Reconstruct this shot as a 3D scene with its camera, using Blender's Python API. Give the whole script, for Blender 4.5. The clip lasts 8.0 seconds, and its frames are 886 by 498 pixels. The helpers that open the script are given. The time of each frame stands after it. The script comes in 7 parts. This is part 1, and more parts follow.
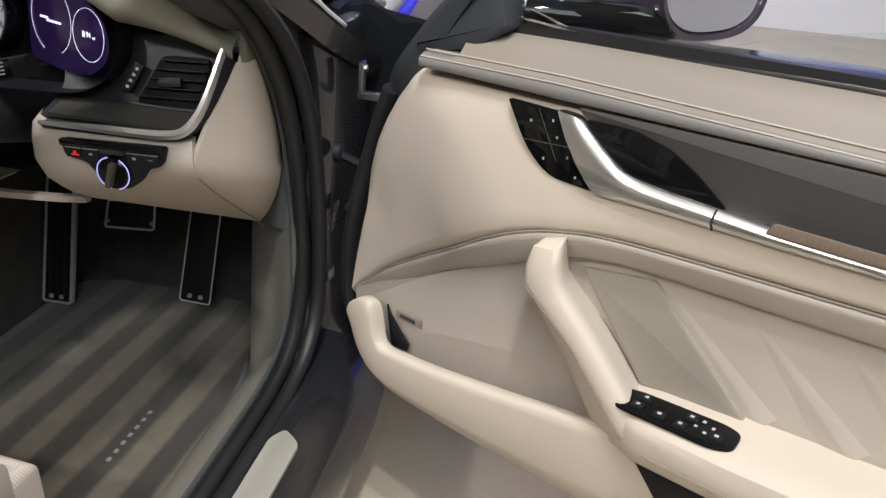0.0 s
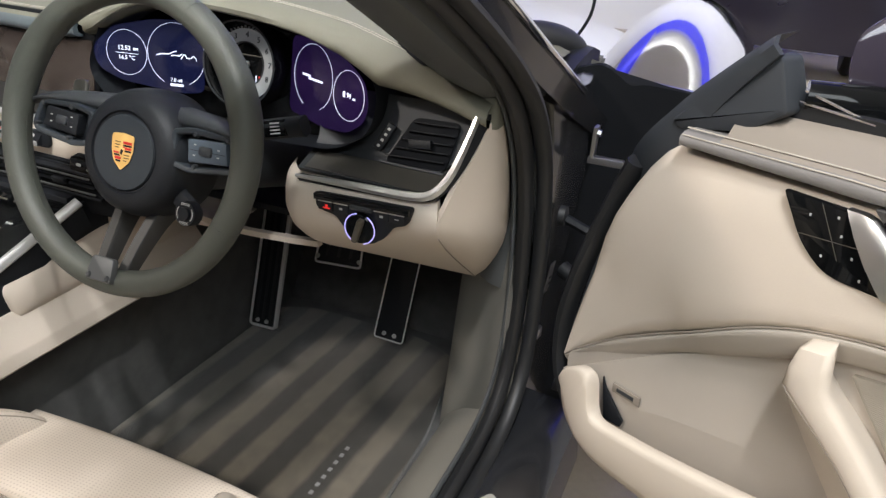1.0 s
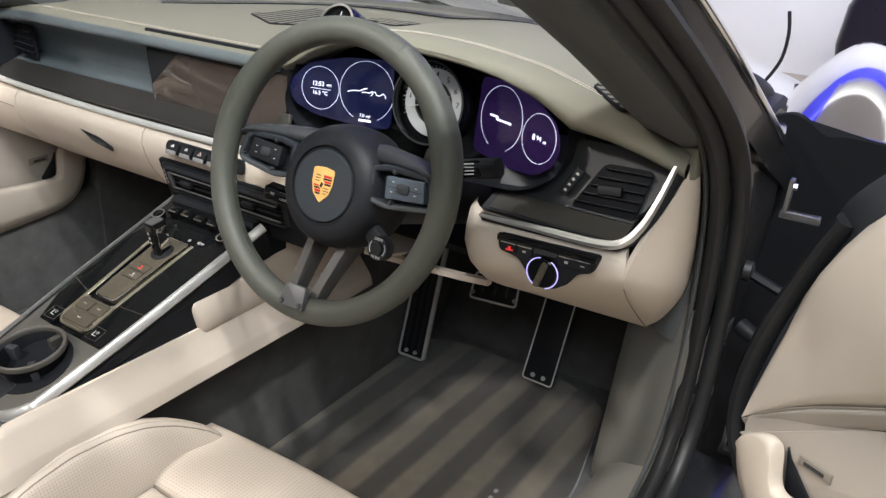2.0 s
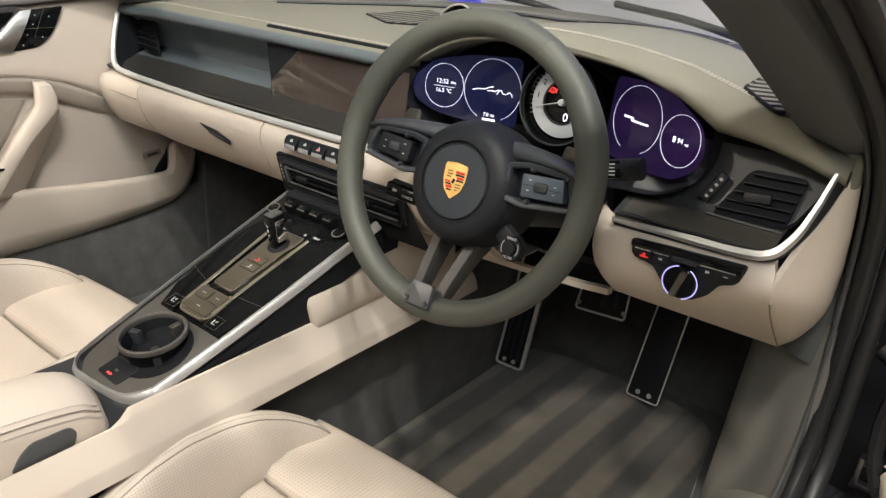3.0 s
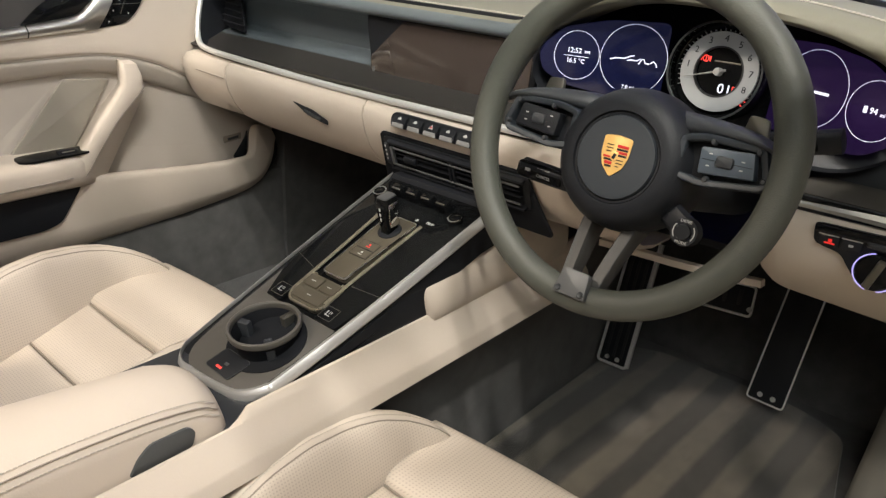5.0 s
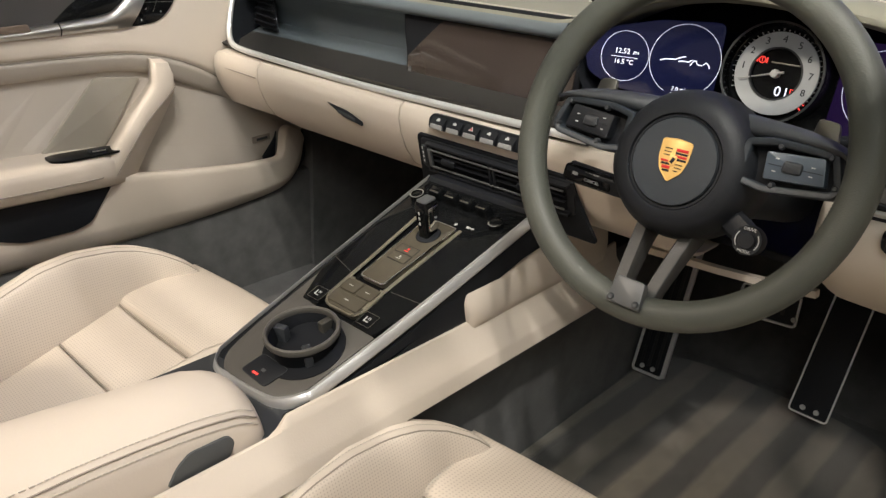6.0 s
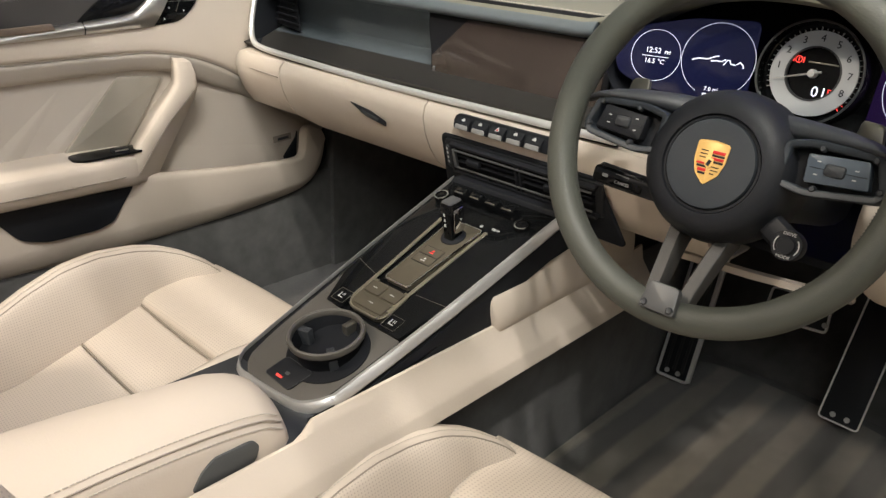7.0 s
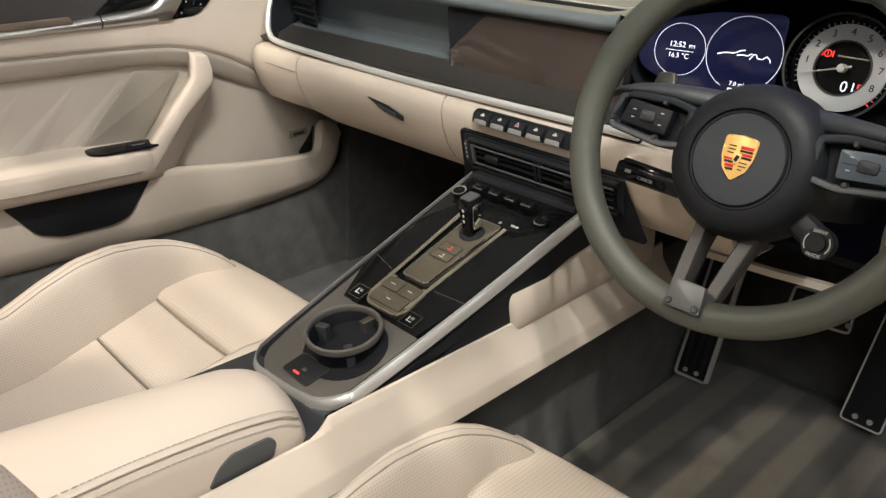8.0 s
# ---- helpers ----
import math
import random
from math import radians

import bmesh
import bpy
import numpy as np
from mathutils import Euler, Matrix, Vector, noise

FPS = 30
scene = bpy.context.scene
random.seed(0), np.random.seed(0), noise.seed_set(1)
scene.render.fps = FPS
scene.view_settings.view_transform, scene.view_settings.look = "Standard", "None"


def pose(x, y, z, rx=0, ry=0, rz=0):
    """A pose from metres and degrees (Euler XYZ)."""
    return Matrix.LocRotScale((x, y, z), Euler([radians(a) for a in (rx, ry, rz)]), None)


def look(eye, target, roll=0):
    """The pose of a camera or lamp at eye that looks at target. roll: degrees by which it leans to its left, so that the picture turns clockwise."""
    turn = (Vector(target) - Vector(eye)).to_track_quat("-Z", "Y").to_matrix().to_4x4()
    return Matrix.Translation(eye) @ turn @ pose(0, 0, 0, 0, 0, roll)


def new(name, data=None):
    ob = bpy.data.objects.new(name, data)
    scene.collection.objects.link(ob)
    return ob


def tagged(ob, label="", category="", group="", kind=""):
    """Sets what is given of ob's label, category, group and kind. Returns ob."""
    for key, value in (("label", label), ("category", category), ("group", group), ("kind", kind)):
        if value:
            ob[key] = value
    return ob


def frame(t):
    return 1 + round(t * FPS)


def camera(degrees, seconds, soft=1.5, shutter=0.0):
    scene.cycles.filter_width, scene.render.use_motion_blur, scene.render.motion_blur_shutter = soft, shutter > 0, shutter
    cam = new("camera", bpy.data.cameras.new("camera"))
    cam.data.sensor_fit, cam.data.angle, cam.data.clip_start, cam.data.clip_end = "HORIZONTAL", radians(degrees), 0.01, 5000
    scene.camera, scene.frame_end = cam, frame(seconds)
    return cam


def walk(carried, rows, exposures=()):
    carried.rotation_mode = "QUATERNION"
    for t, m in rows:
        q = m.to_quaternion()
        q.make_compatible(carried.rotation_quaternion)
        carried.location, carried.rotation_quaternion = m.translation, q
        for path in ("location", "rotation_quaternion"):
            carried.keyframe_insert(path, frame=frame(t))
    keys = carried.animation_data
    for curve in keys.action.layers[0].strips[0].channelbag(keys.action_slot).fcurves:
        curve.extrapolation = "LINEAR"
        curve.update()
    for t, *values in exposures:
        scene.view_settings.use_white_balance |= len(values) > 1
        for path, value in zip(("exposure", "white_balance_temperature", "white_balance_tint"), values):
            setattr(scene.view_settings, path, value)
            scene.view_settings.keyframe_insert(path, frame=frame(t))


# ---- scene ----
PATH = [
    (0, (1.18, -0.647, 1.074), (0.888, 1.115, 0.173), 4.6),
    (0.5, (1.106, -0.645, 1.095), (0.621, 1.081, 0.207), 4.3),
    (1, (1.045, -0.647, 1.113), (0.391, 1.032, 0.245), 4.2),
    (1.5, (0.998, -0.654, 1.117), (0.191, 0.971, 0.276), 3.8),
    (2, (0.957, -0.674, 1.117), (0.013, 0.892, 0.306), 3.8),
    (3.5, (0.844, -0.704, 1.062), (-0.293, 0.733, 0.26), 3.9),
    (4, (0.803, -0.707, 1.045), (-0.35, 0.709, 0.23), 3.6),
    (4.5, (0.762, -0.711, 1.034), (-0.399, 0.7, 0.222), 3.3),
    (6, (0.681, -0.718, 1.015), (-0.521, 0.664, 0.211), 3.4),
    (6.5, (0.669, -0.716, 1.012), (-0.55, 0.65, 0.208), 3.3),
    (7, (0.66, -0.716, 1.012), (-0.571, 0.637, 0.204), 3.2),
    (7.5, (0.654, -0.716, 1.008), (-0.589, 0.625, 0.197), 3.1),
    (8, (0.646, -0.715, 1.005), (-0.605, 0.615, 0.189), 3.2),
]
cam = camera(61.6, 8.0, 1.4)
walk(cam, [(t, look(eye, target, roll)) for t, eye, target, roll in PATH],
     [(0, -0.20, 6000, 10), (2.0, 0.11, 6000, 10), (3.4, -0.06, 6500, 10), (4.5, -0.12, 6500, 10), (8.0, -0.12, 6500, 10)])

# ---- light: an indoor showroom with bright ceiling lamps ----
world = bpy.data.worlds.new("showroom_air")
scene.world = world
world.use_nodes = True
world.node_tree.nodes["Background"].inputs[0].default_value = (0.80, 0.86, 1.0, 1)
world.node_tree.nodes["Background"].inputs[1].default_value = 0.12
scene.view_settings.exposure = 0.0


def area(name, eye, target, sx, sy, watts, colour=(1, 1, 1)):
    data = bpy.data.lights.new(name, "AREA")
    data.shape, data.size, data.size_y, data.energy, data.color = "RECTANGLE", sx, sy, watts, colour
    ob = new(name, data)
    ob.matrix_world = look(eye, target)
    return ob


KEY = area("ceiling_spot_lamp", (-0.9, -2.6, 3.3), (0.1, 0, 0.4), 0.25, 0.25, 90, (1.0, 0.86, 0.715))
# unseen soft light added to fill the dark side of the cabin
FILL = area("soft_fill_lamp", (1.6, -2.2, 3.2), (0.4, 0, 0.5), 1.8, 1.8, 82, (0.97, 0.99, 0.945))
SIDE = area("ceiling_spot_lamp", (1.32, -0.92, 3.4), (0.4, 0, 0.5), 0.10, 0.10, 46, (1.0, 0.95, 0.88))
SIDE_REAR = area("ceiling_spot_lamp", (1.28, -1.35, 3.4), (0.4, 0, 0.5), 0.10, 0.10, 46, (1.0, 0.95, 0.88))
# unseen light added to whiten the north wall and its image in the bonnet
FRONT = area("added_wall_lamp", (1.0, 4.3, 3.45), (1.0, 6.95, 1.3), 4.0, 0.6, 160, (1.0, 0.98, 0.93))

# ---- mesh helpers ----
V = Vector


def basis(o, x, y):
    """A frame at o whose first two axes run along x and y."""
    x = V(x).normalized()
    z = x.cross(V(y)).normalized()
    y = z.cross(x)
    m = Matrix((x, y, z)).transposed().to_4x4()
    m.translation = V(o)
    return m


def thing(name, at, label, category, group="", kind=""):
    ob = new(name)
    ob.empty_display_size = 0.05
    ob.location = at
    return tagged(ob, label, category, group, kind)


def offset_of(ob):
    return Matrix.Translation(ob.location) if ob.parent is None else Matrix.Identity(4)


def mesh_of(name, bm, material, flat=False, sharp=38):
    bmesh.ops.remove_doubles(bm, verts=bm.verts, dist=1e-6)
    bmesh.ops.recalc_face_normals(bm, faces=bm.faces)
    me = bpy.data.meshes.new(name)
    bm.to_mesh(me)
    bm.free()
    me.materials.append(material)
    if not flat:
        for p in me.polygons:
            p.use_smooth = True
        me.set_sharp_from_angle(angle=radians(sharp))
    return me


def part(name, bm, material, parent=None, label="", sharp=38):
    """One mesh object, in the car's own coordinates, under a thing or a part."""
    ob = new(name, mesh_of(name, bm, material, sharp=sharp))
    if parent is not None:
        ob.parent = parent
        ob.matrix_parent_inverse = offset_of(parent).inverted()
    return tagged(ob, label)


def whole(name, bm, material, label, category, group="", kind="", sharp=38):
    """A thing that is one plain mesh."""
    return tagged(part(name, bm, material, None, "", sharp), label, category, group, kind)


def moved(bm, m):
    bm.transform(m)
    return bm


def join(*bms):
    """Several bmeshes as one."""
    out = bms[0]
    for b in bms[1:]:
        vs = [out.verts.new(v.co) for v in b.verts]
        b.verts.index_update()
        for f in b.faces:
            try:
                out.faces.new([vs[v.index] for v in f.verts])
            except ValueError:
                pass
        b.free()
    return out


def loft(rows, closed=False, caps=False, wrap=False):
    """A skin through rows of points; closed joins each row's ends, wrap the last row to the first."""
    bm = bmesh.new()
    vs = [[bm.verts.new(p) for p in r] for r in rows]
    n = len(rows[0])
    pairs = list(zip(vs, vs[1:])) + ([(vs[-1], vs[0])] if wrap else [])
    for a, b in pairs:
        for i in range(n if closed else n - 1):
            j = (i + 1) % n
            bm.faces.new((a[i], a[j], b[j], b[i]))
    if caps:
        bm.faces.new(vs[0])
        bm.faces.new(list(reversed(vs[-1])))
    return bm


def slab(rows, thick, along):
    """A skin with thickness: the rows, and the same rows moved by thick along a direction, closed round."""
    d = V(along).normalized() * thick
    ring = [list(r) + [V(p) + d for p in reversed(r)] for r in rows]
    return loft(ring, closed=True, caps=True)


def rounded(pts, r, seg=4):
    """A polygon with its corners rounded; r is one radius or one per corner."""
    out, n = [], len(pts)
    for i in range(n):
        ri = r[i] if isinstance(r, (list, tuple)) else r
        p, a, b = V(pts[i]).to_2d(), V(pts[i - 1]).to_2d(), V(pts[(i + 1) % n]).to_2d()
        da, db = a - p, b - p
        k = min(ri, da.length * 0.45, db.length * 0.45)
        if k < 1e-5:
            out.append(p)
            continue
        a, b = p + da.normalized() * k, p + db.normalized() * k
        for s in range(seg + 1):
            t = s / seg
            out.append(a * (1 - t) ** 2 + p * 2 * t * (1 - t) + b * t * t)
    return out


def inset(pts, d):
    """A polygon drawn in by d."""
    n = len(pts)
    area2 = sum(pts[i - 1].x * pts[i].y - pts[i].x * pts[i - 1].y for i in range(n))
    sgn = 1 if area2 > 0 else -1
    out = []
    for i in range(n):
        e1, e2 = pts[i] - pts[i - 1], pts[(i + 1) % n] - pts[i]
        if e1.length < 1e-9 or e2.length < 1e-9:
            e1 = e2 = (pts[(i + 1) % n] - pts[i - 1])
        n1, n2 = V((-e1.y, e1.x)).normalized(), V((-e2.y, e2.x)).normalized()
        m = n1 + n2
        m = n1 if m.length < 1e-6 else m.normalized()
        out.append(pts[i] + m * sgn * d / max(0.5, m.dot(n1)))
    return out


def plate(pts, thick, bevel=0.001, m=None, seg=2, back=True):
    """A polygon extruded from z = 0 to thick, with its upper edge rounded."""
    pts = [V(p).to_2d() for p in pts]
    rows = [[V((p.x, p.y, 0)) for p in pts]]
    for s in range(seg + 1):
        a = s / seg * math.pi / 2
        rows.append([V((p.x, p.y, thick - bevel + bevel * math.sin(a))) for p in inset(pts, bevel * (1 - math.cos(a)))])
    bm = loft(rows, closed=True)
    bm.verts.ensure_lookup_table()
    n = len(pts)
    bm.faces.new([bm.verts[i] for i in range(len(rows) * n - n, len(rows) * n)])
    if back:
        bm.faces.new([bm.verts[i] for i in range(n)])
    return moved(bm, m) if m is not None else bm


def block(x0, x1, y0, y1, z0, z1, bevel=0.003, m=None, r=0.0):
    pts = [(x0, y0), (x1, y0), (x1, y1), (x0, y1)]
    if r:
        pts = rounded(pts, r)
    bm = plate(pts, z1 - z0, bevel)
    bm.transform(Matrix.Translation((0, 0, z0)))
    return moved(bm, m) if m is not None else bm


def curve_through(pts, n):
    """n + 1 points on a smooth curve through pts (Catmull-Rom)."""
    pts = [V(p) for p in pts]
    k = len(pts)
    out = []
    for s in range(n + 1):
        f = s / n * (k - 1)
        i = min(int(f), k - 2)
        t = f - i
        p1, p2 = pts[i], pts[i + 1]
        p0 = pts[i - 1] if i > 0 else p1 * 2 - p2
        p3 = pts[i + 2] if i + 2 < k else p2 * 2 - p1
        out.append(0.5 * (2 * p1 + (p2 - p0) * t + (2 * p0 - 5 * p1 + 4 * p2 - p3) * t * t + (3 * p1 - p0 - 3 * p2 + p3) * t ** 3))
    return out


def sweep(path, profile, up=(0, 0, 1), caps=True, wrap=False):
    """A profile (2D: sideways, upwards) drawn along a path; profile may be a function of 0..1."""
    path = [V(p) for p in path]
    n = len(path)
    rows = []
    for i, p in enumerate(path):
        if wrap:
            d = path[(i + 1) % n] - path[i - 1]
        else:
            d = path[min(i + 1, n - 1)] - path[max(i - 1, 0)]
        d.normalize()
        side = d.cross(V(up)).normalized()
        u = side.cross(d)
        prof = profile(i / max(1, n - 1)) if callable(profile) else profile
        rows.append([p + side * a + u * b for a, b in prof])
    return loft(rows, closed=True, caps=caps and not wrap, wrap=wrap)


def disc(rx, ry=None, n=12, p=2.0):
    ry = rx if ry is None else ry
    out = []
    for i in range(n):
        a = 2 * math.pi * i / n
        c, s = math.cos(a), math.sin(a)
        out.append((rx * math.copysign(abs(c) ** (2 / p), c), ry * math.copysign(abs(s) ** (2 / p), s)))
    return out


def tube(pts, r, n=8, up=(0, 0, 1), steps=None):
    path = curve_through(pts, steps or 4 * len(pts)) if len(pts) > 2 else pts
    return sweep(path, disc(r, n=n), up)


def lathe(profile, n=32, m=None):
    """(radius, height) pairs turned round the local z axis."""
    rows = [[V((max(r, 1e-5) * math.cos(2 * math.pi * i / n), max(r, 1e-5) * math.sin(2 * math.pi * i / n), z)) for i in range(n)] for r, z in profile]
    bm = loft(rows, closed=True)
    return moved(bm, m) if m is not None else bm


def ring(r, w, h, n=48, m=None):
    """A flat ring of radius r, width w and height h."""
    return lathe([(r - w / 2, 0), (r - w / 2, h), (r + w / 2, h), (r + w / 2, 0), (r - w / 2, 0)], n, m)


def pillow(f, nu, nv, edge, drop, su, sv, skirt=0.0, normal=(0, 0, 1)):
    """A padded patch: f(s, t) gives its face, and its borders roll down by drop within edge metres; su, sv are its size."""
    nrm = V(normal).normalized()

    def fall(d):
        if d >= edge:
            return 0.0
        q = 1 - d / edge
        return 1 - math.sqrt(max(0.0, 1 - q * q))

    def ticks(n, size):
        e = min(edge / size, 0.45)
        a = [0, e * 0.06, e * 0.2, e * 0.45, e]
        mid = [e + (1 - 2 * e) * i / n for i in range(1, n)]
        return a + mid + [1 - q for q in reversed(a)]

    rows = []
    for s in ticks(nu, su):
        row = []
        for t in ticks(nv, sv):
            k = max(fall(min(s, 1 - s) * su), fall(min(t, 1 - t) * sv))
            row.append(V(f(s, t)) - nrm * drop * k)
        rows.append(row)
    bm = loft(rows)
    if skirt:
        border = [e for e in bm.edges if e.is_boundary]
        out = bmesh.ops.extrude_edge_only(bm, edges=border)
        for v in out["geom"]:
            if isinstance(v, bmesh.types.BMVert):
                v.co -= nrm * skirt
    return bm


def letters(text, size, m, material, parent, depth=0.0004, name="lettering"):
    cu = bpy.data.curves.new(name, "FONT")
    cu.body, cu.size, cu.extrude, cu.align_x, cu.align_y = text, size, depth, "CENTER", "CENTER"
    cu.resolution_u = 2
    tmp = bpy.data.objects.new(name, cu)
    scene.collection.objects.link(tmp)
    me = bpy.data.meshes.new_from_object(tmp.evaluated_get(bpy.context.evaluated_depsgraph_get()))
    bpy.data.objects.remove(tmp)
    bpy.data.curves.remove(cu)
    me.transform(m)
    me.materials.clear()
    me.materials.append(material)
    ob = new(name, me)
    ob.parent = parent
    ob.matrix_parent_inverse = offset_of(parent).inverted()
    return ob

# ---- materials ----
def material(name, colour, rough=0.5, metal=0.0, vary=0.06, big=6.0, grain=0.0, grain_scale=400.0, holes=0.0, hole_scale=210.0,
             coat=0.0, weave=0.0, rough_vary=0.08, sheen=0.0, emit=None, power=0.0, spec=0.5, flat_holes=False):
    """A surface with two scales of variation: slow patches and a fine grain; holes pierces it in a regular grid."""
    m = bpy.data.materials.new(name)
    m.use_nodes = True
    nt = m.node_tree
    n, l = nt.nodes, nt.links
    b = n["Principled BSDF"]
    b.inputs["Metallic"].default_value = metal
    b.inputs["Coat Weight"].default_value = coat
    b.inputs["Coat Roughness"].default_value = 0.03
    b.inputs["Sheen Weight"].default_value = sheen
    b.inputs["Specular IOR Level"].default_value = spec
    co = n.new("ShaderNodeTexCoord")
    slow = n.new("ShaderNodeTexNoise")
    slow.inputs["Scale"].default_value, slow.inputs["Detail"].default_value = big, 5
    fine = n.new("ShaderNodeTexNoise")
    fine.inputs["Scale"].default_value, fine.inputs["Detail"].default_value = grain_scale, 3
    for t in (slow, fine):
        l.new(co.outputs["Object"], t.inputs["Vector"])
    mix = n.new("ShaderNodeMix")
    mix.data_type = "RGBA"
    c = V(colour)
    mix.inputs[6].default_value = (*(c * (1 - vary)), 1)
    mix.inputs[7].default_value = (*[min(1, q * (1 + vary)) for q in c], 1)
    add = n.new("ShaderNodeMath")
    add.operation = "MULTIPLY_ADD"
    add.inputs[1].default_value = 0.35
    l.new(fine.outputs["Fac"], add.inputs[0])
    sc = n.new("ShaderNodeMath")
    sc.operation = "MULTIPLY_ADD"
    sc.inputs[1].default_value, sc.inputs[2].default_value = 1.6, -0.48
    l.new(slow.outputs["Fac"], sc.inputs[0])
    l.new(sc.outputs[0], add.inputs[2])
    l.new(add.outputs[0], mix.inputs[0])
    colour_out = mix.outputs[2]
    rr = n.new("ShaderNodeMapRange")
    rr.inputs["To Min"].default_value, rr.inputs["To Max"].default_value = max(0.02, rough - rough_vary), min(1, rough + rough_vary)
    l.new(slow.outputs["Fac"], rr.inputs["Value"])
    l.new(rr.outputs[0], b.inputs["Roughness"])
    height = None
    if grain:
        vor = n.new("ShaderNodeTexVoronoi")
        vor.feature = "DISTANCE_TO_EDGE"
        vor.inputs["Scale"].default_value = grain_scale * 0.8
        l.new(co.outputs["Object"], vor.inputs["Vector"])
        hm = n.new("ShaderNodeMath")
        hm.operation = "MULTIPLY_ADD"
        hm.inputs[1].default_value = 0.6
        l.new(vor.outputs["Distance"], hm.inputs[0])
        l.new(fine.outputs["Fac"], hm.inputs[2])
        height = hm.outputs[0]
    if holes or weave:
        vor = n.new("ShaderNodeTexVoronoi")
        vor.voronoi_dimensions = "2D" if flat_holes else "3D"
        vor.inputs["Scale"].default_value, vor.inputs["Randomness"].default_value = hole_scale, 0.0
        l.new(co.outputs["Object"], vor.inputs["Vector"])
        if flat_holes:
            # rows of holes follow the rise of the seat's sides
            sep = n.new("ShaderNodeSeparateXYZ")
            l.new(co.outputs["Object"], sep.inputs[0])
            last = sep.outputs["X"]
            for op, k in (("ABSOLUTE", 0.0), ("SUBTRACT", 0.365), ("ABSOLUTE", 0.0), ("ADD", None), ("MULTIPLY", 0.72)):
                q = n.new("ShaderNodeMath")
                q.operation = op
                l.new(last, q.inputs[0])
                if k is None:
                    l.new(sep.outputs["Z"], q.inputs[1])
                else:
                    q.inputs[1].default_value = k
                last = q.outputs[0]
            com = n.new("ShaderNodeCombineXYZ")
            l.new(last, com.inputs[0])
            l.new(sep.outputs["Y"], com.inputs[1])
            l.new(com.outputs[0], vor.inputs["Vector"])
        cut = n.new("ShaderNodeMapRange")
        cut.inputs["From Min"].default_value, cut.inputs["From Max"].default_value = 0.16, 0.30
        l.new(vor.outputs["Distance"], cut.inputs["Value"])
        dark = n.new("ShaderNodeMix")
        dark.data_type = "RGBA"
        dark.inputs[6].default_value = (*(c * (1 - max(holes, weave))), 1)
        l.new(cut.outputs[0], dark.inputs[0])
        l.new(colour_out, dark.inputs[7])
        colour_out = dark.outputs[2]
    if emit is None:
        l.new(colour_out, b.inputs["Base Color"])
    else:
        b.inputs["Base Color"].default_value = (*colour, 1)
        b.inputs["Emission Color"].default_value = (*emit, 1)
        b.inputs["Emission Strength"].default_value = power
    if height is not None:
        bump = n.new("ShaderNodeBump")
        bump.inputs["Strength"].default_value, bump.inputs["Distance"].default_value = grain, 0.0006
        l.new(height, bump.inputs["Height"])
        l.new(bump.outputs[0], b.inputs["Normal"])
    return m


LEATHER = material("cream_leather", (0.565, 0.497, 0.42), 0.58, spec=0.32, vary=0.05, grain=0.22, grain_scale=420)
PERFORATED = material("perforated_cream_leather", (0.56, 0.49, 0.415), 0.60, spec=0.32, vary=0.05, grain=0.22, grain_scale=420, holes=0.22, hole_scale=240, flat_holes=True)
CARD = material("cream_door_fabric", (0.445, 0.402, 0.350), 0.6, vary=0.05, grain=0.2, grain_scale=500)
GREIGE = material("greige_dashboard_leather", (0.150, 0.146, 0.113), 0.62, vary=0.06, grain=0.25, grain_scale=420, spec=0.25)
BELT = material("taupe_door_leather", (0.235, 0.205, 0.172), 0.55, vary=0.06, grain=0.22, grain_scale=420)
BELTGREY = material("grey_door_leather", (0.185, 0.175, 0.168), 0.5, vary=0.06, grain=0.22, grain_scale=420)
SLATE = material("slate_grey_leather", (0.072, 0.088, 0.098), 0.42, vary=0.1, grain=0.3, grain_scale=420)
RIM = material("olive_grey_rim_leather", (0.056, 0.060, 0.050), 0.56, vary=0.1, grain=0.35, grain_scale=520)
# cream leather darkened for the shade on the door band, which faces downwards
BAND = material("shaded_cream_door_leather", (0.40, 0.36, 0.31), 0.5, vary=0.05, grain=0.22, grain_scale=420)
TRAY = material("charcoal_tray_plastic", (0.075, 0.070, 0.062), 0.38, vary=0.1, grain=0.4, grain_scale=700)
SPEAKER = material("greige_speaker_mesh", (0.285, 0.258, 0.215), 0.65, vary=0.05, grain=0.2, grain_scale=700)
THREAD = material("pale_stitching_thread", (0.44, 0.40, 0.345), 0.7, vary=0.1, grain_scale=900)
# taupe for seam lines, with the crease shading put into the colour
GROOVE = material("seam_and_shade_taupe", (0.27, 0.235, 0.195), 0.8, vary=0.1)
RECESS = material("dark_grey_door_leather", (0.058, 0.055, 0.054), 0.55, vary=0.08, grain=0.22, grain_scale=420)
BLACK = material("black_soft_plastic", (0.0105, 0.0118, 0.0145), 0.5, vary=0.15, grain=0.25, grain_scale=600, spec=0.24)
CHARCOAL = material("charcoal_plastic", (0.026, 0.029, 0.033), 0.5, vary=0.12, grain=0.2, grain_scale=600)
HUBGREY = material("dark_airbag_cover", (0.0175, 0.0230, 0.0290), 0.5, vary=0.1, grain=0.25, grain_scale=600)
GLOSS = material("piano_black_lacquer", (0.005, 0.0055, 0.006), 0.05, vary=0.1, coat=0.0, rough_vary=0.03, spec=0.24)
# button plastic tinted with the bluish light on the right arm
SMOKEBLUE = material("blue_lit_button_plastic", (0.066, 0.084, 0.105), 0.3, vary=0.08)
SMOKED = material("smoked_switch_plastic", (0.070, 0.061, 0.044), 0.3, vary=0.1)
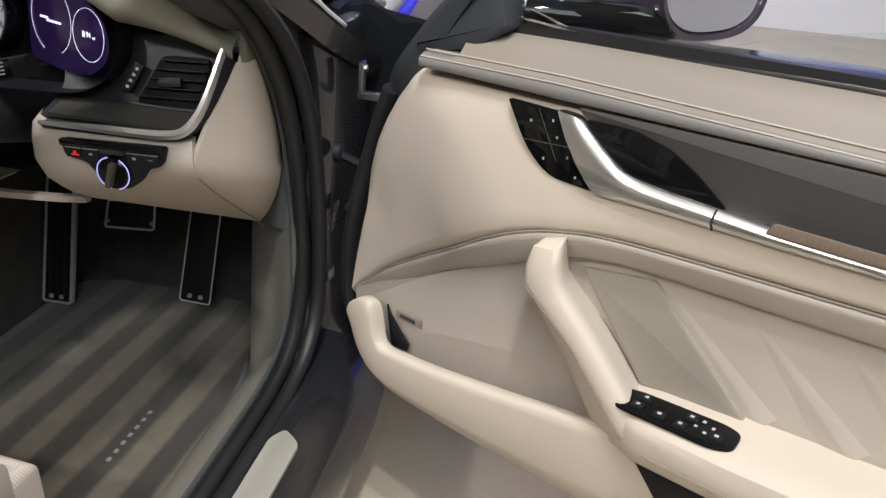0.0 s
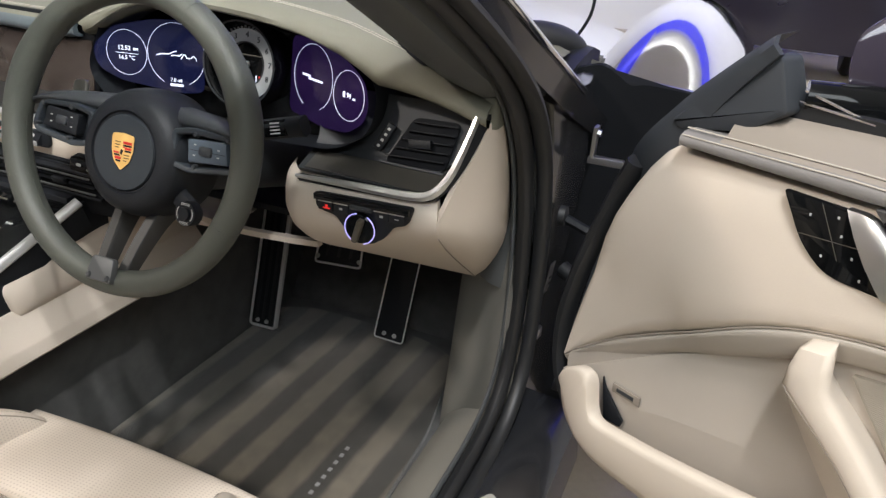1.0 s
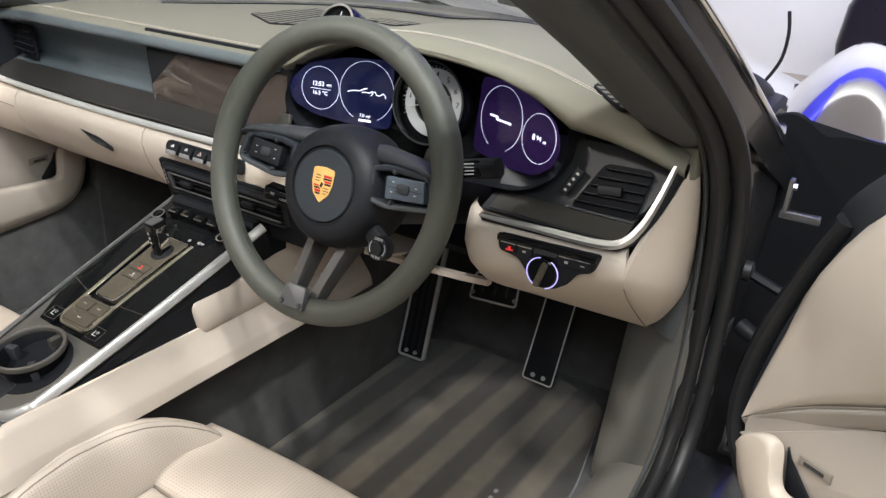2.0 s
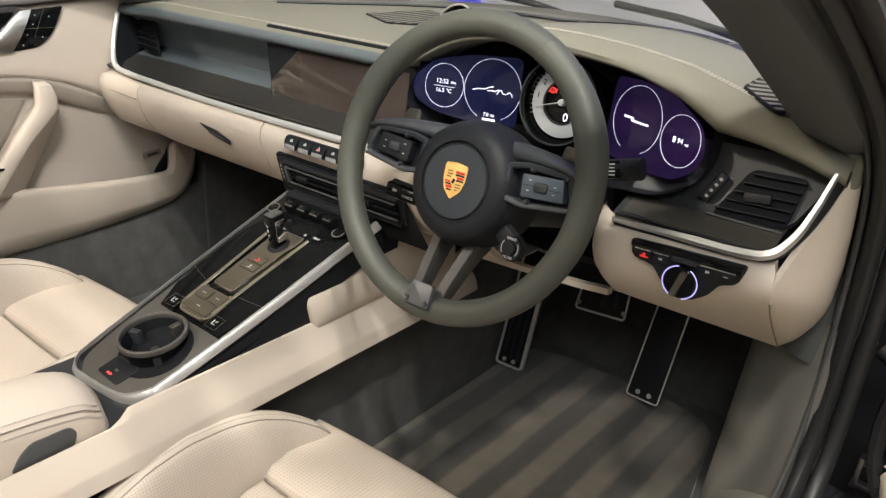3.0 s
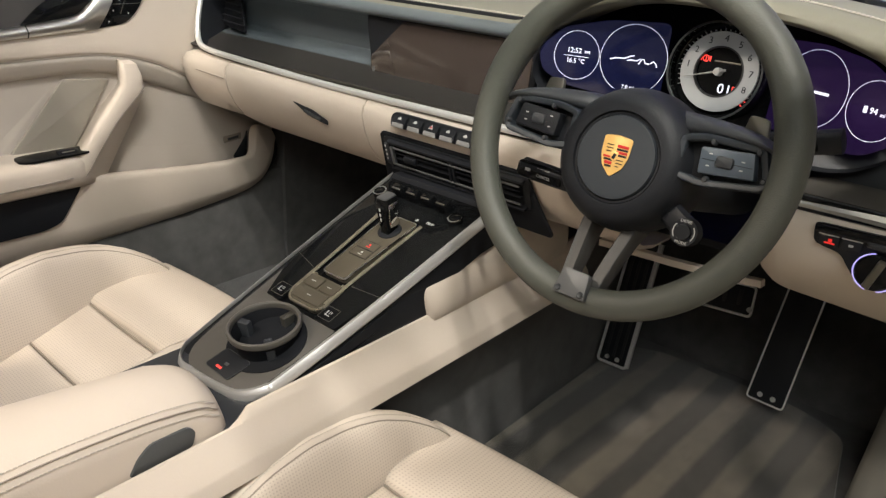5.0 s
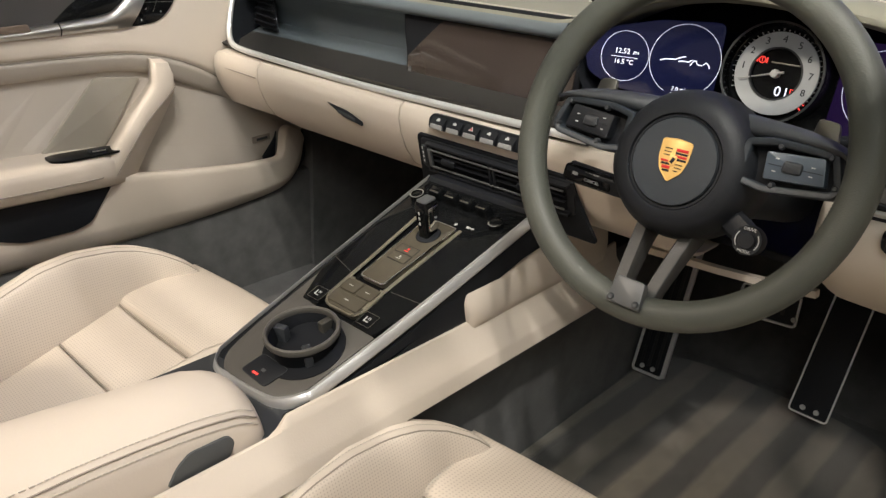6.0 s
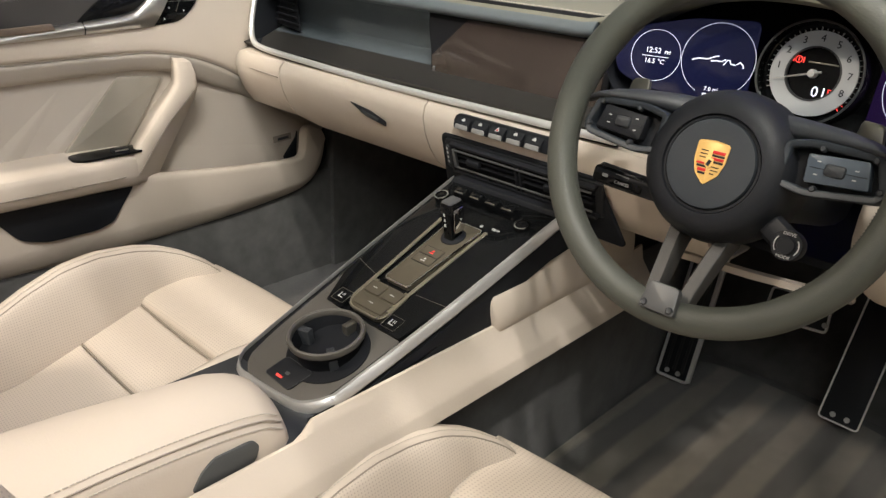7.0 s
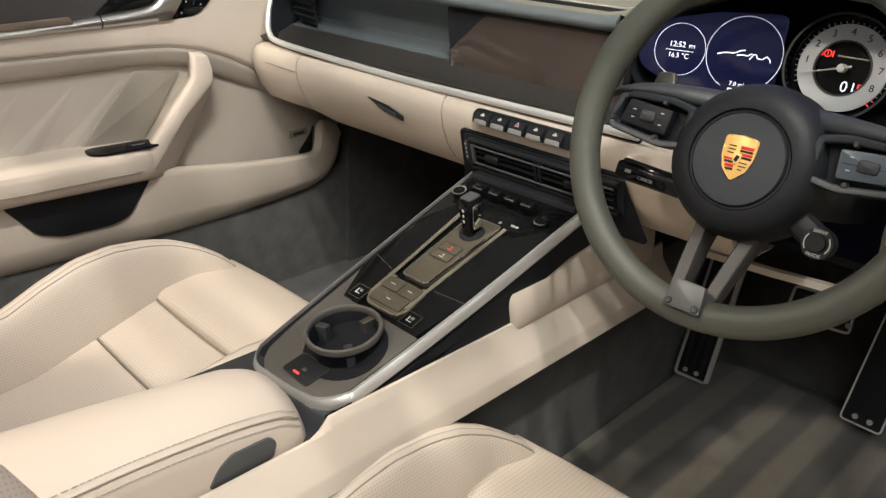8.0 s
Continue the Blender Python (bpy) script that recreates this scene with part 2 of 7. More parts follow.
GUNMETAL = material("gunmetal_trim", (0.25, 0.24, 0.21), 0.32, metal=0.9, vary=0.08, big=20)
BRONZE = material("pale_bronze_trim", (0.52, 0.48, 0.38), 0.3, metal=0.9, vary=0.06, big=20)
SILVER = material("satin_aluminium", (0.66, 0.66, 0.65), 0.30, metal=1.0, vary=0.05, big=15, rough_vary=0.06)
TRIM = material("bright_anodised_trim", (0.80, 0.80, 0.79), 0.38, metal=0.62, vary=0.05, big=15, rough_vary=0.05)
CHROME = material("polished_chrome", (0.85, 0.85, 0.85), 0.08, metal=1.0, vary=0.03, rough_vary=0.03)
WOVEN = material("dark_woven_spoke_trim", (0.030, 0.029, 0.027), 0.5, metal=0.0, vary=0.15, weave=0.45, hole_scale=420)
CARPET = material("charcoal_carpet", (0.084, 0.083, 0.081), 0.95, vary=0.35, big=25, grain=0.8, grain_scale=900, sheen=0.12)
KICK = material("dark_taupe_trim", (0.155, 0.15, 0.132), 0.75, vary=0.1, grain=0.3, grain_scale=500)
PILLAR = material("dark_grey_pillar_cloth", (0.070, 0.074, 0.075), 0.75, vary=0.1, grain=0.3, grain_scale=500)
RUBBER = material("black_rubber_seal", (0.0105, 0.0112, 0.0125), 0.5, vary=0.2, grain=0.2, grain_scale=400)
PAINT = material("dark_grey_metallic_paint", (0.017, 0.0175, 0.0195), 0.22, metal=0.0, vary=0.15, big=30, coat=0.4, grain_scale=2500)
BODY = material("silver_white_metallic_paint", (0.50, 0.49, 0.465), 0.06, metal=0.97, vary=0.05, big=30, coat=1.0, grain_scale=2500)
FARPAINT = material("dark_purple_black_paint", (0.013, 0.011, 0.022), 0.3, vary=0.1, coat=0.3)
SAIL = material("dark_slate_corner_cloth", (0.025, 0.029, 0.035), 0.6, vary=0.1, grain=0.25, grain_scale=600)
# mirror case whose colour takes in the dark plum reflection on it
MIRRORCASE = material("plum_reflection_gloss_paint", (0.045, 0.038, 0.055), 0.12, metal=0.2, vary=0.05, coat=0.6, grain_scale=2500)
VENT = material("matt_black_vent_plastic", (0.0085, 0.0094, 0.0115), 0.7, vary=0.1, spec=0.12)
# satin ledge with light put into its tone: paler driver's side, darker passenger's side
LITLEDGE = material("lit_satin_ledge", (0.060, 0.056, 0.049), 0.33, vary=0.08, grain=0.2, grain_scale=600)
SHADEDLEDGE = material("shaded_satin_ledge", (0.027, 0.026, 0.0245), 0.33, vary=0.08, grain=0.2, grain_scale=600)
CLIP = material("grey_spoke_clip", (0.085, 0.088, 0.090), 0.45, metal=0.3, vary=0.06)
LINING = material("dark_taupe_sill_lining", (0.19, 0.18, 0.155), 0.65, vary=0.08, grain=0.3, grain_scale=500)
WOVENBROWN = material("brown_woven_trim", (0.16, 0.12, 0.09), 0.5, vary=0.1, weave=0.4, hole_scale=420)
PEARL = material("pearl_grey_inner_sill", (0.33, 0.315, 0.28), 0.45, vary=0.06)
# screen glass with the brown reflection put into its colour
DULLGLASS = material("reflection_brown_glass", (0.037, 0.029, 0.025), 0.10, vary=0.1, coat=0.4, rough_vary=0.03)
NAVY = material("navy_display", (0.004, 0.005, 0.02), 0.15, emit=(0.005, 0.006, 0.022), power=1.0)
VIOLET = material("violet_display", (0.01, 0.004, 0.02), 0.15, emit=(0.0110, 0.0052, 0.027), power=1.0)
GLOW = material("white_display_glow", (0.8, 0.8, 0.8), 0.4, emit=(0.75, 0.78, 1.0), power=0.95)
LILAC = material("lilac_backlight", (0.6, 0.55, 0.8), 0.4, emit=(0.42, 0.36, 0.95), power=1.0)
REDLAMP = material("dim_red_lamp", (0.5, 0.03, 0.03), 0.4, emit=(1.0, 0.03, 0.02), power=0.6)
REDGLOW = material("red_warning_glow", (0.6, 0.05, 0.04), 0.4, emit=(1.0, 0.05, 0.04), power=1.2)
MARK = material("pale_print", (0.45, 0.45, 0.44), 0.5, vary=0.05)
KEYGREY = material("pale_grey_key_plastic", (0.24, 0.24, 0.235), 0.35, vary=0.06)
RAIL = material("brushed_console_rail", (0.64, 0.64, 0.63), 0.30, metal=0.78, vary=0.05, big=15, rough_vary=0.06)
# silver dial with a slight added glow that keeps the band even
DIAL = material("glowing_silver_dial", (0.36, 0.375, 0.38), 0.5, vary=0.05, emit=(0.52, 0.55, 0.58), power=0.06)
GOLD = material("gold_enamel", (0.70, 0.44, 0.14), 0.4, vary=0.1, metal=0.2, big=60)
REDENAMEL = material("red_enamel", (0.50, 0.02, 0.02), 0.3, vary=0.08)
REDPLASTIC = material("red_button_plastic", (0.55, 0.02, 0.015), 0.35, vary=0.06)
STEEL = material("galvanised_steel", (0.30, 0.30, 0.31), 0.35, metal=1.0, vary=0.1, big=40)
FLOORTILE = material("polished_beige_stone", (0.46, 0.395, 0.29), 0.5, vary=0.22, big=3, grain_scale=60)
WALLPAINT = material("white_wall_paint", (0.78, 0.78, 0.77), 0.7, vary=0.03, big=2, grain=0.1, grain_scale=200)
GREYPAINT = material("grey_wall_paint", (0.30, 0.30, 0.31), 0.7, vary=0.04, big=2, grain=0.1, grain_scale=200)
LAMPGLOW = material("white_lamp_diffuser", (0.9, 0.9, 0.9), 0.5, emit=(1.0, 0.97, 0.92), power=9.0)
BLUEGLOW = material("blue_neon_tube", (0.1, 0.1, 0.9), 0.4, emit=(0.012, 0.012, 1.0), power=0.62)


def glass(name, tint, rough=0.0):
    m = bpy.data.materials.new(name)
    m.use_nodes = True
    b = m.node_tree.nodes["Principled BSDF"]
    b.inputs["Base Color"].default_value = (*tint, 1)
    b.inputs["Transmission Weight"].default_value = 1.0
    b.inputs["Roughness"].default_value = rough
    b.inputs["IOR"].default_value = 1.05
    return m


GLASS = glass("clear_window_glass", (0.93, 0.97, 0.95))
MIRROR = material("mirror_glass", (0.85, 0.87, 0.9), 0.02, metal=1.0, vary=0.01, rough_vary=0.01)


def striped_mat():
    """Short pile brushed into slanting bands of two shades."""
    m = material("brushed_carpet_mat", (0.054, 0.048, 0.038), 0.95, vary=0.25, big=30, grain=0.9, grain_scale=1100, sheen=0.35)
    n, l = m.node_tree.nodes, m.node_tree.links
    b = n["Principled BSDF"]
    old = b.inputs["Base Color"].links[0].from_socket
    co = n.new("ShaderNodeTexCoord")
    sep = n.new("ShaderNodeSeparateXYZ")
    l.new(co.outputs["Object"], sep.inputs[0])
    wob = n.new("ShaderNodeTexNoise")
    wob.inputs["Scale"].default_value = 9
    l.new(co.outputs["Object"], wob.inputs["Vector"])

    def calc(op, a, k, c=None):
        q = n.new("ShaderNodeMath")
        q.operation = op
        l.new(a, q.inputs[0]) if not isinstance(a, float) else None
        if isinstance(k, float):
            q.inputs[1].default_value = k
        else:
            l.new(k, q.inputs[1])
        if c is not None:
            q.inputs[2].default_value = c
        return q.outputs[0]

    across = calc("ADD", calc("MULTIPLY", sep.outputs["X"], MAT_STRIPE[0]), calc("MULTIPLY", sep.outputs["Y"], MAT_STRIPE[1]))
    across = calc("ADD", across, calc("MULTIPLY", wob.outputs["Fac"], 0.10))
    wave = calc("SINE", calc("MULTIPLY_ADD", across, 2 * math.pi, MAT_STRIPE[2]), 0.0)
    fac = n.new("ShaderNodeMapRange")
    fac.inputs["From Min"].default_value, fac.inputs["From Max"].default_value = -0.35, 0.35
    l.new(wave, fac.inputs["Value"])
    mix = n.new("ShaderNodeMix")
    mix.data_type, mix.blend_type = "RGBA", "MULTIPLY"
    mix.inputs[0].default_value = 1.0
    shade = n.new("ShaderNodeMix")
    shade.data_type = "RGBA"
    shade.inputs[6].default_value, shade.inputs[7].default_value = (0.5, 0.5, 0.5, 1), (2.1, 2.0, 1.86, 1)
    l.new(fac.outputs[0], shade.inputs[0])
    l.new(old, mix.inputs[6])
    l.new(shade.outputs[2], mix.inputs[7])
    l.new(mix.outputs[2], b.inputs["Base Color"])
    return m


MAT_STRIPE = (11.0, -0.4, 0.6)
MAT = striped_mat()

# ---- the showroom round the car ----
NEON_TURN = 0.55


def room():
    s = 7.0
    whole("floor", block(-s, s, -s, s, -0.2, 0.0, 0.001), FLOORTILE, "polished beige stone showroom floor", "floor", kind="structure")
    whole("ceiling", block(-s, s, -s, s, 3.6, 3.75, 0.001), WALLPAINT, "white showroom ceiling", "ceiling", kind="structure")
    t = 0.2
    whole("wall_north", block(-s, s, s, s + t, 0, 3.6, 0.001), WALLPAINT, "plain white showroom wall", "wall", kind="structure")
    whole("wall_south", block(-s, s, -s - t, -s, 0, 3.6, 0.001), WALLPAINT, "plain white showroom wall", "wall", kind="structure")
    whole("wall_east", block(s, s + t, -s, s, 0, 3.6, 0.001), WALLPAINT, "plain white showroom wall", "wall", kind="structure")
    whole("wall_west", block(-s - t, -s, -s, s, 0, 3.6, 0.001), GREYPAINT, "plain grey showroom wall", "wall", kind="structure")
    for x, y in ((5.4, 5.0), (5.2, 2.6), (-3.4, 3.4), (3.4, 0.4)):
        lamp = thing("ceiling_light", (x, y, 3.6), "flat white ceiling light panel", "light", "ceiling lights")
        part("frame", block(x - 0.62, x + 0.62, y - 0.32, y + 0.32, 3.565, 3.599, 0.006), SILVER, lamp)
        part("diffuser", block(x - 0.58, x + 0.58, y - 0.28, y + 0.28, 3.555, 3.566, 0.003), LAMPGLOW, lamp)

    band = thing("neon_band", (1.0, 3.3, 3.6), "glowing blue neon loop under the ceiling", "light")
    for inset_by in (-0.25,):
        loop = rounded([(-0.9 + inset_by, 2.6 + inset_by), (3.2 - inset_by, 2.6 + inset_by), (3.2 - inset_by, 6.5 - inset_by), (-0.9 + inset_by, 6.5 - inset_by)], 0.8, 10)
        part("neon_tube", sweep([V((p.x, p.y, 3.50)) for p in loop], lambda f: disc(0.42 + 0.75 * max(0, math.sin(2 * math.pi * (f - NEON_TURN))), 0.05, 16), (0, 0, 1), wrap=True), BLUEGLOW, band)


def far_car():
    c = thing("parked_car", (1.15, 6.0, 0.0), "dark purple-black car parked far behind in the showroom", "car")
    rows = []
    for y, k in ((5.55, 0.90), (5.60, 0.97), (5.75, 1.0), (6.2, 1.0), (6.45, 0.96)):
        rows.append([V((1.15 + x * k, y, z)) for x, z in ((-0.72, 0.22), (-0.76, 0.45), (-0.74, 0.72), (-0.62, 0.98), (-0.50, 1.24), (-0.36, 1.36), (0.0, 1.40), (0.36, 1.36), (0.50, 1.24), (0.62, 0.98), (0.74, 0.72), (0.76, 0.45), (0.72, 0.22))])
    part("body", loft(rows, closed=True, caps=True), FARPAINT, c, "", 50)
    part("rear_window", block(-0.44, 0.44, -0.14, 0.14, 0, 0.01, 0.004, basis((1.15, 5.548, 1.12), (1, 0, 0), (0, 0.1, 1)), 0.06), GLOSS, c)
    for x in (0.53, 1.77):
        part("wheel", lathe([(0, -0.10), (0.30, -0.10), (0.33, -0.07), (0.33, 0.07), (0.30, 0.10), (0, 0.10)], 24, basis((x, 6.1, 0.33), (0, 1, 0), (0, 0, 1))), RUBBER, c)


room()
far_car()

# ---- the car's shell: floor, sill, pillars, bonnet ----
def shell():
    car = thing("sports_car", (0, 0, 0.12), "off-white open sports car body with black door frame", "car")
    # floor pan, firewall, tunnel, cabin sides
    part("floor_pan", block(-0.80, 0.76, -1.3, 0.98, 0.12, 0.165, 0.004), CARPET, car, "charcoal carpeted floor")
    wall = [[V((x, y, z)) for y, z in ((0.74, 0.16), (0.86, 0.36), (0.90, 0.62), (0.88, 0.83))] for x in (-0.80, 0, 0.76)]
    part("firewall", slab(wall, 0.03, (0, 1, 0)), CARPET, car)
    tunnel = [[V(p) for p in ((-0.105, y, 0.16), (-0.10, y, 0.30), (-0.10, y, 0.43), (-0.08, y, 0.470), (0.08, y, 0.470), (0.10, y, 0.43), (0.10, y, 0.30), (0.105, y, 0.16))] for y in (-1.3, -0.4, 0.3, 0.88)]
    part("tunnel", loft(tunnel), CARPET, car, "charcoal carpeted centre tunnel")
    part("rear_bulkhead", block(-0.80, 0.80, -1.32, -1.26, 0.12, 0.95, 0.01), SLATE, car)
    # passenger side: floor edge, sill and body side
    part("passenger_side_lining", block(-0.83, -0.757, -1.3, 0.95, 0.12, 0.43, 0.012), CARPET, car)
    part("passenger_kick_panel", block(-0.80, -0.745, 0.405, 0.95, 0.16, 0.64, 0.01), CARPET, car)
    part("passenger_kick_panel", block(-0.86, -0.75, 0.36, 0.95, 0.62, 0.87, 0.01), CARPET, car)
    part("passenger_body_side", block(-0.93, -0.86, -1.6, 0.5, 0.14, 0.86, 0.05), PAINT, car)
    # driver side footwell lining
    rows = []
    for z in (0.165, 0.26, 0.36, 0.46, 0.55, 0.62):
        lean = 0.06 * (z - 0.36)
        rows.append([V((x + lean * k, y, z)) for x, y, k in ((0.784, 0.334, 0), (0.768, 0.346, 0), (0.725, 0.384, 0.3), (0.668, 0.432, 0.8), (0.648, 0.452, 1), (0.641, 0.480, 1), (0.640, 0.90, 1))])
    part("kick_panel", slab(rows, 0.02, (0.7, 0.7, 0)), KICK, car, "dark taupe footwell side panel", 50)
    rows = []
    for y in (-1.0, -0.3, 0.1, 0.34, 0.46):
        rows.append([V((0.645, y, 0.168)), V((0.660, y, 0.215)), V((0.700, y, 0.262)), V((0.745, y, 0.300)), V((0.772, y, 0.318)), V((0.782, y, 0.30))])
    part("sill_lining", slab(rows, 0.02, (0, 0, -1)), LINING, car, "dark taupe inner sill trim")
    # painted sill and hinge pillar
    rows = []
    for y in (-1.3, -0.4, 0.2, 0.42):
        rows.append([V(p) for p in ((0.772, y, 0.14), (0.772, y, 0.315), (0.80, y, 0.335), (0.875, y, 0.327), (0.905, y, 0.30), (0.915, y, 0.22), (0.90, y, 0.14))])
    part("sill", loft(rows, closed=True, caps=True), PAINT, car, "dark painted door sill")
    plate2 = rounded([(0.822, -0.9), (0.868, -0.9), (0.868, 0.125), (0.838, 0.150), (0.822, 0.125)], 0.010)
    part("sill_plate", plate(plate2, 0.006, 0.002, Matrix.Translation((0.0, 0, 0.331))), PEARL, car, "pale scuff plate on the sill")
    rows = []
    for z, yf, x in ((0.14, 0.40, 0.80), (0.30, 0.385, 0.80), (0.42, 0.375, 0.80), (0.55, 0.39, 0.80), (0.68, 0.395, 0.812), (0.80, 0.375, 0.812), (0.86, 0.365, 0.806)):
        rows.append([V((0.782, yf - 0.005, z)), V((x - 0.006, yf + 0.002, z)), V((x, yf + 0.020, z)), V((x + 0.008, yf + 0.09, z)), V((x + 0.014, yf + 0.14, z)), V((x + 0.006, yf + 0.20, z)), V((0.79, yf + 0.24, z))])
    part("hinge_pillar", loft(rows, closed=True, caps=True), PAINT, car, "dark painted hinge pillar")
    # door rubber round the opening
    edge = [(0.645, -0.55, 1.27), (0.70, -0.22, 1.155), (0.742, 0.0, 1.045), (0.775, 0.18, 0.93), (0.788, 0.27, 0.83), (0.79, 0.325, 0.70), (0.79, 0.345, 0.55), (0.79, 0.335, 0.44), (0.788, 0.295, 0.375), (0.785, 0.22, 0.342), (0.783, 0.10, 0.333), (0.783, -0.3, 0.333), (0.783, -1.0, 0.333)]
    path = curve_through(edge, 70)
    part("door_seal", sweep(path, disc(0.013, 0.012, 10), (1, 0.2, 0)), RUBBER, car, "black rubber door seal")
    part("door_seal", sweep([p + V((0.024, 0.014, -0.004)) for p in path], disc(0.010, 0.012, 10), (1, 0.2, 0)), RUBBER, car, "black rubber door seal")
    part("door_seal_lip", sweep([p + V((-0.018, 0.004, 0)) for p in path], disc(0.010, 0.004, 8), (1, 0.2, 0)), PILLAR, car)
    side = []
    for z, xa, ya, xb, yb in ((0.875, 0.742, 0.33, 0.777, 0.262), (0.83, 0.742, 0.335, 0.781, 0.285), (0.76, 0.738, 0.342, 0.784, 0.312), (0.69, 0.730, 0.348, 0.786, 0.334), (0.62, 0.718, 0.354, 0.787, 0.346), (0.55, 0.712, 0.362, 0.787, 0.350)):
        side.append([V((xa, ya + 0.02, z)), V((xa + 0.3 * (xb - xa), ya + 0.002, z)), V((xa + 0.7 * (xb - xa), ya + 0.6 * (yb - ya), z)), V((xb, yb, z))])
    part("dash_side_trim", slab(side, 0.006, (0.3, 1, 0)), PILLAR, car, "dark grey trim beside the dashboard", 60)
    # windscreen pillar, inner trim and outer skin
    inner = [(0.735, 0.40, 0.845), (0.715, 0.20, 0.945), (0.672, -0.01, 1.065), (0.600, -0.30, 1.205), (0.555, -0.46, 1.265)]
    prof = [(-0.052, -0.022), (-0.030, -0.036), (0.020, -0.036), (0.052, -0.020), (0.058, 0.01), (0.03, 0.028), (-0.02, 0.03), (-0.05, 0.012)]
    for sx in (1, -1):
        p = [V((q[0] * sx, q[1], q[2])) for q in curve_through(inner, 16)]
        part("pillar_trim", sweep(p, prof, (0.25 * sx, 0.5, 0.8)), PILLAR, car, "dark grey cloth windscreen pillar trim")
        q = curve_through([(0.806 * sx, 0.60, 0.775), (0.805 * sx, 0.51, 0.812)] + [v + V((0.062 * sx, 0.02, 0.006)) for v in p[::2]], 30)
        part("windscreen_pillar", sweep(q, [(-0.03, -0.02), (0.028, -0.02), (0.034, 0.012), (0.0, 0.024), (-0.03, 0.016)], (0.25 * sx, 0.5, 0.8)), PAINT, car)
        part("pillar_bright_strip", sweep([v + V((0.035 * sx, -0.004, 0.015)) for v in q[6:]], disc(0.0048, n=10), (0.25 * sx, 0.5, 0.8)), CHROME, car, "bright trim strip on the windscreen pillar")
    top = [V((-0.56 + 1.12 * i / 12, -0.46 + 0.03 * math.sin(math.pi * i / 12), 1.275 + 0.035 * math.sin(math.pi * i / 12))) for i in range(13)]
    part("windscreen_header", sweep(top, [(-0.04, -0.02), (0.04, -0.02), (0.04, 0.018), (-0.04, 0.02)], (0, 0, 1)), SLATE, car)
    rows = []
    for i in range(9):
        t = i / 8
        a = V((0.70, 0.52, 0.90)).lerp(V((0.565, -0.43, 1.28)), t)
        rows.append([V((a.x * s, a.y + (1 - s * s) * (0.36 * (1 - t) + 0.05), a.z + (1 - s * s) * 0.03 * t)) for s in [j / 6 - 1 for j in range(13)]])
    screen = part("windscreen", slab(rows, 0.004, (0, 0.7, 0.7)), GLASS, car, "clear windscreen")
    screen.visible_shadow = False
    # scuttle, wipers, bonnet and front wings
    rows = []
    for i in range(13):
        s = i / 6 - 1
        yb = 0.60 + 0.37 * (1 - s * s)
        rows.append([V((0.78 * s, yb - 0.05, 0.865)), V((0.78 * s, yb + 0.02, 0.875)), V((0.78 * s, yb + 0.10, 0.88)), V((0.78 * s, yb + 0.16, 0.865))])
    part("scuttle_panel", slab(rows, 0.02, (0, 0, -1)), BLACK, car)
    rows = []
    for i in range(25):
        s = i / 12 - 1
        x = 0.755 * s
        row = []
        for j in range(11):
            t = j / 10
            y = 0.74 + 0.32 * (1 - s * s) * (1 - t) + 1.55 * t
            row.append(V((x, y, 0.858 - 0.10 * abs(s) ** 3 + 0.012 * math.sin(math.pi * t) - 0.16 * t ** 2.4)))
        rows.append(row)
    part("bonnet", slab(rows, 0.03, (0, 0, -1)), BODY, car, "glossy off-white bonnet", 60)
    crest = [(0.72, 0.832, 0.40), (0.80, 0.860, 0.75), (0.92, 0.893, 0.95), (1.15, 0.920, 1.0), (1.40, 0.918, 1.0), (1.70, 0.885, 1.0), (2.0, 0.81, 1.0), (2.22, 0.69, 1.0)]
    for side in (1, -1):
        rows = []
        for y, zc, k in crest:
            row = []
            for j in range(17):
                q = j / 8 - 1
                xx = 0.875 + (0.165 if q < 0 else 0.16) * q
                drop = (0.15 if q < 0 else 0.105) * k * abs(q) ** 2.1
                row.append(V((xx * side, y, zc - drop)))
            row += [V((1.045 * side, y, zc - 0.16 * k - 0.02)), V((1.05 * side, y, 0.58)), V((1.04 * side, y, 0.40)), V((1.02 * side, y, 0.18))]
            rows.append(row)
        part("front_wing", slab(rows, 0.02, (-0.3 * side, 0, -1)), BODY, car, "glossy off-white front wing with a high crest", 60)
    # the highlight on the wing's trailing edge, modelled as a thin silver tube
    part("wing_edge_highlight", sweep([(0.835, 0.712, 0.822), (0.90, 0.708, 0.828), (0.975, 0.712, 0.822)], disc(0.005, n=8)), SILVER, car, "silver tube for the highlight along the wing's edge")
    # a black sheet closes the hollow in place of its shade
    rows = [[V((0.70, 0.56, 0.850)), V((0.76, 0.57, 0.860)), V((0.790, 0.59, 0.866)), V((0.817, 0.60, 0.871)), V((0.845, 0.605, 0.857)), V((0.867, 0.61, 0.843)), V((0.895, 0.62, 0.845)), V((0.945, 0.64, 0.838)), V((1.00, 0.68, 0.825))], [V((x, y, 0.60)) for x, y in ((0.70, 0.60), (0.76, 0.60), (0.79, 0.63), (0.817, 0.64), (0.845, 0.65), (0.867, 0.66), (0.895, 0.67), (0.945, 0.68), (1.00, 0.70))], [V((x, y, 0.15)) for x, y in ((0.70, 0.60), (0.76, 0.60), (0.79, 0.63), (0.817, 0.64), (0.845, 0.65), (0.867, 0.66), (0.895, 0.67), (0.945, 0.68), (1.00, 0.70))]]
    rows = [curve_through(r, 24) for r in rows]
    part("hinge_shade_sheet", slab(rows, 0.02, (0, 1, 0)), VENT, car, "black sheet for the shaded cavity behind the door hinge")
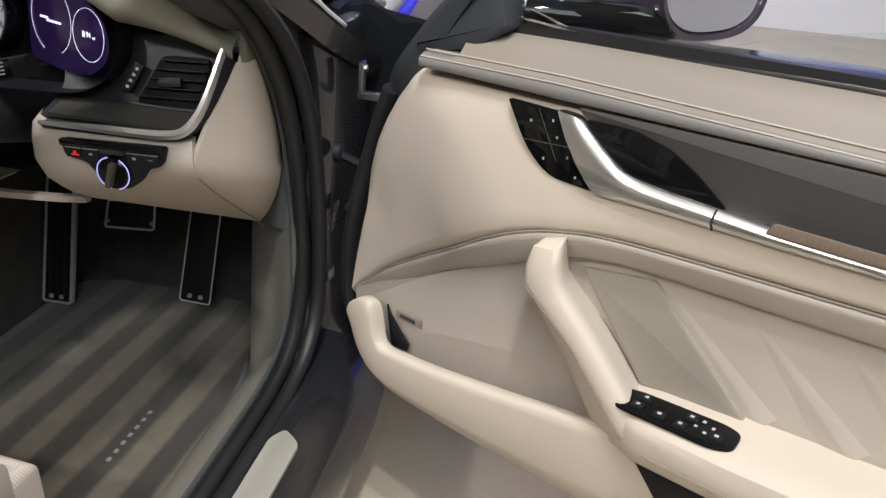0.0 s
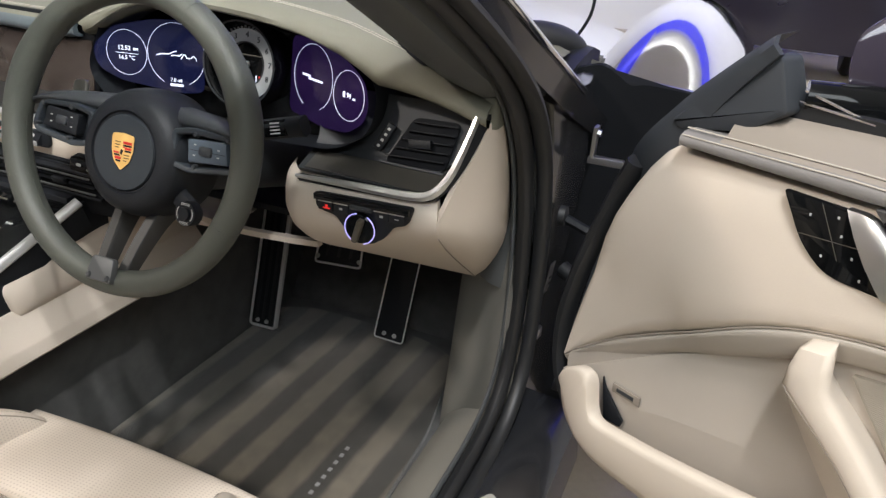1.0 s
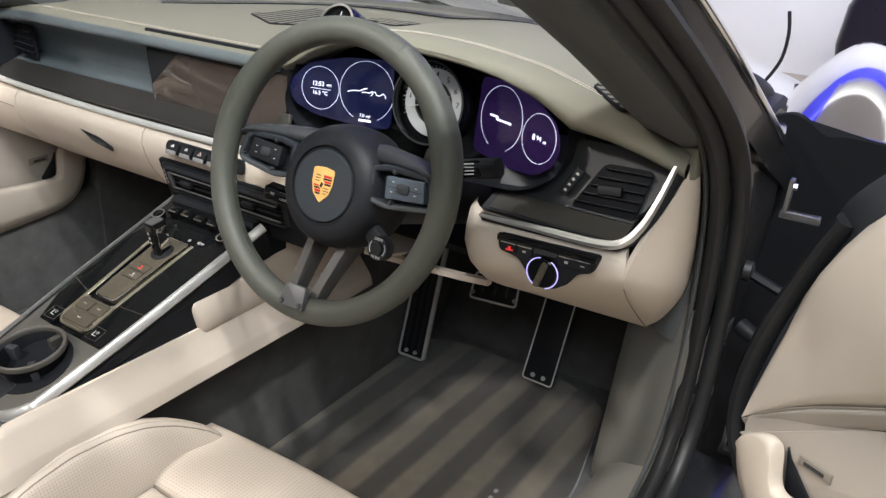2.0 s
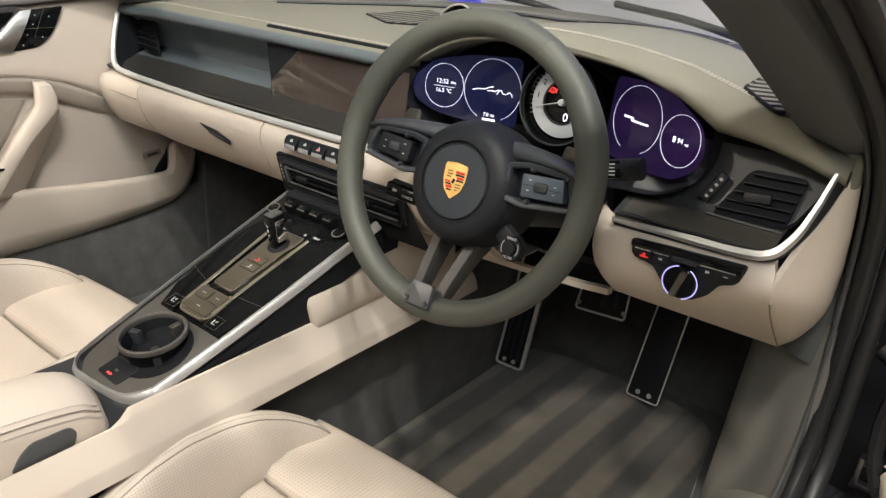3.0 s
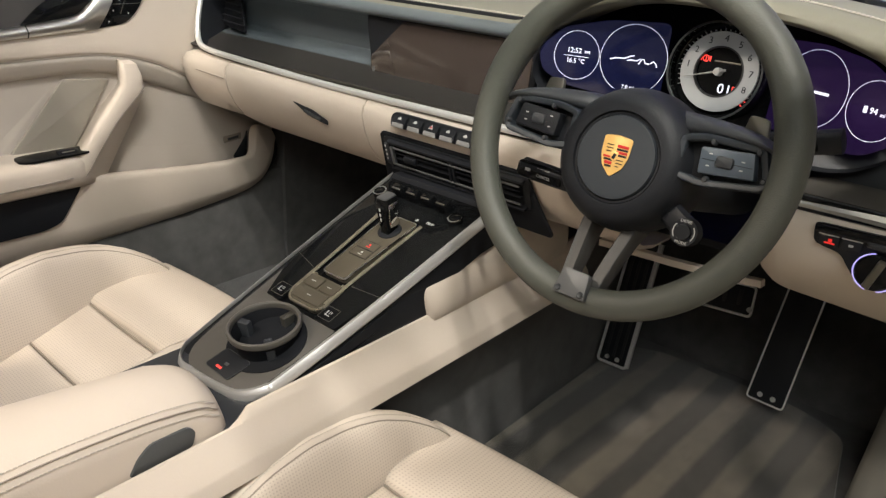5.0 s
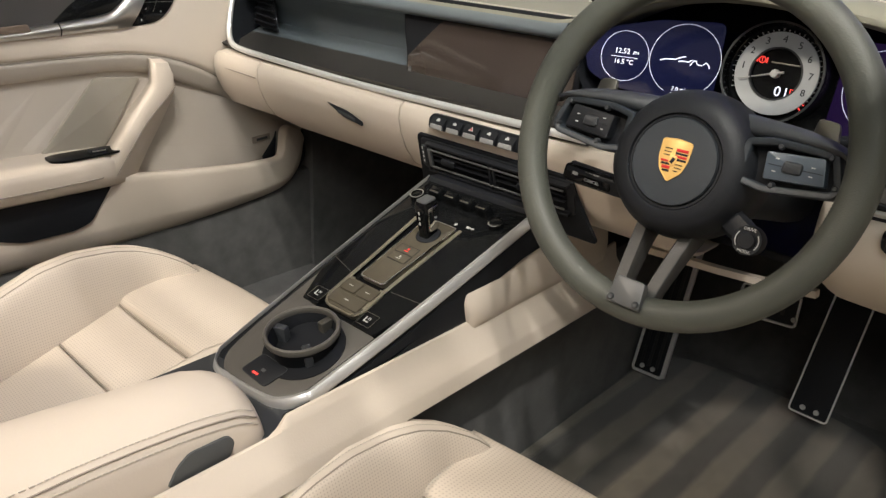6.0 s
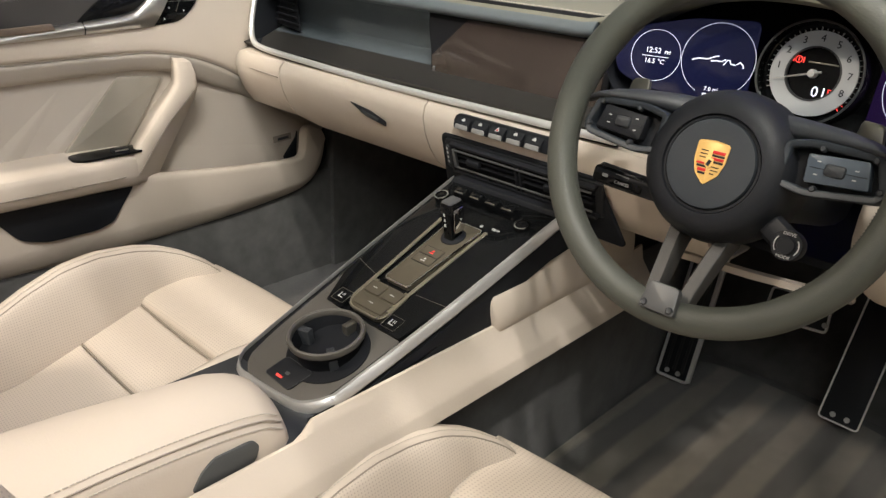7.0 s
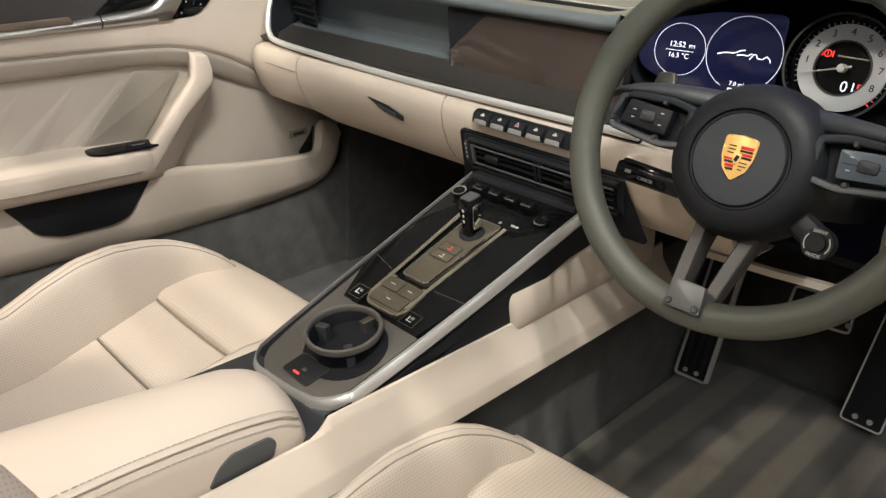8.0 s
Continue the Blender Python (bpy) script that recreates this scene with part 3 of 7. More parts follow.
    part("scuttle_corner", sweep(curve_through([(0.66, 0.62, 0.905), (0.70, 0.66, 0.893), (0.735, 0.70, 0.875), (0.757, 0.735, 0.845)], 16), lambda f: disc(0.006 + 0.026 * math.sin(math.pi * (0.08 + 0.84 * f)) ** 0.6, 0.006 + 0.022 * math.sin(math.pi * (0.08 + 0.84 * f)) ** 0.6, 14), (0.3, 0, 1)), RUBBER, car, "", 60)
    part("wiper_arm", tube([(0.727, 0.75, 0.875), (0.745, 0.75, 0.905), (0.756, 0.75, 0.935), (0.757, 0.75, 0.975), (0.750, 0.75, 1.01)], 0.003, 8, (0, 1, 0)), BLACK, car)
    part("wiper_arm", tube([(0.55, 0.76, 0.90), (0.45, 0.80, 0.925), (0.30, 0.86, 0.945), (0.1, 0.93, 0.955)], 0.008, 8), BLACK, car)
    part("wiper_arm", tube([(0.0, 0.99, 0.90), (-0.15, 0.97, 0.93), (-0.35, 0.92, 0.945)], 0.008, 8), BLACK, car)
    # hinge, check strap, label, striker bits on the pillar
    for z in (0.785, 0.36):
        h = part("door_hinge", join(block(-0.010, 0.010, -0.024, 0.024, 0, 0.006, 0.001, basis((0.848, 0.452, z), (0, 1, 0), (0, 0, 1))),
                                    lathe([(0, 0), (0.006, 0), (0.0055, 0.006), (0, 0.007)], 6, basis((0.853, 0.452, z + 0.014), (0, 1, 0), (0, 0, 1))),
                                    block(-0.027, 0.027, -0.007, 0.007, 0, 0.011, 0.002, basis((0.872, 0.452, z - 0.033), (1, 0, 0), (0, 1, 0)))), STEEL, car, "bare steel door hinge")
    part("check_strap", tube([(0.822, 0.412, 0.672), (0.86, 0.405, 0.662), (0.91, 0.40, 0.648), (0.95, 0.40, 0.64)], 0.0075, 6), BLACK, car)
    part("check_strap_socket", lathe([(0, 0), (0.016, 0), (0.016, 0.010), (0.008, 0.013), (0, 0.013)], 14, basis((0.822, 0.412, 0.672), (0, 1, 0.1), (0, 0, 1))), RUBBER, car)
    label = part("type_label", block(-0.009, 0.009, -0.028, 0.028, 0, 0.0015, 0.0004, basis((0.8165, 0.425, 0.555), (0.15, 0.98, 0), (0.12, 0, 1))), STEEL, car, "printed foil label on the pillar")
    bars = []
    for k in range(5):
        bars.append(block(-0.004, 0.005 - 0.002 * (k % 2), -0.002, 0.002, 0, 0.0006, 0.0002, basis((0.8183, 0.425, 0.535 + 0.010 * k), (0.15, 0.98, 0), (0.12, 0, 1))))
    part("label_print", join(*bars), BLACK, label)
    part("pillar_bracket", block(-0.012, 0.012, -0.010, 0.010, 0, 0.012, 0.003, basis((0.806, 0.41, 0.455), (0.15, 0.98, 0), (0, 0, 1))), STEEL, car)
    part("cable_gaiter", tube([(0.83, 0.46, 0.56), (0.87, 0.44, 0.55), (0.91, 0.40, 0.57), (0.945, 0.37, 0.60)], 0.014, 10), RUBBER, car)


shell()

# ---- dashboard ----
def bump(x):
    """How far the instrument cowl rises at x: 0 on the flat parts, 1 above the wheel."""
    d = (x - 0.36) / (0.40 if x > 0.36 else 0.30)
    return max(0.0, 1 - d * d) ** 1.3 if abs(d) < 1 else 0.0


def lead(x):
    """The pad's front edge at x: y and z."""
    b = bump(x)
    z = 0.898 + 0.070 * b - max(0, x - 0.55) * 0.10 - max(0, -x - 0.62) * 0.05
    return 0.222 - 0.035 * b - 0.02 * max(0, abs(x) - 0.6), z


def lip_depth(x):
    """How deep the rolled edge hangs at x: shallow over the dials, deep where it ends beside them."""
    return float(np.interp(x, (0.09, 0.12, 0.15, 0.18, 0.22, 0.28, 0.38, 0.46, 0.50, 0.53, 0.565, 0.585, 0.60, 0.65, 0.70),
                           (0.030, 0.029, 0.023, 0.016, 0.012, 0.015, 0.021, 0.023, 0.025, 0.030, 0.036, 0.043, 0.050, 0.038, 0.032)))


def pad(x, k):
    """A point of the dash top: k runs from the rolled front edge to the windscreen."""
    y, z = lead(x)
    yb = 0.62 + 0.33 * (1 - (x / 0.76) ** 2)
    zb = 0.925 - 0.045 * (x / 0.76) ** 2
    return V((x, y + 0.034 + (yb - y - 0.034) * k, z + 0.004 * math.sin(math.pi * min(1, k * 2)) * (1 - k) + (zb - z) * k ** 1.7))


def pad_z(x, y):
    a, b = pad(x, 0).y, pad(x, 1).y
    return pad(x, max(0.0, min(1.0, (y - a) / (b - a)))).z


def dashboard():
    d = thing("dashboard", (0, 0.5, 0.6), "greige and cream leather dashboard with silver trim strips", "dashboard")
    xs = [-0.755 + 1.51 * i / 60 for i in range(61)]
    rows = []
    for x in xs:
        y, z = lead(x)
        b = bump(x)
        yb = 0.62 + 0.33 * (1 - (x / 0.76) ** 2)
        zb = 0.925 - 0.045 * (x / 0.76) ** 2
        lip = lip_depth(x)
        r = [V((x, y + 0.05 + 0.03 * b, z - lip - 0.004)), V((x, y + 0.022, z - lip - 0.002)), V((x, y + 0.004, z - lip)), V((x, y - 0.006, z - lip * 0.85)), V((x, y - 0.007, z - lip * 0.58)), V((x, y + 0.002, z - lip * 0.27)), V((x, y + 0.016, z - lip * 0.08)), V((x, y + 0.034, z))]
        for k in (0.05, 0.12, 0.25, 0.4, 0.6, 0.8, 1.0):
            r.append(pad(x, k))
        rows.append(r)
    lips = [r[:6] for r, x in zip(rows, xs) if x < 0.10]
    rows = [[p.copy() for p in r] for r in rows]
    for r, x in zip(rows, xs):
        if x < 0.085:
            for k in range(5):
                r[k] = r[5] + V((0, 0.012 - 0.001 * k, -0.006 + 0.001 * k))
    part("fascia_lip", slab(lips, 0.010, (0, 1, 0.2)), SLATE, d, "slate leather lip under the dash top", 60)
    part("top_pad", slab(rows, 0.003, (0, 0.8, -0.6)), GREIGE, d, "greige leather dashboard top", 60)
    # twin rows of stitching along the front edge
    for off in (0.000, 0.007):
        pts = []
        for i in range(0, 301):
            x = -0.745 + 1.49 * i / 300
            y, z = lead(x)
            pts.append(V((x, y + 0.033 + off, pad_z(x, y + 0.033 + off) + 0.0008)))
        bits = []
        for a, c in zip(pts[::1], pts[1::1]):
            bits.append(sweep([a.lerp(c, 0.1), a.lerp(c, 0.85)], disc(0.00055, n=4)))
        part("stitching", join(*bits), THREAD, d, "pale double stitching")
    # slate face and ledge behind the passenger trim
    face = []
    for x in [-0.745 + 0.90 * i / 24 for i in range(25)]:
        y, z = lead(x)
        e = max(0, -x - 0.60) / 0.145
        face.append([V((x, y + 0.02 + 0.0 * e, z - 0.032)), V((x, 0.258, 0.853)), V((x, 0.270, 0.83)), V((x, 0.279, 0.808)), V((x, 0.280, 0.797)), V((x, 0.268, 0.788)), V((x, 0.236, 0.7787)), V((x, 0.21, 0.771)), V((x, 0.166, 0.758))])
    part("upper_fascia", slab([r[:7] for r in face], 0.01, (0, 0.7, -0.7)), SLATE, d, "slate grey leather fascia")
    part("fascia_ledge", slab([r[6:] for r in face], 0.01, (0, 0.7, -0.7)), SHADEDLEDGE, d, "dark satin ledge above the trim strip")
    right = []
    for x in [0.505 + 0.235 * i / 12 for i in range(13)]:
        f = (x - 0.505) / 0.235
        right.append([V((0.505 + f * w, y, z)) for w, y, z in ((0.236, 0.249, 0.86), (0.222, 0.236, 0.82), (0.207, 0.226, 0.79), (0.190, 0.212, 0.775), (0.168, 0.170, 0.760))])
    part("upper_fascia", slab(right, 0.01, (0, 0.7, -0.7)), CHARCOAL, d, "black fascia round the side vent")
    part("fascia_ledge", slab([[V((x, 0.238, 0.781)), V((x, 0.205, 0.7735)), V((x, 0.172, 0.7625))] for x in (0.515, 0.60, 0.69, 0.705)], 0.004, (0, 0.3, -1)), LITLEDGE, d, "dark satin ledge above the trim strip")
    # silver strips that curl up round the outer vents
    prof = [(-0.0050, -0.005), (0.0050, -0.005), (0.0055, 0.001), (0.0035, 0.005), (-0.0035, 0.005), (-0.0055, 0.001)]
    round_prof = disc(0.0060, 0.0056, 12)
    left = [(0.17, 0.155, 0.753), (-0.05, 0.153, 0.751), (-0.30, 0.154, 0.749), (-0.55, 0.157, 0.753), (-0.672, 0.163, 0.756), (-0.708, 0.168, 0.766), (-0.727, 0.178, 0.790), (-0.736, 0.190, 0.825), (-0.742, 0.205, 0.868)]
    part("fascia_end", slab([[V(p), V((-0.749, 0.30, p[2] + 0.006))] for p in left[-5:]], 0.004, (-1, 0, 0)), BLACK, d, "black end wall of the fascia")
    part("trim_strip", sweep(curve_through(left, 60), round_prof, (0, -0.70, 0.71)), TRIM, d, "brushed silver trim strip")
    rgt = [(0.510, 0.160, 0.752), (0.60, 0.162, 0.755), (0.675, 0.163, 0.757), (0.706, 0.166, 0.764), (0.724, 0.176, 0.786), (0.735, 0.190, 0.818), (0.744, 0.212, 0.860)]
    part("trim_strip", sweep(curve_through(rgt, 48), lambda f: [(a * (0.4 + 0.6 * min(1, f * 5) - 0.5 * max(0, f - 0.55) / 0.45), b) for a, b in prof], (0, -0.80, 0.60)), RAIL, d, "brushed silver trim strip")
    for inner, s in ((left, -1), (rgt, 1)):
        outer = [(0.512, 0.163, 0.744), (0.60, 0.164, 0.746), (0.680, 0.166, 0.749), (0.711, 0.170, 0.756), (0.730, 0.183, 0.778), (0.745, 0.204, 0.814), (0.757, 0.236, 0.862)]
        if s < 0:
            outer = [(0.17, 0.161, 0.742), (-0.30, 0.160, 0.737), (-0.55, 0.163, 0.742), (-0.680, 0.166, 0.747), (-0.720, 0.172, 0.755), (-0.741, 0.186, 0.782), (-0.748, 0.200, 0.825), (-0.754, 0.215, 0.868)]
        a, b = curve_through(inner, 48), curve_through(outer, 48)
        part("trim_backing", slab([[p + V((0, 0.003, 0)), p.lerp(q, 0.5) + V((0, -0.001, 0)), q] for p, q in zip(a, b)], 0.008, (0, 1, 0)), BLACK, d, "", 60)
    # cream lower pads
    def lower(x0, x1, n, bend=0.0):
        out = []
        for i in range(n + 1):
            x = x0 + (x1 - x0) * i / n
            k = max(0, -x - 0.55) * 0.25
            out.append([V((x, 0.166, 0.744)), V((x, 0.152, 0.7425)), V((x, 0.143, 0.733)), V((x, 0.140, 0.715)), V((x, 0.146, 0.690)), V((x, 0.160, 0.660)), V((x, 0.182, 0.632)), V((x, 0.215, 0.610 + k)), V((x, 0.262, 0.598 + k)), V((x, 0.32, 0.595 + k))])
        return out

    glove = part("glovebox", slab(lower(-0.578, -0.181, 16), 0.012, (0, 1, 0.2)), LEATHER, d, "cream leather glovebox lid")
    gm = basis((-0.318, 0.1435, 0.695), (1, 0.0, -0.17), (0, 0.05, 1))
    part("glovebox_handle", plate(rounded([(-0.050, 0.0035), (-0.046, 0.0015), (-0.002, -0.0075), (0.050, -0.0060), (0.047, 0.0015), (0.004, 0.0060)], 0.002), 0.0022, 0.0006, gm), BLACK, glove, "dark recessed glovebox pull")
    part("handle_pull", block(-0.016, 0.030, -0.0050, 0.0005, 0.001, 0.0048, 0.0012, gm, 0.002), CHARCOAL, glove)
    part("pad_crease", sweep([(-0.738, 0.1425, 0.716), (-0.66, 0.1402, 0.714), (-0.585, 0.1398, 0.712)], disc(0.0011, n=6)), GROOVE, d)
    part("lower_pad", slab(lower(-0.735, -0.581, 6), 0.012, (0, 1, 0.2)), LEATHER, d, "cream leather dashboard end pad")
    part("lower_pad", slab(lower(-0.178, 0.315, 16), 0.012, (0, 1, 0.2)), LEATHER, d, "cream leather centre pad")
    part("under_tray", block(-0.74, 0.69, 0.33, 0.88, 0.60, 0.612, 0.003), BLACK, d)
    # knee panel on the driver's side: its foot runs back and down towards the door
    near = [(0.508, 0.172, 0.748), (0.508, 0.160, 0.742), (0.508, 0.154, 0.725), (0.508, 0.153, 0.700), (0.508, 0.167, 0.672), (0.508, 0.190, 0.650), (0.508, 0.215, 0.630), (0.508, 0.240, 0.615), (0.508, 0.262, 0.604)]
    far = [(0.712, 0.176, 0.750), (0.716, 0.168, 0.742), (0.718, 0.163, 0.726), (0.7165, 0.176, 0.700), (0.713, 0.212, 0.670), (0.7105, 0.254, 0.638), (0.708, 0.298, 0.606), (0.706, 0.340, 0.576), (0.704, 0.381, 0.547)]

    def knee(f):
        return [V(a).lerp(V(b), f) - V((0, 0.004, 0)) * math.sin(math.pi * f) * (1 - abs(2 * j / 8 - 1)) for j, (a, b) in enumerate(zip(near, far))]
    rows = [[p + V((-0.040, 0.047, 0)) for p in knee(0)], [p + V((-0.030, 0.026, 0)) for p in knee(0)], [p + V((-0.017, 0.010, 0)) for p in knee(0)], [p + V((-0.007, 0.002, 0)) for p in knee(0)]]
    rows += [knee(f) for f in (0.02, 0.15, 0.3, 0.45, 0.6, 0.75, 0.88, 0.97, 1.0)]
    rows = [r + [r[-1] + V((0, 0.022, 0.010))] for r in rows]
    part("knee_panel", slab(rows, 0.010, (0, 1, 0.3)), LEATHER, d, "cream leather knee panel", 50)
    # end cap: a facet between the crease and the door rubber
    crease = curve_through([(0.757, 0.237, 0.860), (0.746, 0.206, 0.814), (0.733, 0.184, 0.776), (0.7185, 0.1645, 0.726)], 9) + [V(q) for q in far[3:]]
    outer = curve_through([(0.764, 0.246, 0.862), (0.764, 0.290, 0.805), (0.764, 0.322, 0.740), (0.763, 0.336, 0.690), (0.756, 0.344, 0.635), (0.730, 0.362, 0.580), (0.706, 0.384, 0.549)], len(crease) - 1)
    cap = [[a + V((0.0008, 0.0006, 0))] + [a.lerp(b, f) + V((0.010, -0.008, 0)) * math.sin(math.pi * f) * min(1, 9 * (a - b).length) for f in (0.12, 0.35, 0.6, 0.85)] + [b, b + V((-0.012, 0.012, 0))] for a, b in zip(crease, outer)]
    part("end_cap", slab(cap, 0.008, (-1, 0.4, 0)), LEATHER, d, "cream leather dashboard end cap", 50)
    part("panel_seam", sweep([V(p) + V((0.0008, -0.0006, 0)) for p in far[3:]], disc(0.0010, n=6), (1, 0, 0)), GROOVE, d)
    part("lower_rail", sweep([(0.22, 0.285, 0.572), (0.34, 0.283, 0.578), (0.42, 0.281, 0.585), (0.475, 0.275, 0.594)], [(-0.006, -0.005), (0.006, -0.005), (0.006, 0.005), (-0.006, 0.005)]), LEATHER, d, "cream rail under the steering column")
    # centre touchscreen
    m = basis((-0.236, 0.2285, 0.772), (1, 0.0, 0.0), (0, 0.10, 1))
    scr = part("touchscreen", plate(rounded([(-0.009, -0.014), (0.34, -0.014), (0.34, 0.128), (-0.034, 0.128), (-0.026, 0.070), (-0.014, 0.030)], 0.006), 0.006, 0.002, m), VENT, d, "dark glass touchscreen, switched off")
    # outline and brown tone imitate the reflection on the switched-off glass
    part("display", plate(rounded([(-0.0055, -0.008), (0.33, -0.008), (0.33, 0.094), (0.062, 0.094), (-0.0095, 0.027)], 0.002), 0.002, 0.0008, m @ Matrix.Translation((0, 0, 0.006))), DULLGLASS, scr, "brown plate cut to the shape of a reflection on the dark glass")
    part("marker", block(-0.0040, 0.0020, -0.0040, 0.0100, 0.008, 0.0086, 0.0002, m), CLIP, scr)
    # row of switches under the strip
    m = basis((-0.012, 0.1395, 0.7275), (1, 0, 0), (0, 0.12, 1))
    panel = part("switch_panel", plate(rounded([(-0.094, -0.0125), (0.094, -0.0125), (0.094, 0.0125), (-0.086, 0.0125), (-0.094, 0.004)], 0.008), 0.006, 0.002, m), BLACK, d)
    for k in range(5):
        x = -0.070 + 0.034 * k
        wedge = [[m @ V((e, y, z)) for y, z in ((0.0098, 0.003), (0.0098, 0.0050), (-0.0015, 0.0130), (-0.0095, 0.0140), (-0.0100, 0.003))] for e in (x - 0.0140, x + 0.0140)]
        key = part("switch", loft(wedge, closed=True, caps=True), BLACK, panel, "", 20)
        part("switch_edge", plate(rounded([(x - 0.0128, -0.0100), (x + 0.0128, -0.0100), (x + 0.0115, -0.0028), (x - 0.0115, -0.0028)], 0.0012), 0.0022, 0.0006, m @ Matrix.Translation((0, 0, 0.0128))), KEYGREY, key, "grey face of the key")
        face = m @ basis((0, 0.0042, 0.0096), (1, 0, 0), (0, 0.0113, -0.0080))
        if k == 2:
            part("hazard_mark", plate([(x - 0.0042, -0.0035), (x + 0.0042, -0.0035), (x, 0.0040)], 0.0008, 0.0002, face), MARK, key)
            part("hazard_inside", plate([(x - 0.0024, -0.0025), (x + 0.0024, -0.0025), (x, 0.0020)], 0.0010, 0.0002, face), REDENAMEL, key)
        else:
            part("switch_mark", join(block(x - 0.0032, x + 0.0032, -0.0020, 0.0012, 0, 0.0008, 0.0003, face), block(x - 0.0012, x + 0.0014, 0.0012, 0.0030, 0, 0.0008, 0.0003, face)), MARK, key)
    # centre vents
    m = basis((0.012, 0.146, 0.672), (1, 0, 0), (0, -0.32, 1))
    part("vent_surround", plate(rounded([(-0.152, -0.072), (0.190, -0.072), (0.158, 0.004), (0.152, 0.030), (-0.146, 0.030)], 0.008), 0.006, 0.002, m @ Matrix.Translation((0, 0, -0.005))), VENT, d, "black surround below the centre vents")
    vent = part("centre_vent", plate(rounded([(-0.142, -0.030), (0.158, -0.030), (0.158, 0.026), (-0.136, 0.026)], [0.012, 0.004, 0.004, 0.008]), 0.004, 0.002, m), BLACK, d, "black centre air vents")
    part("vent_mouth", block(-0.112, 0.146, -0.0235, 0.0190, 0.0035, 0.0046, 0.0005, m, 0.004), VENT, vent)
    part("vent_frame", join(block(-0.120, 0.152, 0.0190, 0.0235, 0.003, 0.013, 0.0015, m), block(-0.120, 0.152, -0.0285, -0.0240, 0.003, 0.013, 0.0015, m), block(-0.120, -0.1145, -0.0245, 0.0195, 0.003, 0.013, 0.0015, m)), BLACK, vent)
    part("vent_bracket", join(block(-0.1142, -0.1082, -0.0175, 0.0150, 0.009, 0.0142, 0.0012, m), block(-0.1120, 0.146, 0.0128, 0.0150, 0.0110, 0.0140, 0.0006, m), block(-0.1120, 0.146, -0.0178, -0.0156, 0.0110, 0.0140, 0.0006, m)), CLIP, vent, "thin bright edge inside the vent")
    for y in (0.0045, -0.0065):
        part("vent_slat", block(-0.107, 0.146, y - 0.0010, y + 0.0010, 0.003, 0.0115, 0.0006, m), VENT, vent)
    for x in (0.012, 0.020):
        part("vent_divider", block(x - 0.0022, x + 0.0022, -0.0235, 0.0185, 0.002, 0.0128, 0.001, m), BLACK, vent)
    for x in (-0.072, 0.078):
        part("vent_tab", block(x - 0.013, x + 0.013, -0.0065, 0.0045, 0.008, 0.0165, 0.002, m, 0.003), BLACK, vent)
    part("thumb_wheel", block(-0.1335, -0.1250, -0.0190, 0.0150, 0.003, 0.0085, 0.002, m, 0.003), CHARCOAL, vent)
    for k in range(4):
        part("vent_mark", block(-0.1310, -0.1285, -0.0150 + 0.0078 * k, -0.0112 + 0.0078 * k, 0.0082, 0.0090, 0.0003, m), MARK, vent)
    # side vent by the driver's door, and its dim thumb wheel
    m = basis((0.654, 0.229, 0.814), (1, 0.06, 0.10), (-0.05, 0.35, 1))
    vent = part("side_vent", plate(rounded([(-0.043, -0.036), (0.045, -0.044), (0.063, 0.021), (-0.003, 0.026)], 0.010), 0.003, 0.001, m), VENT, d, "black side air vent")
    for k in range(5):
        y = -0.029 + 0.0120 * k
        part("vent_slat", block(-0.036 + 0.0085 * k, 0.047 + 0.0032 * k, y - 0.0008, y + 0.0008, 0.001, 0.010, 0.0006, m @ Matrix.Rotation(radians(-4), 4, "Z")), BLACK, vent)
    part("vent_tab", block(-0.006, 0.026, -0.016, -0.004, 0.006, 0.014, 0.002, m), BLACK, vent)
    part("vent_lip", tube([m @ V((-0.047, -0.036, 0.006)), m @ V((0.0, -0.042, 0.006)), m @ V((0.045, -0.047, 0.006))], 0.002, 6), CHARCOAL, vent)
    tm = basis((0.6105, 0.2235, 0.8085), (1, 0.1, -0.55), (0.55, 0.32, 0.82))
    wheel = part("thumb_wheel", block(-0.0065, 0.0065, -0.020, 0.020, 0, 0.006, 0.002, tm), BLACK, d)
    for k in range(4):
        part("wheel_mark", block(-0.0020, 0.0020, -0.016 + 0.0088 * k, -0.0125 + 0.0088 * k, 0.006, 0.0066, 0.0003, tm), MARK, wheel)
    # passenger end vent
    m = basis((-0.690, 0.248, 0.822), (1, 0.0, -0.06), (0.0, 0.22, 1))
    vent = part("side_vent", plate(rounded([(-0.030, -0.030), (0.052, -0.034), (0.012, 0.044), (-0.036, 0.044)], 0.006), 0.004, 0.001, m), VENT, d, "black side air vent")
    for k in range(5):
        y = -0.022 + 0.0125 * k
        part("vent_slat", block(-0.030, 0.046 - 0.008 * k, y - 0.0016, y + 0.0016, 0.002, 0.011, 0.0007, m), VENT, vent)
    # light switch panel
    m = basis((0.6155, 0.1590, 0.705), (1, 0.035, 0.02), (0, -0.03, 1))
    pts = [(-0.070, 0.036), (-0.068, 0.016), (-0.060, 0.0115), (-0.038, 0.007), (-0.027, -0.008), (-0.013, -0.024), (0.015, -0.025), (0.034, -0.012), (0.046, 0.006), (0.062, 0.011), (0.067, 0.016), (0.074, 0.038)]
    lp = part("light_panel", plate(rounded(pts, 0.006), 0.008, 0.002, m), BLACK, d, "black light switch panel")
    part("panel_shelf", block(-0.068, 0.070, 0.029, 0.037, 0.006, 0.014, 0.001, m), GLOSS, lp)
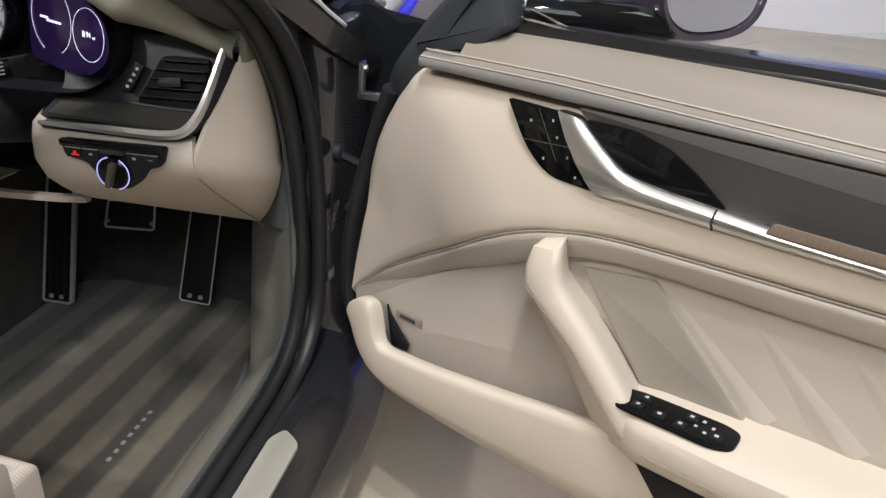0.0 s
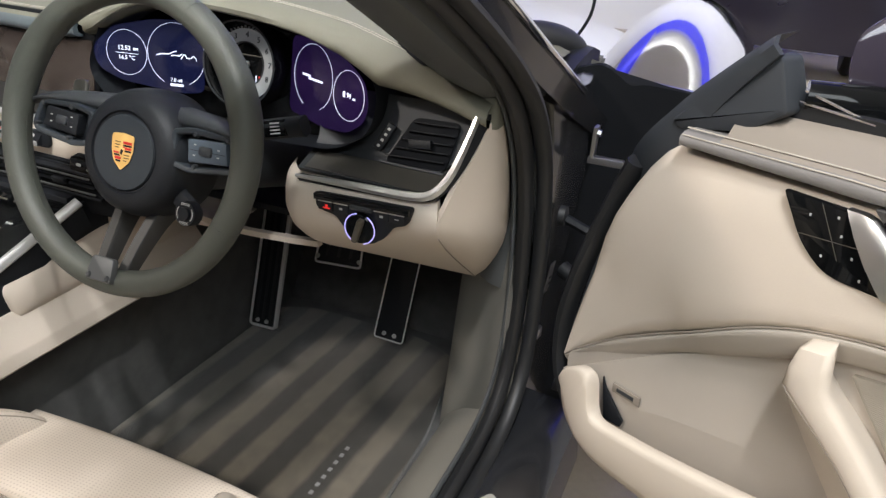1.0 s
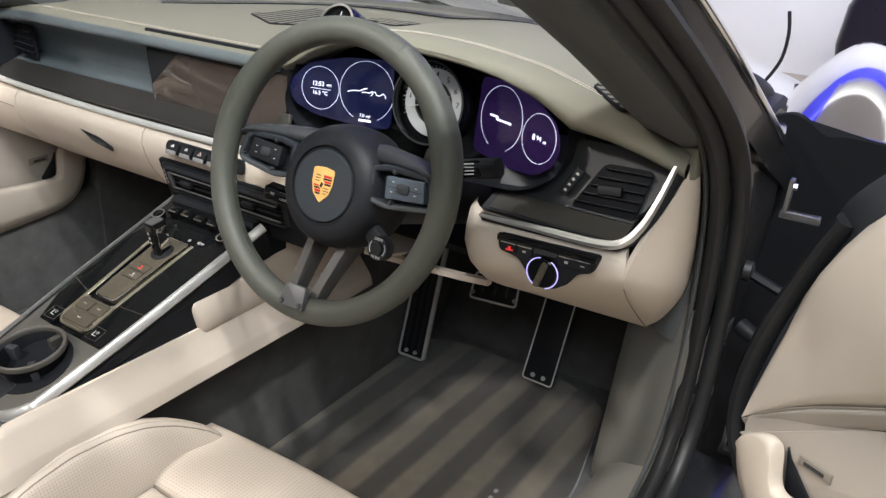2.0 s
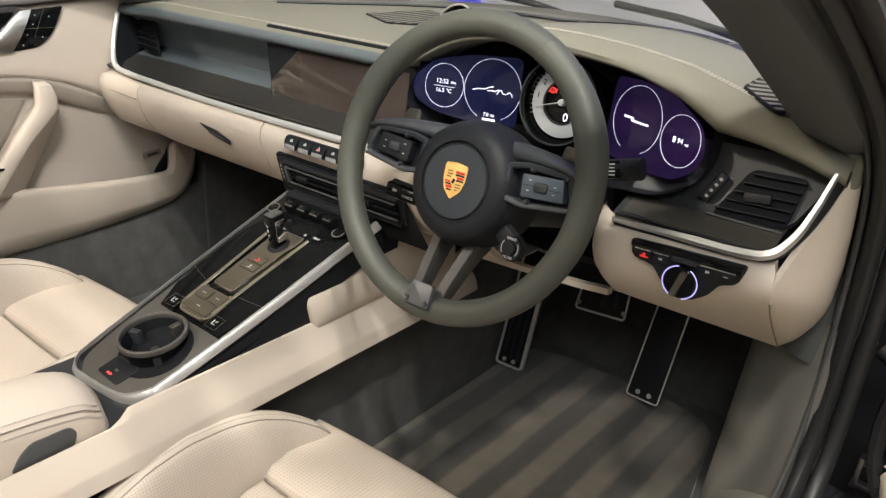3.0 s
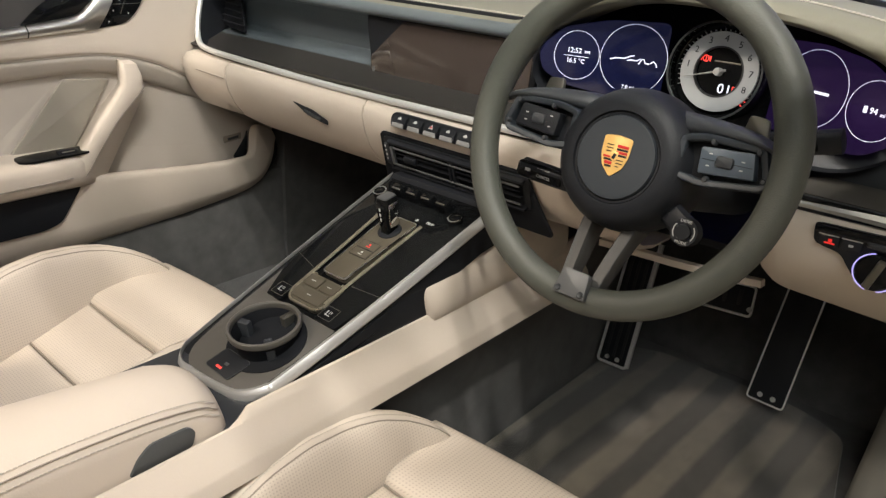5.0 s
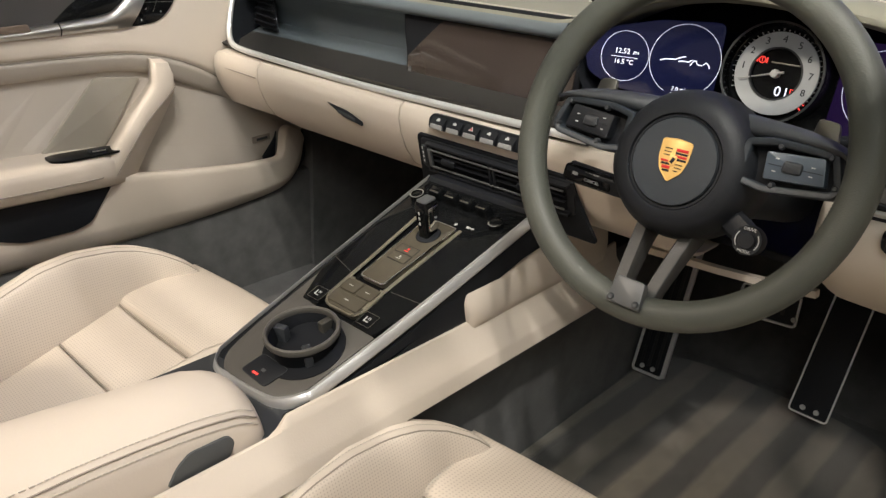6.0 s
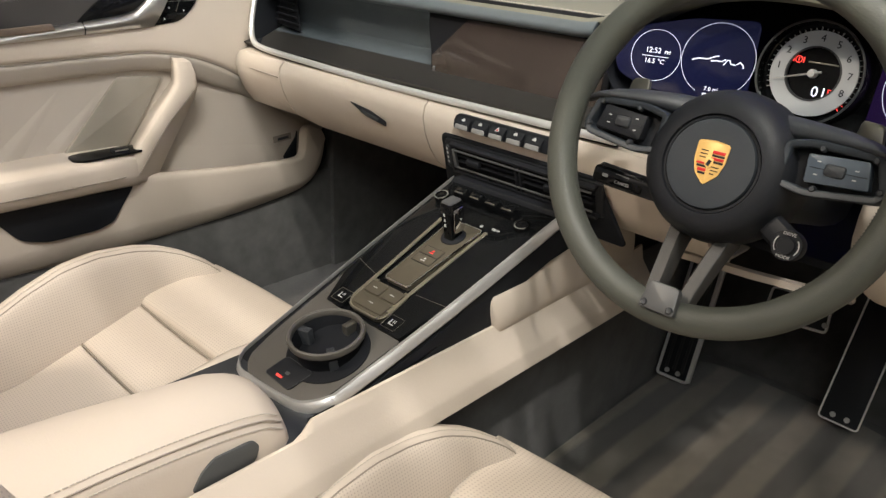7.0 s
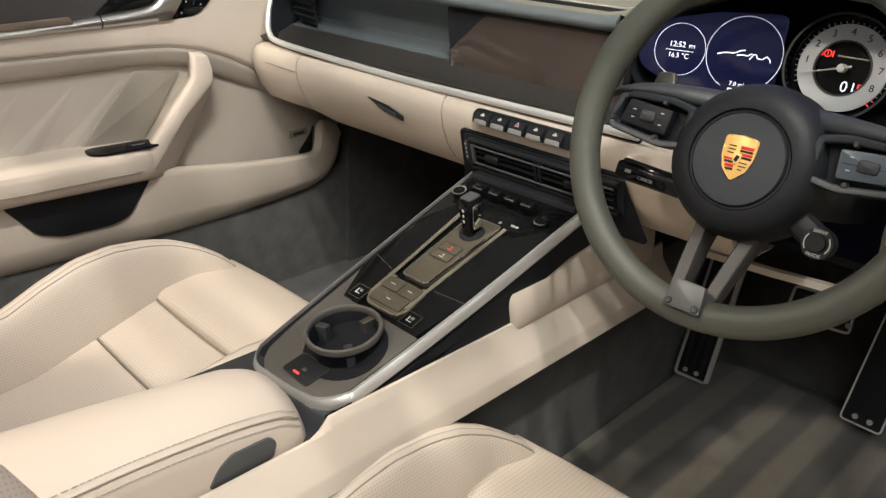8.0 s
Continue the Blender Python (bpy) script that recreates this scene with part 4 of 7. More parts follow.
    part("panel_bridge", block(-0.014, 0.018, 0.024, 0.031, 0.006, 0.016, 0.002, m, 0.002), CHARCOAL, lp)
    for x in (-0.0525, -0.029, 0.030, 0.052):
        part("switch", block(x - 0.0112, x + 0.0112, 0.0135, 0.0275, 0.007, 0.0105, 0.0015, m, 0.002), BLACK, lp)
        part("switch_edge", block(x - 0.0105, x + 0.0105, 0.0262, 0.0275, 0.0100, 0.0112, 0.0004, m), SILVER, lp)
    part("warning_mark", join(block(-0.0560, -0.0450, 0.0165, 0.0185, 0.0102, 0.0108, 0.0003, m), block(-0.0525, -0.0485, 0.0190, 0.0225, 0.0102, 0.0108, 0.0003, m)), REDLAMP, lp, "lit red parking light mark")
    for x0, x1, y0, y1 in ((-0.0315, -0.0265, 0.0185, 0.0215), (0.0275, 0.0325, 0.0185, 0.0220), (0.0490, 0.0550, 0.0195, 0.0210)):
        part("lamp_mark", block(x0, x1, y0, y1, 0.0102, 0.0107, 0.0003, m), MARK, lp)
    km = m @ Matrix.Translation((0.0005, -0.0015, 0.006)) @ Matrix.Scale(0.92, 4)
    knob = part("rotary_knob", lathe([(0.0, 0.012), (0.0205, 0.012), (0.0225, 0.010), (0.0230, 0.0), (0.026, 0.0)], 36, km), GLOSS, lp, "glossy rotary light switch")
    part("knob_grip", block(-0.0045, 0.0045, -0.019, 0.019, 0.011, 0.021, 0.002, km @ Matrix.Rotation(radians(-18), 4, "Z"), 0.003), SMOKED, knob)
    for a0, a1 in ((100, 255), (-75, 60)):
        arc = [km @ V((0.0237 * math.cos(radians(a0 + (a1 - a0) * i / 24)), 0.0237 * math.sin(radians(a0 + (a1 - a0) * i / 24)), 0.0095)) for i in range(25)]
        part("lit_arc", sweep(arc, disc(0.0008, n=6), (0, 1, 0.3)), LILAC, knob, "lilac backlit arc")
    part("pad_end", block(0.738, 0.764, 0.232, 0.31, 0.842, 0.884, 0.009, None, 0.008), GREIGE, d)
    # grilles on the dash top, clock, defroster slot
    def grille(cx, cy, w, pts, n, ax, name="speaker_grille"):
        """A black grille let into the dash top, its slats clipped to the outline pts."""
        e = 0.02
        nrm = V(((pad_z(cx - e, cy) - pad_z(cx + e, cy)) / (2 * e), (pad_z(cx, cy - e) - pad_z(cx, cy + e)) / (2 * e), 1))
        side = V(ax) - nrm * (V(ax).dot(nrm) / nrm.length_squared)
        mm = basis((cx, cy, pad_z(cx, cy) - 0.001), side, nrm.cross(side))
        out = [V(p).to_2d() for p in rounded(pts, 0.008)]
        g = part(name, plate(out, 0.004, 0.001, mm), VENT, d, "black slotted grille")
        lo, hi = min(p.y for p in out), max(p.y for p in out)
        for k in range(n):
            y = lo + (hi - lo) * (k + 0.7) / (n + 0.4)
            xs_ = [a.x + (b.x - a.x) * (y - a.y) / (b.y - a.y) for a, b in zip(out, out[1:] + out[:1]) if (a.y - y) * (b.y - y) < 0]
            if len(xs_) > 1 and max(xs_) - min(xs_) > 0.02:
                part("grille_slat", block(min(xs_) + 0.004, max(xs_) - 0.004, y - w, y + w, 0.003, 0.0043, 0.0002, mm), GREIGE, g)
    grille(-0.185, 0.56, 0.0045, [(-0.120, -0.025), (-0.080, -0.095), (0.060, -0.085), (0.140, 0.065), (-0.040, 0.100)], 9, (-0.05, 1, 0))
    grille(-0.010, 0.655, 0.0045, [(-0.065, -0.015), (0.030, -0.040), (0.070, 0.015), (-0.030, 0.035)], 4, (1, 0.05, 0))
    grille(0.631, 0.290, 0.0030, [(-0.047, 0.005), (-0.051, -0.054), (-0.033, -0.057), (0.080, 0.055), (0.050, 0.052)], 9, (0.364, 0.924, -0.114))
    clock = part("dash_clock", lathe([(0, 0), (0.046, 0), (0.045, 0.03), (0.041, 0.045), (0.036, 0.045), (0.034, 0.038), (0, 0.038)], 32, basis((0.0, 0.50, 0.899), (1, 0, 0), (0, 0.5, 0.85))), GLOSS, d, "round dash-top clock")
    part("clock_ring", ring(0.0385, 0.004, 0.003, 32, basis((0.0, 0.50, 0.899), (1, 0, 0), (0, 0.5, 0.85)) @ Matrix.Translation((0, 0, 0.044))), SILVER, clock)
    part("clock_hand", block(-0.001, 0.001, -0.004, 0.028, 0.0385, 0.0395, 0.0003, basis((0.0, 0.50, 0.899), (1, 0, 0), (0, 0.5, 0.85))), MARK, clock)
    slot = []
    for i in range(25):
        s = -0.565 + 1.13 * i / 24
        ys = 0.80 - 1.35 * max(0, abs(s) - 0.10) ** 2
        slot.append(V((s, ys, pad_z(s, ys) + 0.0005)))
    part("defroster_slot", sweep(slot, [(-0.022, 0.0), (0.022, 0.0), (0.022, 0.002), (-0.022, 0.002)]), BLACK, d, "black defroster slot")
    for i in range(2, 48):
        f = i / 2
        a = slot[int(f)] if f == int(f) else slot[int(f)].lerp(slot[int(f) + 1], 0.5)
        if i % 2 == 0:
            part("defroster_rib", block(-0.002, 0.002, -0.022, 0.022, 0.001, 0.0028, 0.0004, Matrix.Translation(a)), GREIGE, d)


dashboard()

# ---- instrument cluster ----
def cluster():
    c = thing("instrument_cluster", (0.36, 0.25, 0.80), "black curved instrument cluster with lit dials", "instrument cluster")
    out = rounded([(-0.245, -0.045), (-0.205, -0.082), (0.0, -0.098), (0.19, -0.090), (0.240, -0.060), (0.244, 0.0), (0.18, 0.055), (0.09, 0.085), (-0.10, 0.085), (-0.21, 0.045)], 0.03)
    m = basis((0.357, 0.280, 0.868), (1, 0, 0), (0, 0.16, 1))
    part("cluster_face", plate(out, 0.008, 0.003, m), GLOSS, c, "piano black cluster face")
    # hood that frames the face
    lip = [m @ V((p.x, p.y, 0.0)) for p in out]
    hood = [m @ V((p.x * 1.02, p.y * (0.90 if p.y > 0 else 1.06), 0.072)) for p in out]
    part("cluster_hood", loft([lip, [a.lerp(b, 0.5) + V((0, 0, 0.001)) for a, b in zip(lip, hood)], hood], closed=True), BLACK, c)

    def screen(name, at, ax, pts, mat_):
        """A flat display seen through the black glass, turned a little towards the driver."""
        mm = basis(at, ax, (0, 0.10, 1))
        ob = part(name, plate(rounded(pts, 0.012), 0.0015, 0.0005, mm), mat_, c)
        return ob, mm @ Matrix.Translation((0, 0, 0.0016))
    navy, q = screen("left_display", (0.253, 0.2395, 0.8655), (0.978, 0.21, 0), [(-0.140, 0.000), (-0.132, -0.030), (-0.095, -0.046), (0.002, -0.057), (0.042, -0.052), (0.042, 0.052), (-0.040, 0.048), (-0.105, 0.033)], NAVY)
    def dial_ring(x, y, r, q, parent, gap):
        """A hair-thin lit circle, open by gap degrees either side of its foot."""
        arc = [q @ V((x + r * math.cos(radians(a)), y + r * math.sin(radians(a)), 0.0003)) for a in [-90 + gap + (360 - 2 * gap) * i / 72 for i in range(73 if gap else 72)]]
        part("dial_ring", sweep(arc, [(-0.00028, 0), (0.00028, 0), (0.00022, 0.0003), (-0.00022, 0.0003)], (0, -1, 0.1), wrap=not gap), GLOW, parent, "thin white dial ring")
    dial_ring(-0.0825, -0.004, 0.0330, q, navy, 0)
    dial_ring(-0.002, 0.0, 0.0460, q, navy, 26)
    letters("12:52", 0.0098, q @ Matrix.Translation((-0.0865, 0.0020, 0)), GLOW, navy, name="clock_time")
    letters("PM", 0.0062, q @ Matrix.Translation((-0.0675, 0.0010, 0)), GLOW, navy, name="clock_time")
    part("divider_line", block(-0.1010, -0.0645, -0.0058, -0.0052, 0, 0.0005, 0.0001, q), GLOW, navy)
    letters("16.5 °C", 0.0088, q @ Matrix.Translation((-0.0830, -0.0120, 0)), GLOW, navy, name="temperature")
    # outline of a car in one stroke
    strokes = ([(-0.034, -0.0030), (-0.026, -0.0005), (-0.014, 0.0002), (-0.006, 0.0040), (-0.001, 0.0052)], [(-0.010, -0.0020), (-0.004, -0.0008), (0.003, -0.0012), (0.008, 0.0020)],
               [(0.006, -0.0052), (0.010, 0.0012), (0.013, 0.0014), (0.015, -0.0030), (0.021, -0.0035)], [(0.022, -0.0028), (0.026, 0.0006), (0.030, -0.0030), (0.031, -0.0065)])
    for pts in strokes:
        part("car_outline", sweep([q @ V((x, y, 0.0004)) for x, y in pts], disc(0.0008, 0.0004, 6), (0, -1, 0.1)), GLOW, navy)
    letters("7.0 mi", 0.0075, q @ Matrix.Translation((-0.003, -0.0375, 0)), GLOW, navy, name="trip_distance")
    part("odometer_print", block(-0.013, 0.008, -0.0465, -0.0430, 0, 0.0005, 0.0001, q), GLOW, navy)
    violet, q = screen("right_display", (0.484, 0.2475, 0.8630), (0.921, -0.39, 0), [(-0.054, -0.056), (0.030, -0.062), (0.085, -0.056), (0.118, -0.034), (0.1245, -0.008), (0.112, 0.020), (0.060, 0.046), (0.0, 0.054), (-0.054, 0.052)], VIOLET)
    dial_ring(0.0005, 0.002, 0.0455, q, violet, 26)
    dial_ring(0.0825, -0.0055, 0.0332, q, violet, 0)
    part("badge_bar", join(block(-0.025, -0.008, 0.0012, 0.0042, 0, 0.0005, 0.0001, q), block(-0.009, 0.023, -0.0022, 0.0008, 0, 0.0005, 0.0001, q), block(-0.010, -0.006, -0.002, 0.0040, 0, 0.0005, 0.0001, q)), GLOW, violet, "bright bar in place of a script")
    letters("94", 0.0098, q @ Matrix.Translation((0.0825, -0.0055, 0)), GLOW, violet, name="range")
    letters("mi", 0.006, q @ Matrix.Translation((0.0940, -0.0075, 0)), GLOW, violet, name="range")
    part("fuel_mark", block(0.0700, 0.0745, -0.0090, -0.0015, 0, 0.0005, 0.0001, q), GLOW, violet)
    # analogue dial in the middle
    t = m @ Matrix.Translation((0.0073, -0.0066, 0.019)) @ Matrix.Scale(0.97, 4)
    dial = part("tachometer", lathe([(0, 0.002), (0.0560, 0.002), (0.0600, 0.006), (0.0600, 0.024), (0.0630, 0.026), (0.0655, 0.020), (0.0655, -0.004)], 56, t), GLOSS, c, "analogue rev counter in a round black housing")
    part("bezel_ring", ring(0.0625, 0.0025, 0.002, 56, t @ Matrix.Translation((0, 0, 0.0245))), CHARCOAL, dial)
    part("dial_band", ring(0.0428, 0.0185, 0.004, 56, t @ Matrix.Translation((0, 0, 0.003))), DIAL, dial, "silver dial band with numerals")
    part("dial_step", ring(0.0325, 0.002, 0.006, 48, t @ Matrix.Translation((0, 0, 0.002))), CHARCOAL, dial)
    for k in range(1, 9):
        a = radians(174 - (k - 1) * 28.4)
        letters(str(k), 0.0122, t @ Matrix.Translation((0.0430 * math.cos(a), 0.0430 * math.sin(a), 0.0073)), BLACK, dial, name="dial_numeral")
    for k in range(0, 37):
        a = radians(205 - k * 6.9)
        part("dial_tick", block(0.0530, 0.0550 if k % 4 else 0.0565, -0.0003, 0.0003, 0.0035, 0.0078, 0.0001, t @ Matrix.Rotation(a, 4, "Z")), REDGLOW if k > 34 else MARK, dial)
    a = radians(196)
    tip = [[V((-0.012, -0.0016, 0.012)), V((-0.012, 0.0016, 0.012)), V((-0.012, 0.0, 0.0135))], [V((0.047, -0.0005, 0.011)), V((0.047, 0.0005, 0.011)), V((0.047, 0.0, 0.0118))]]
    part("needle", join(moved(loft(tip, closed=True, caps=True), t @ Matrix.Rotation(a, 4, "Z")), lathe([(0, 0.0150), (0.0045, 0.0145), (0.0055, 0.010), (0.0055, 0.003)], 16, t)), MARK, dial, "white needle")
    letters("0", 0.0185, t @ Matrix.Translation((0.007, -0.0215, 0.0030)), GLOW, dial, name="speed_digit")
    letters("P", 0.0105, t @ Matrix.Translation((0.0240, -0.0195, 0.0030)), REDGLOW, dial, name="gear_letter")
    part("gear_mark", block(0.0165, 0.0183, -0.0255, -0.0150, 0.003, 0.0036, 0.0002, t), GLOW, dial)
    part("brake_warning", join(block(-0.0290, -0.0272, 0.0115, 0.0185, 0.003, 0.0036, 0.0003, t), block(-0.0168, -0.0150, 0.0115, 0.0185, 0.003, 0.0036, 0.0003, t), block(-0.0226, -0.0214, 0.0125, 0.0175, 0.003, 0.0036, 0.0002, t), ring(0.0040, 0.0012, 0.0007, 16, t @ Matrix.Translation((-0.022, 0.015, 0.003)))), REDGLOW, dial, "lit red brake warning")
    part("script_bar", block(-0.010, 0.026, 0.0125, 0.0145, 0.003, 0.0033, 0.0002, t), GUNMETAL, dial, "faint bar in place of a script")


cluster()


# ---- steering wheel ----
WHEEL = basis((0.3625, 0.003, 0.800), (1, 0, 0), (0, 0.284, 0.959))


def steering_wheel():
    w = thing("steering_wheel", tuple(WHEEL.translation), "olive grey leather steering wheel with a round dark hub", "steering wheel")
    T = Matrix.Translation

    def rimpoint(a, r=0.178):
        return WHEEL @ V((r * math.cos(a), 0.016 + r * math.sin(a), -0.004))
    n = 96
    path = [rimpoint(2 * math.pi * i / n) for i in range(n)]
    def prof(i):
        a = 360 * i
        grip = max(0, 1 - abs(((a + 180) % 360 - 180) - 22) / 26) + max(0, 1 - abs(a - 158) / 26)
        k = 1 + 0.10 * grip
        return disc(0.0168 * k, 0.0175 * k, 20, 2.2)
    axis = WHEEL.to_3x3() @ V((0, 0, 1))
    part("rim", sweep(path, prof, axis, wrap=True), RIM, w, "olive grey leather rim")
    for a in (12, 168, 205, 335, 62, 118):
        p = [rimpoint(radians(a) + 0.0012 * k) for k in (-1, 1)]
        part("rim_seam", sweep(p, disc(0.01705, 0.01775, 20, 2.2), axis), RIM, w)
    bits = []
    for i in range(0, 150):
        a = radians(178 + i * 1.2)
        q = [WHEEL @ V(((0.1618 - 0.0012 * (k % 2)) * math.cos(a + 0.006 * k), 0.016 + 0.1618 * math.sin(a + 0.006 * k), -0.008 + 0.005 * k)) for k in (0, 1)]
        bits.append(sweep(q, disc(0.0007, n=4), axis))
    part("rim_stitching", join(*bits), RIM, w)
    # hub
    hub = part("hub", lathe([(0.0, -0.004), (0.038, -0.0038), (0.0460, -0.0045), (0.0475, -0.0085), (0.0500, -0.0085), (0.0515, -0.0045), (0.058, -0.0050), (0.067, -0.009), (0.0745, -0.017), (0.0795, -0.030), (0.0820, -0.046), (0.0825, -0.068), (0.080, -0.088), (0.070, -0.096), (0, -0.096)], 56, WHEEL), BLACK, w, "dark round airbag cover")
    part("hub_cap", lathe([(0.0, -0.0034), (0.038, -0.0032), (0.0455, -0.0038), (0.0468, -0.0060), (0.0, -0.0060)], 56, WHEEL), HUBGREY, hub, "slate grey centre disc")
    part("hub_ring", ring(0.0488, 0.0022, 0.0015, 56, WHEEL @ T((0, 0, -0.0085))), BLACK, hub)
    part("hub_ring", ring(0.0440, 0.0007, 0.0004, 56, WHEEL @ T((0, 0, -0.0042))), BLACK, hub)
    # shield emblem as plain coloured fields
    sh = [(-0.0165, 0.0205), (0.0, 0.0225), (0.0165, 0.0205), (0.0160, 0.002), (0.012, -0.011), (0.0, -0.0225), (-0.012, -0.011), (-0.0160, 0.002)]
    em = part("emblem", plate(rounded(sh, 0.003), 0.0022, 0.0008, WHEEL @ T((0, 0.001, -0.0042))), GOLD, hub, "gold shield emblem with red and black fields")
    T1 = WHEEL @ T((0, 0.001, -0.0020))
    part("emblem_edge", sweep([T1 @ V((p.x, p.y, -0.0004)) for p in rounded(sh, 0.003)], disc(0.0007, n=6), WHEEL.to_3x3() @ V((0, 0, 1)), wrap=True), GOLD, em)
    for x, y0, y1, mt in ((1, 0.0095, 0.0135, REDENAMEL), (1, 0.0065, 0.0095, BLACK), (1, 0.0030, 0.0065, REDENAMEL), (1, 0.0, 0.0030, BLACK), (-1, -0.0030, 0.0, REDENAMEL), (-1, -0.0060, -0.0030, BLACK), (-1, -0.0100, -0.0060, REDENAMEL), (-1, -0.0130, -0.0100, BLACK)):
        half = 0.0142 if x > 0 else 0.0142 + 0.42 * y0
        part("emblem_field", block(min(0.0010 * x, half * x), max(0.0010 * x, half * x), y0 + 0.0004, y1 - 0.0004, 0, 0.0005, 0.0002, T1), mt, em)
    for x, y in ((-1, 0.0115), (-1, 0.0080), (-1, 0.0045), (1, -0.0035), (1, -0.0070), (1, -0.0105)):
        part("emblem_stroke", block(min(0.0035 * x, 0.0115 * x), max(0.0035 * x, 0.0115 * x) if x < 0 or y > -0.008 else 0.008, y - 0.0005, y + 0.0005, 0, 0.0004, 0.0001, T1), BLACK, em)
    part("emblem_centre", plate(rounded([(-0.0045, 0.005), (0.0045, 0.005), (0.004, -0.003), (0, -0.0065), (-0.004, -0.003)][::-1], 0.001), 0.0009, 0.0003, T1), GOLD, em)
    part("emblem_figure", block(-0.0018, 0.0020, -0.0032, 0.0030, 0.0008, 0.0013, 0.0003, T1 @ Matrix.Rotation(radians(-20), 4, "Z")), BLACK, em)
    # side arms with button blocks
    for s in (-1, 1):
        def xy(pts, s=s):
            return [(x * s, y) for x, y in (pts if s > 0 else reversed(pts))]
        pod = rounded(xy([(0.062, -0.003), (0.092, -0.008), (0.156, 0.001), (0.162, 0.012), (0.150, 0.045), (0.089, 0.047), (0.062, 0.041)]), 0.007)
        a = part("side_arm", plate(pod, 0.014, 0.002, WHEEL @ T((0, 0, -0.042))), BLACK, w, "black side arm with buttons")
        o = [V(p) for p in pod]
        ringrows = [(0.0, -0.034), (0.0, -0.0140), (0.0012, -0.0125), (0.0060, -0.0125), (0.0074, -0.0140), (0.0078, -0.034)]
        part("arm_frame", loft([[WHEEL @ V((p.x, p.y, h)) for p in (inset(o, e) if e else o)] for e, h in ringrows], closed=True), HUBGREY, a, "", 50)
        # right block carries that light in its colour, left block is plain black
        part("button_block", plate(rounded(xy([(0.0885, 0.0055), (0.1455, 0.0105), (0.1395, 0.0370), (0.0855, 0.0330)]), 0.003), 0.014, 0.0015, WHEEL @ T((0, 0, -0.028))), SMOKEBLUE if s > 0 else BLACK, a)
        part("button_gap", plate(xy([(0.090, 0.0205), (0.141, 0.0215), (0.141, 0.0222), (0.090, 0.0212)]), 0.0006, 0.0002, WHEEL @ T((0, 0, -0.0142))), BLACK, a)
        part("scroll_wheel", block(-0.0095, 0.0095, -0.0060, 0.0060, 0, 0.005, 0.003, WHEEL @ T((0.113 * s, 0.0215, -0.016)), 0.004), CHARCOAL, a)
        for x, y in ((0.097, 0.0275), (0.131, 0.0262), (0.131, 0.0175), (0.097, 0.0150)):
            part("button_mark", block(x * s - 0.0018, x * s + 0.0018, y - 0.0006, y + 0.0006, -0.0142, -0.0136, 0.0002, WHEEL), MARK, a)
        for x, y in ((0.1550, 0.0120), (0.1440, 0.0390), (0.0990, 0.0010), (0.097, 0.0395)):
            part("arm_screw", lathe([(0, 0.0025), (0.0022, 0.0025), (0.0034, 0.0), (0.0036, -0.004)], 10, WHEEL @ T((x * s, y, -0.0135))), CHARCOAL, a)
        rows = []
        for x, y0, y1, h in ((0.040, 0.044, 0.066, -0.034), (0.060, 0.0450, 0.0655, -0.026), (0.085, 0.0465, 0.0635, -0.019), (0.110, 0.0465, 0.0610, -0.015), (0.135, 0.0455, 0.0560, -0.011), (0.152, 0.0430, 0.0500, -0.008), (0.164, 0.036, 0.0440, -0.008)):
            d = y1 - y0
            rows.append([WHEEL @ V((x * s, y, z)) for y, z in ((y0 - 0.001, h - 0.014), (y0 - 0.0015, h - 0.003), (y0 + 0.10 * d, h + 0.0005), (y0 + 0.4 * d, h + 0.0010), (y0 + 0.75 * d, h - 0.003), (y1, h - 0.010), (y1 + 0.001, h - 0.030))])
        part("arm_cover", loft(rows), CHARCOAL, a, "dark grey arm cover", 60)
        # gear paddle behind the arm
        part("shift_paddle", plate(rounded(xy([(0.110, 0.050), (0.138, 0.050), (0.134, 0.074), (0.113, 0.076)]), 0.005), 0.005, 0.002, WHEEL @ T((0.0, 0.0, -0.052))), GUNMETAL, w, "metal shift paddle")
        # lower spokes
        sp = [(0.0285 * s, -0.058, -0.046), (0.0255 * s, -0.080, -0.033), (0.0205 * s, -0.122, -0.012), (0.0165 * s, -0.162, 0.004)]
        part("lower_spoke", sweep([WHEEL @ p for p in curve_through(sp, 14)], lambda f_: [(-0.0072, -0.036 + 0.020 * f_), (0.0072, -0.036 + 0.020 * f_), (0.0082, -0.003), (0.0060, 0.0005), (-0.0060, 0.0005), (-0.0082, -0.003)], axis), WOVEN, w, "dark woven-pattern spoke", 40)
        part("spoke_edge", sweep([WHEEL @ (p + V((0.0064 * s, 0, -0.001))) for p in curve_through(sp, 14)], disc(0.0008, n=6), axis), CHARCOAL, w)
    foot = [(-0.0205, -0.0175), (0.0205, -0.0175), (0.0165, 0.0130), (-0.0165, 0.0130)]
    cm = WHEEL @ T((0.002, -0.1440, 0.0075)) @ Matrix.Rotation(radians(-14), 4, "X")
    ft = part("spoke_clip", plate(rounded(foot, [0.004, 0.004, 0.005, 0.005]), 0.0095, 0.002, cm), CLIP, w, "grey metal clip with two screws")
    for s in (-1, 1):
        part("clip_screw", lathe([(0, 0.0015), (0.0028, 0.002), (0.0042, 0.0), (0.0044, -0.002)], 12, cm @ T((0.0145 * s, -0.0120, 0.0093))), CHARCOAL, ft)
    # drive mode dial
    dm = WHEEL @ T((0.0945, -0.057, -0.018)) @ Matrix.Scale(0.76, 4)
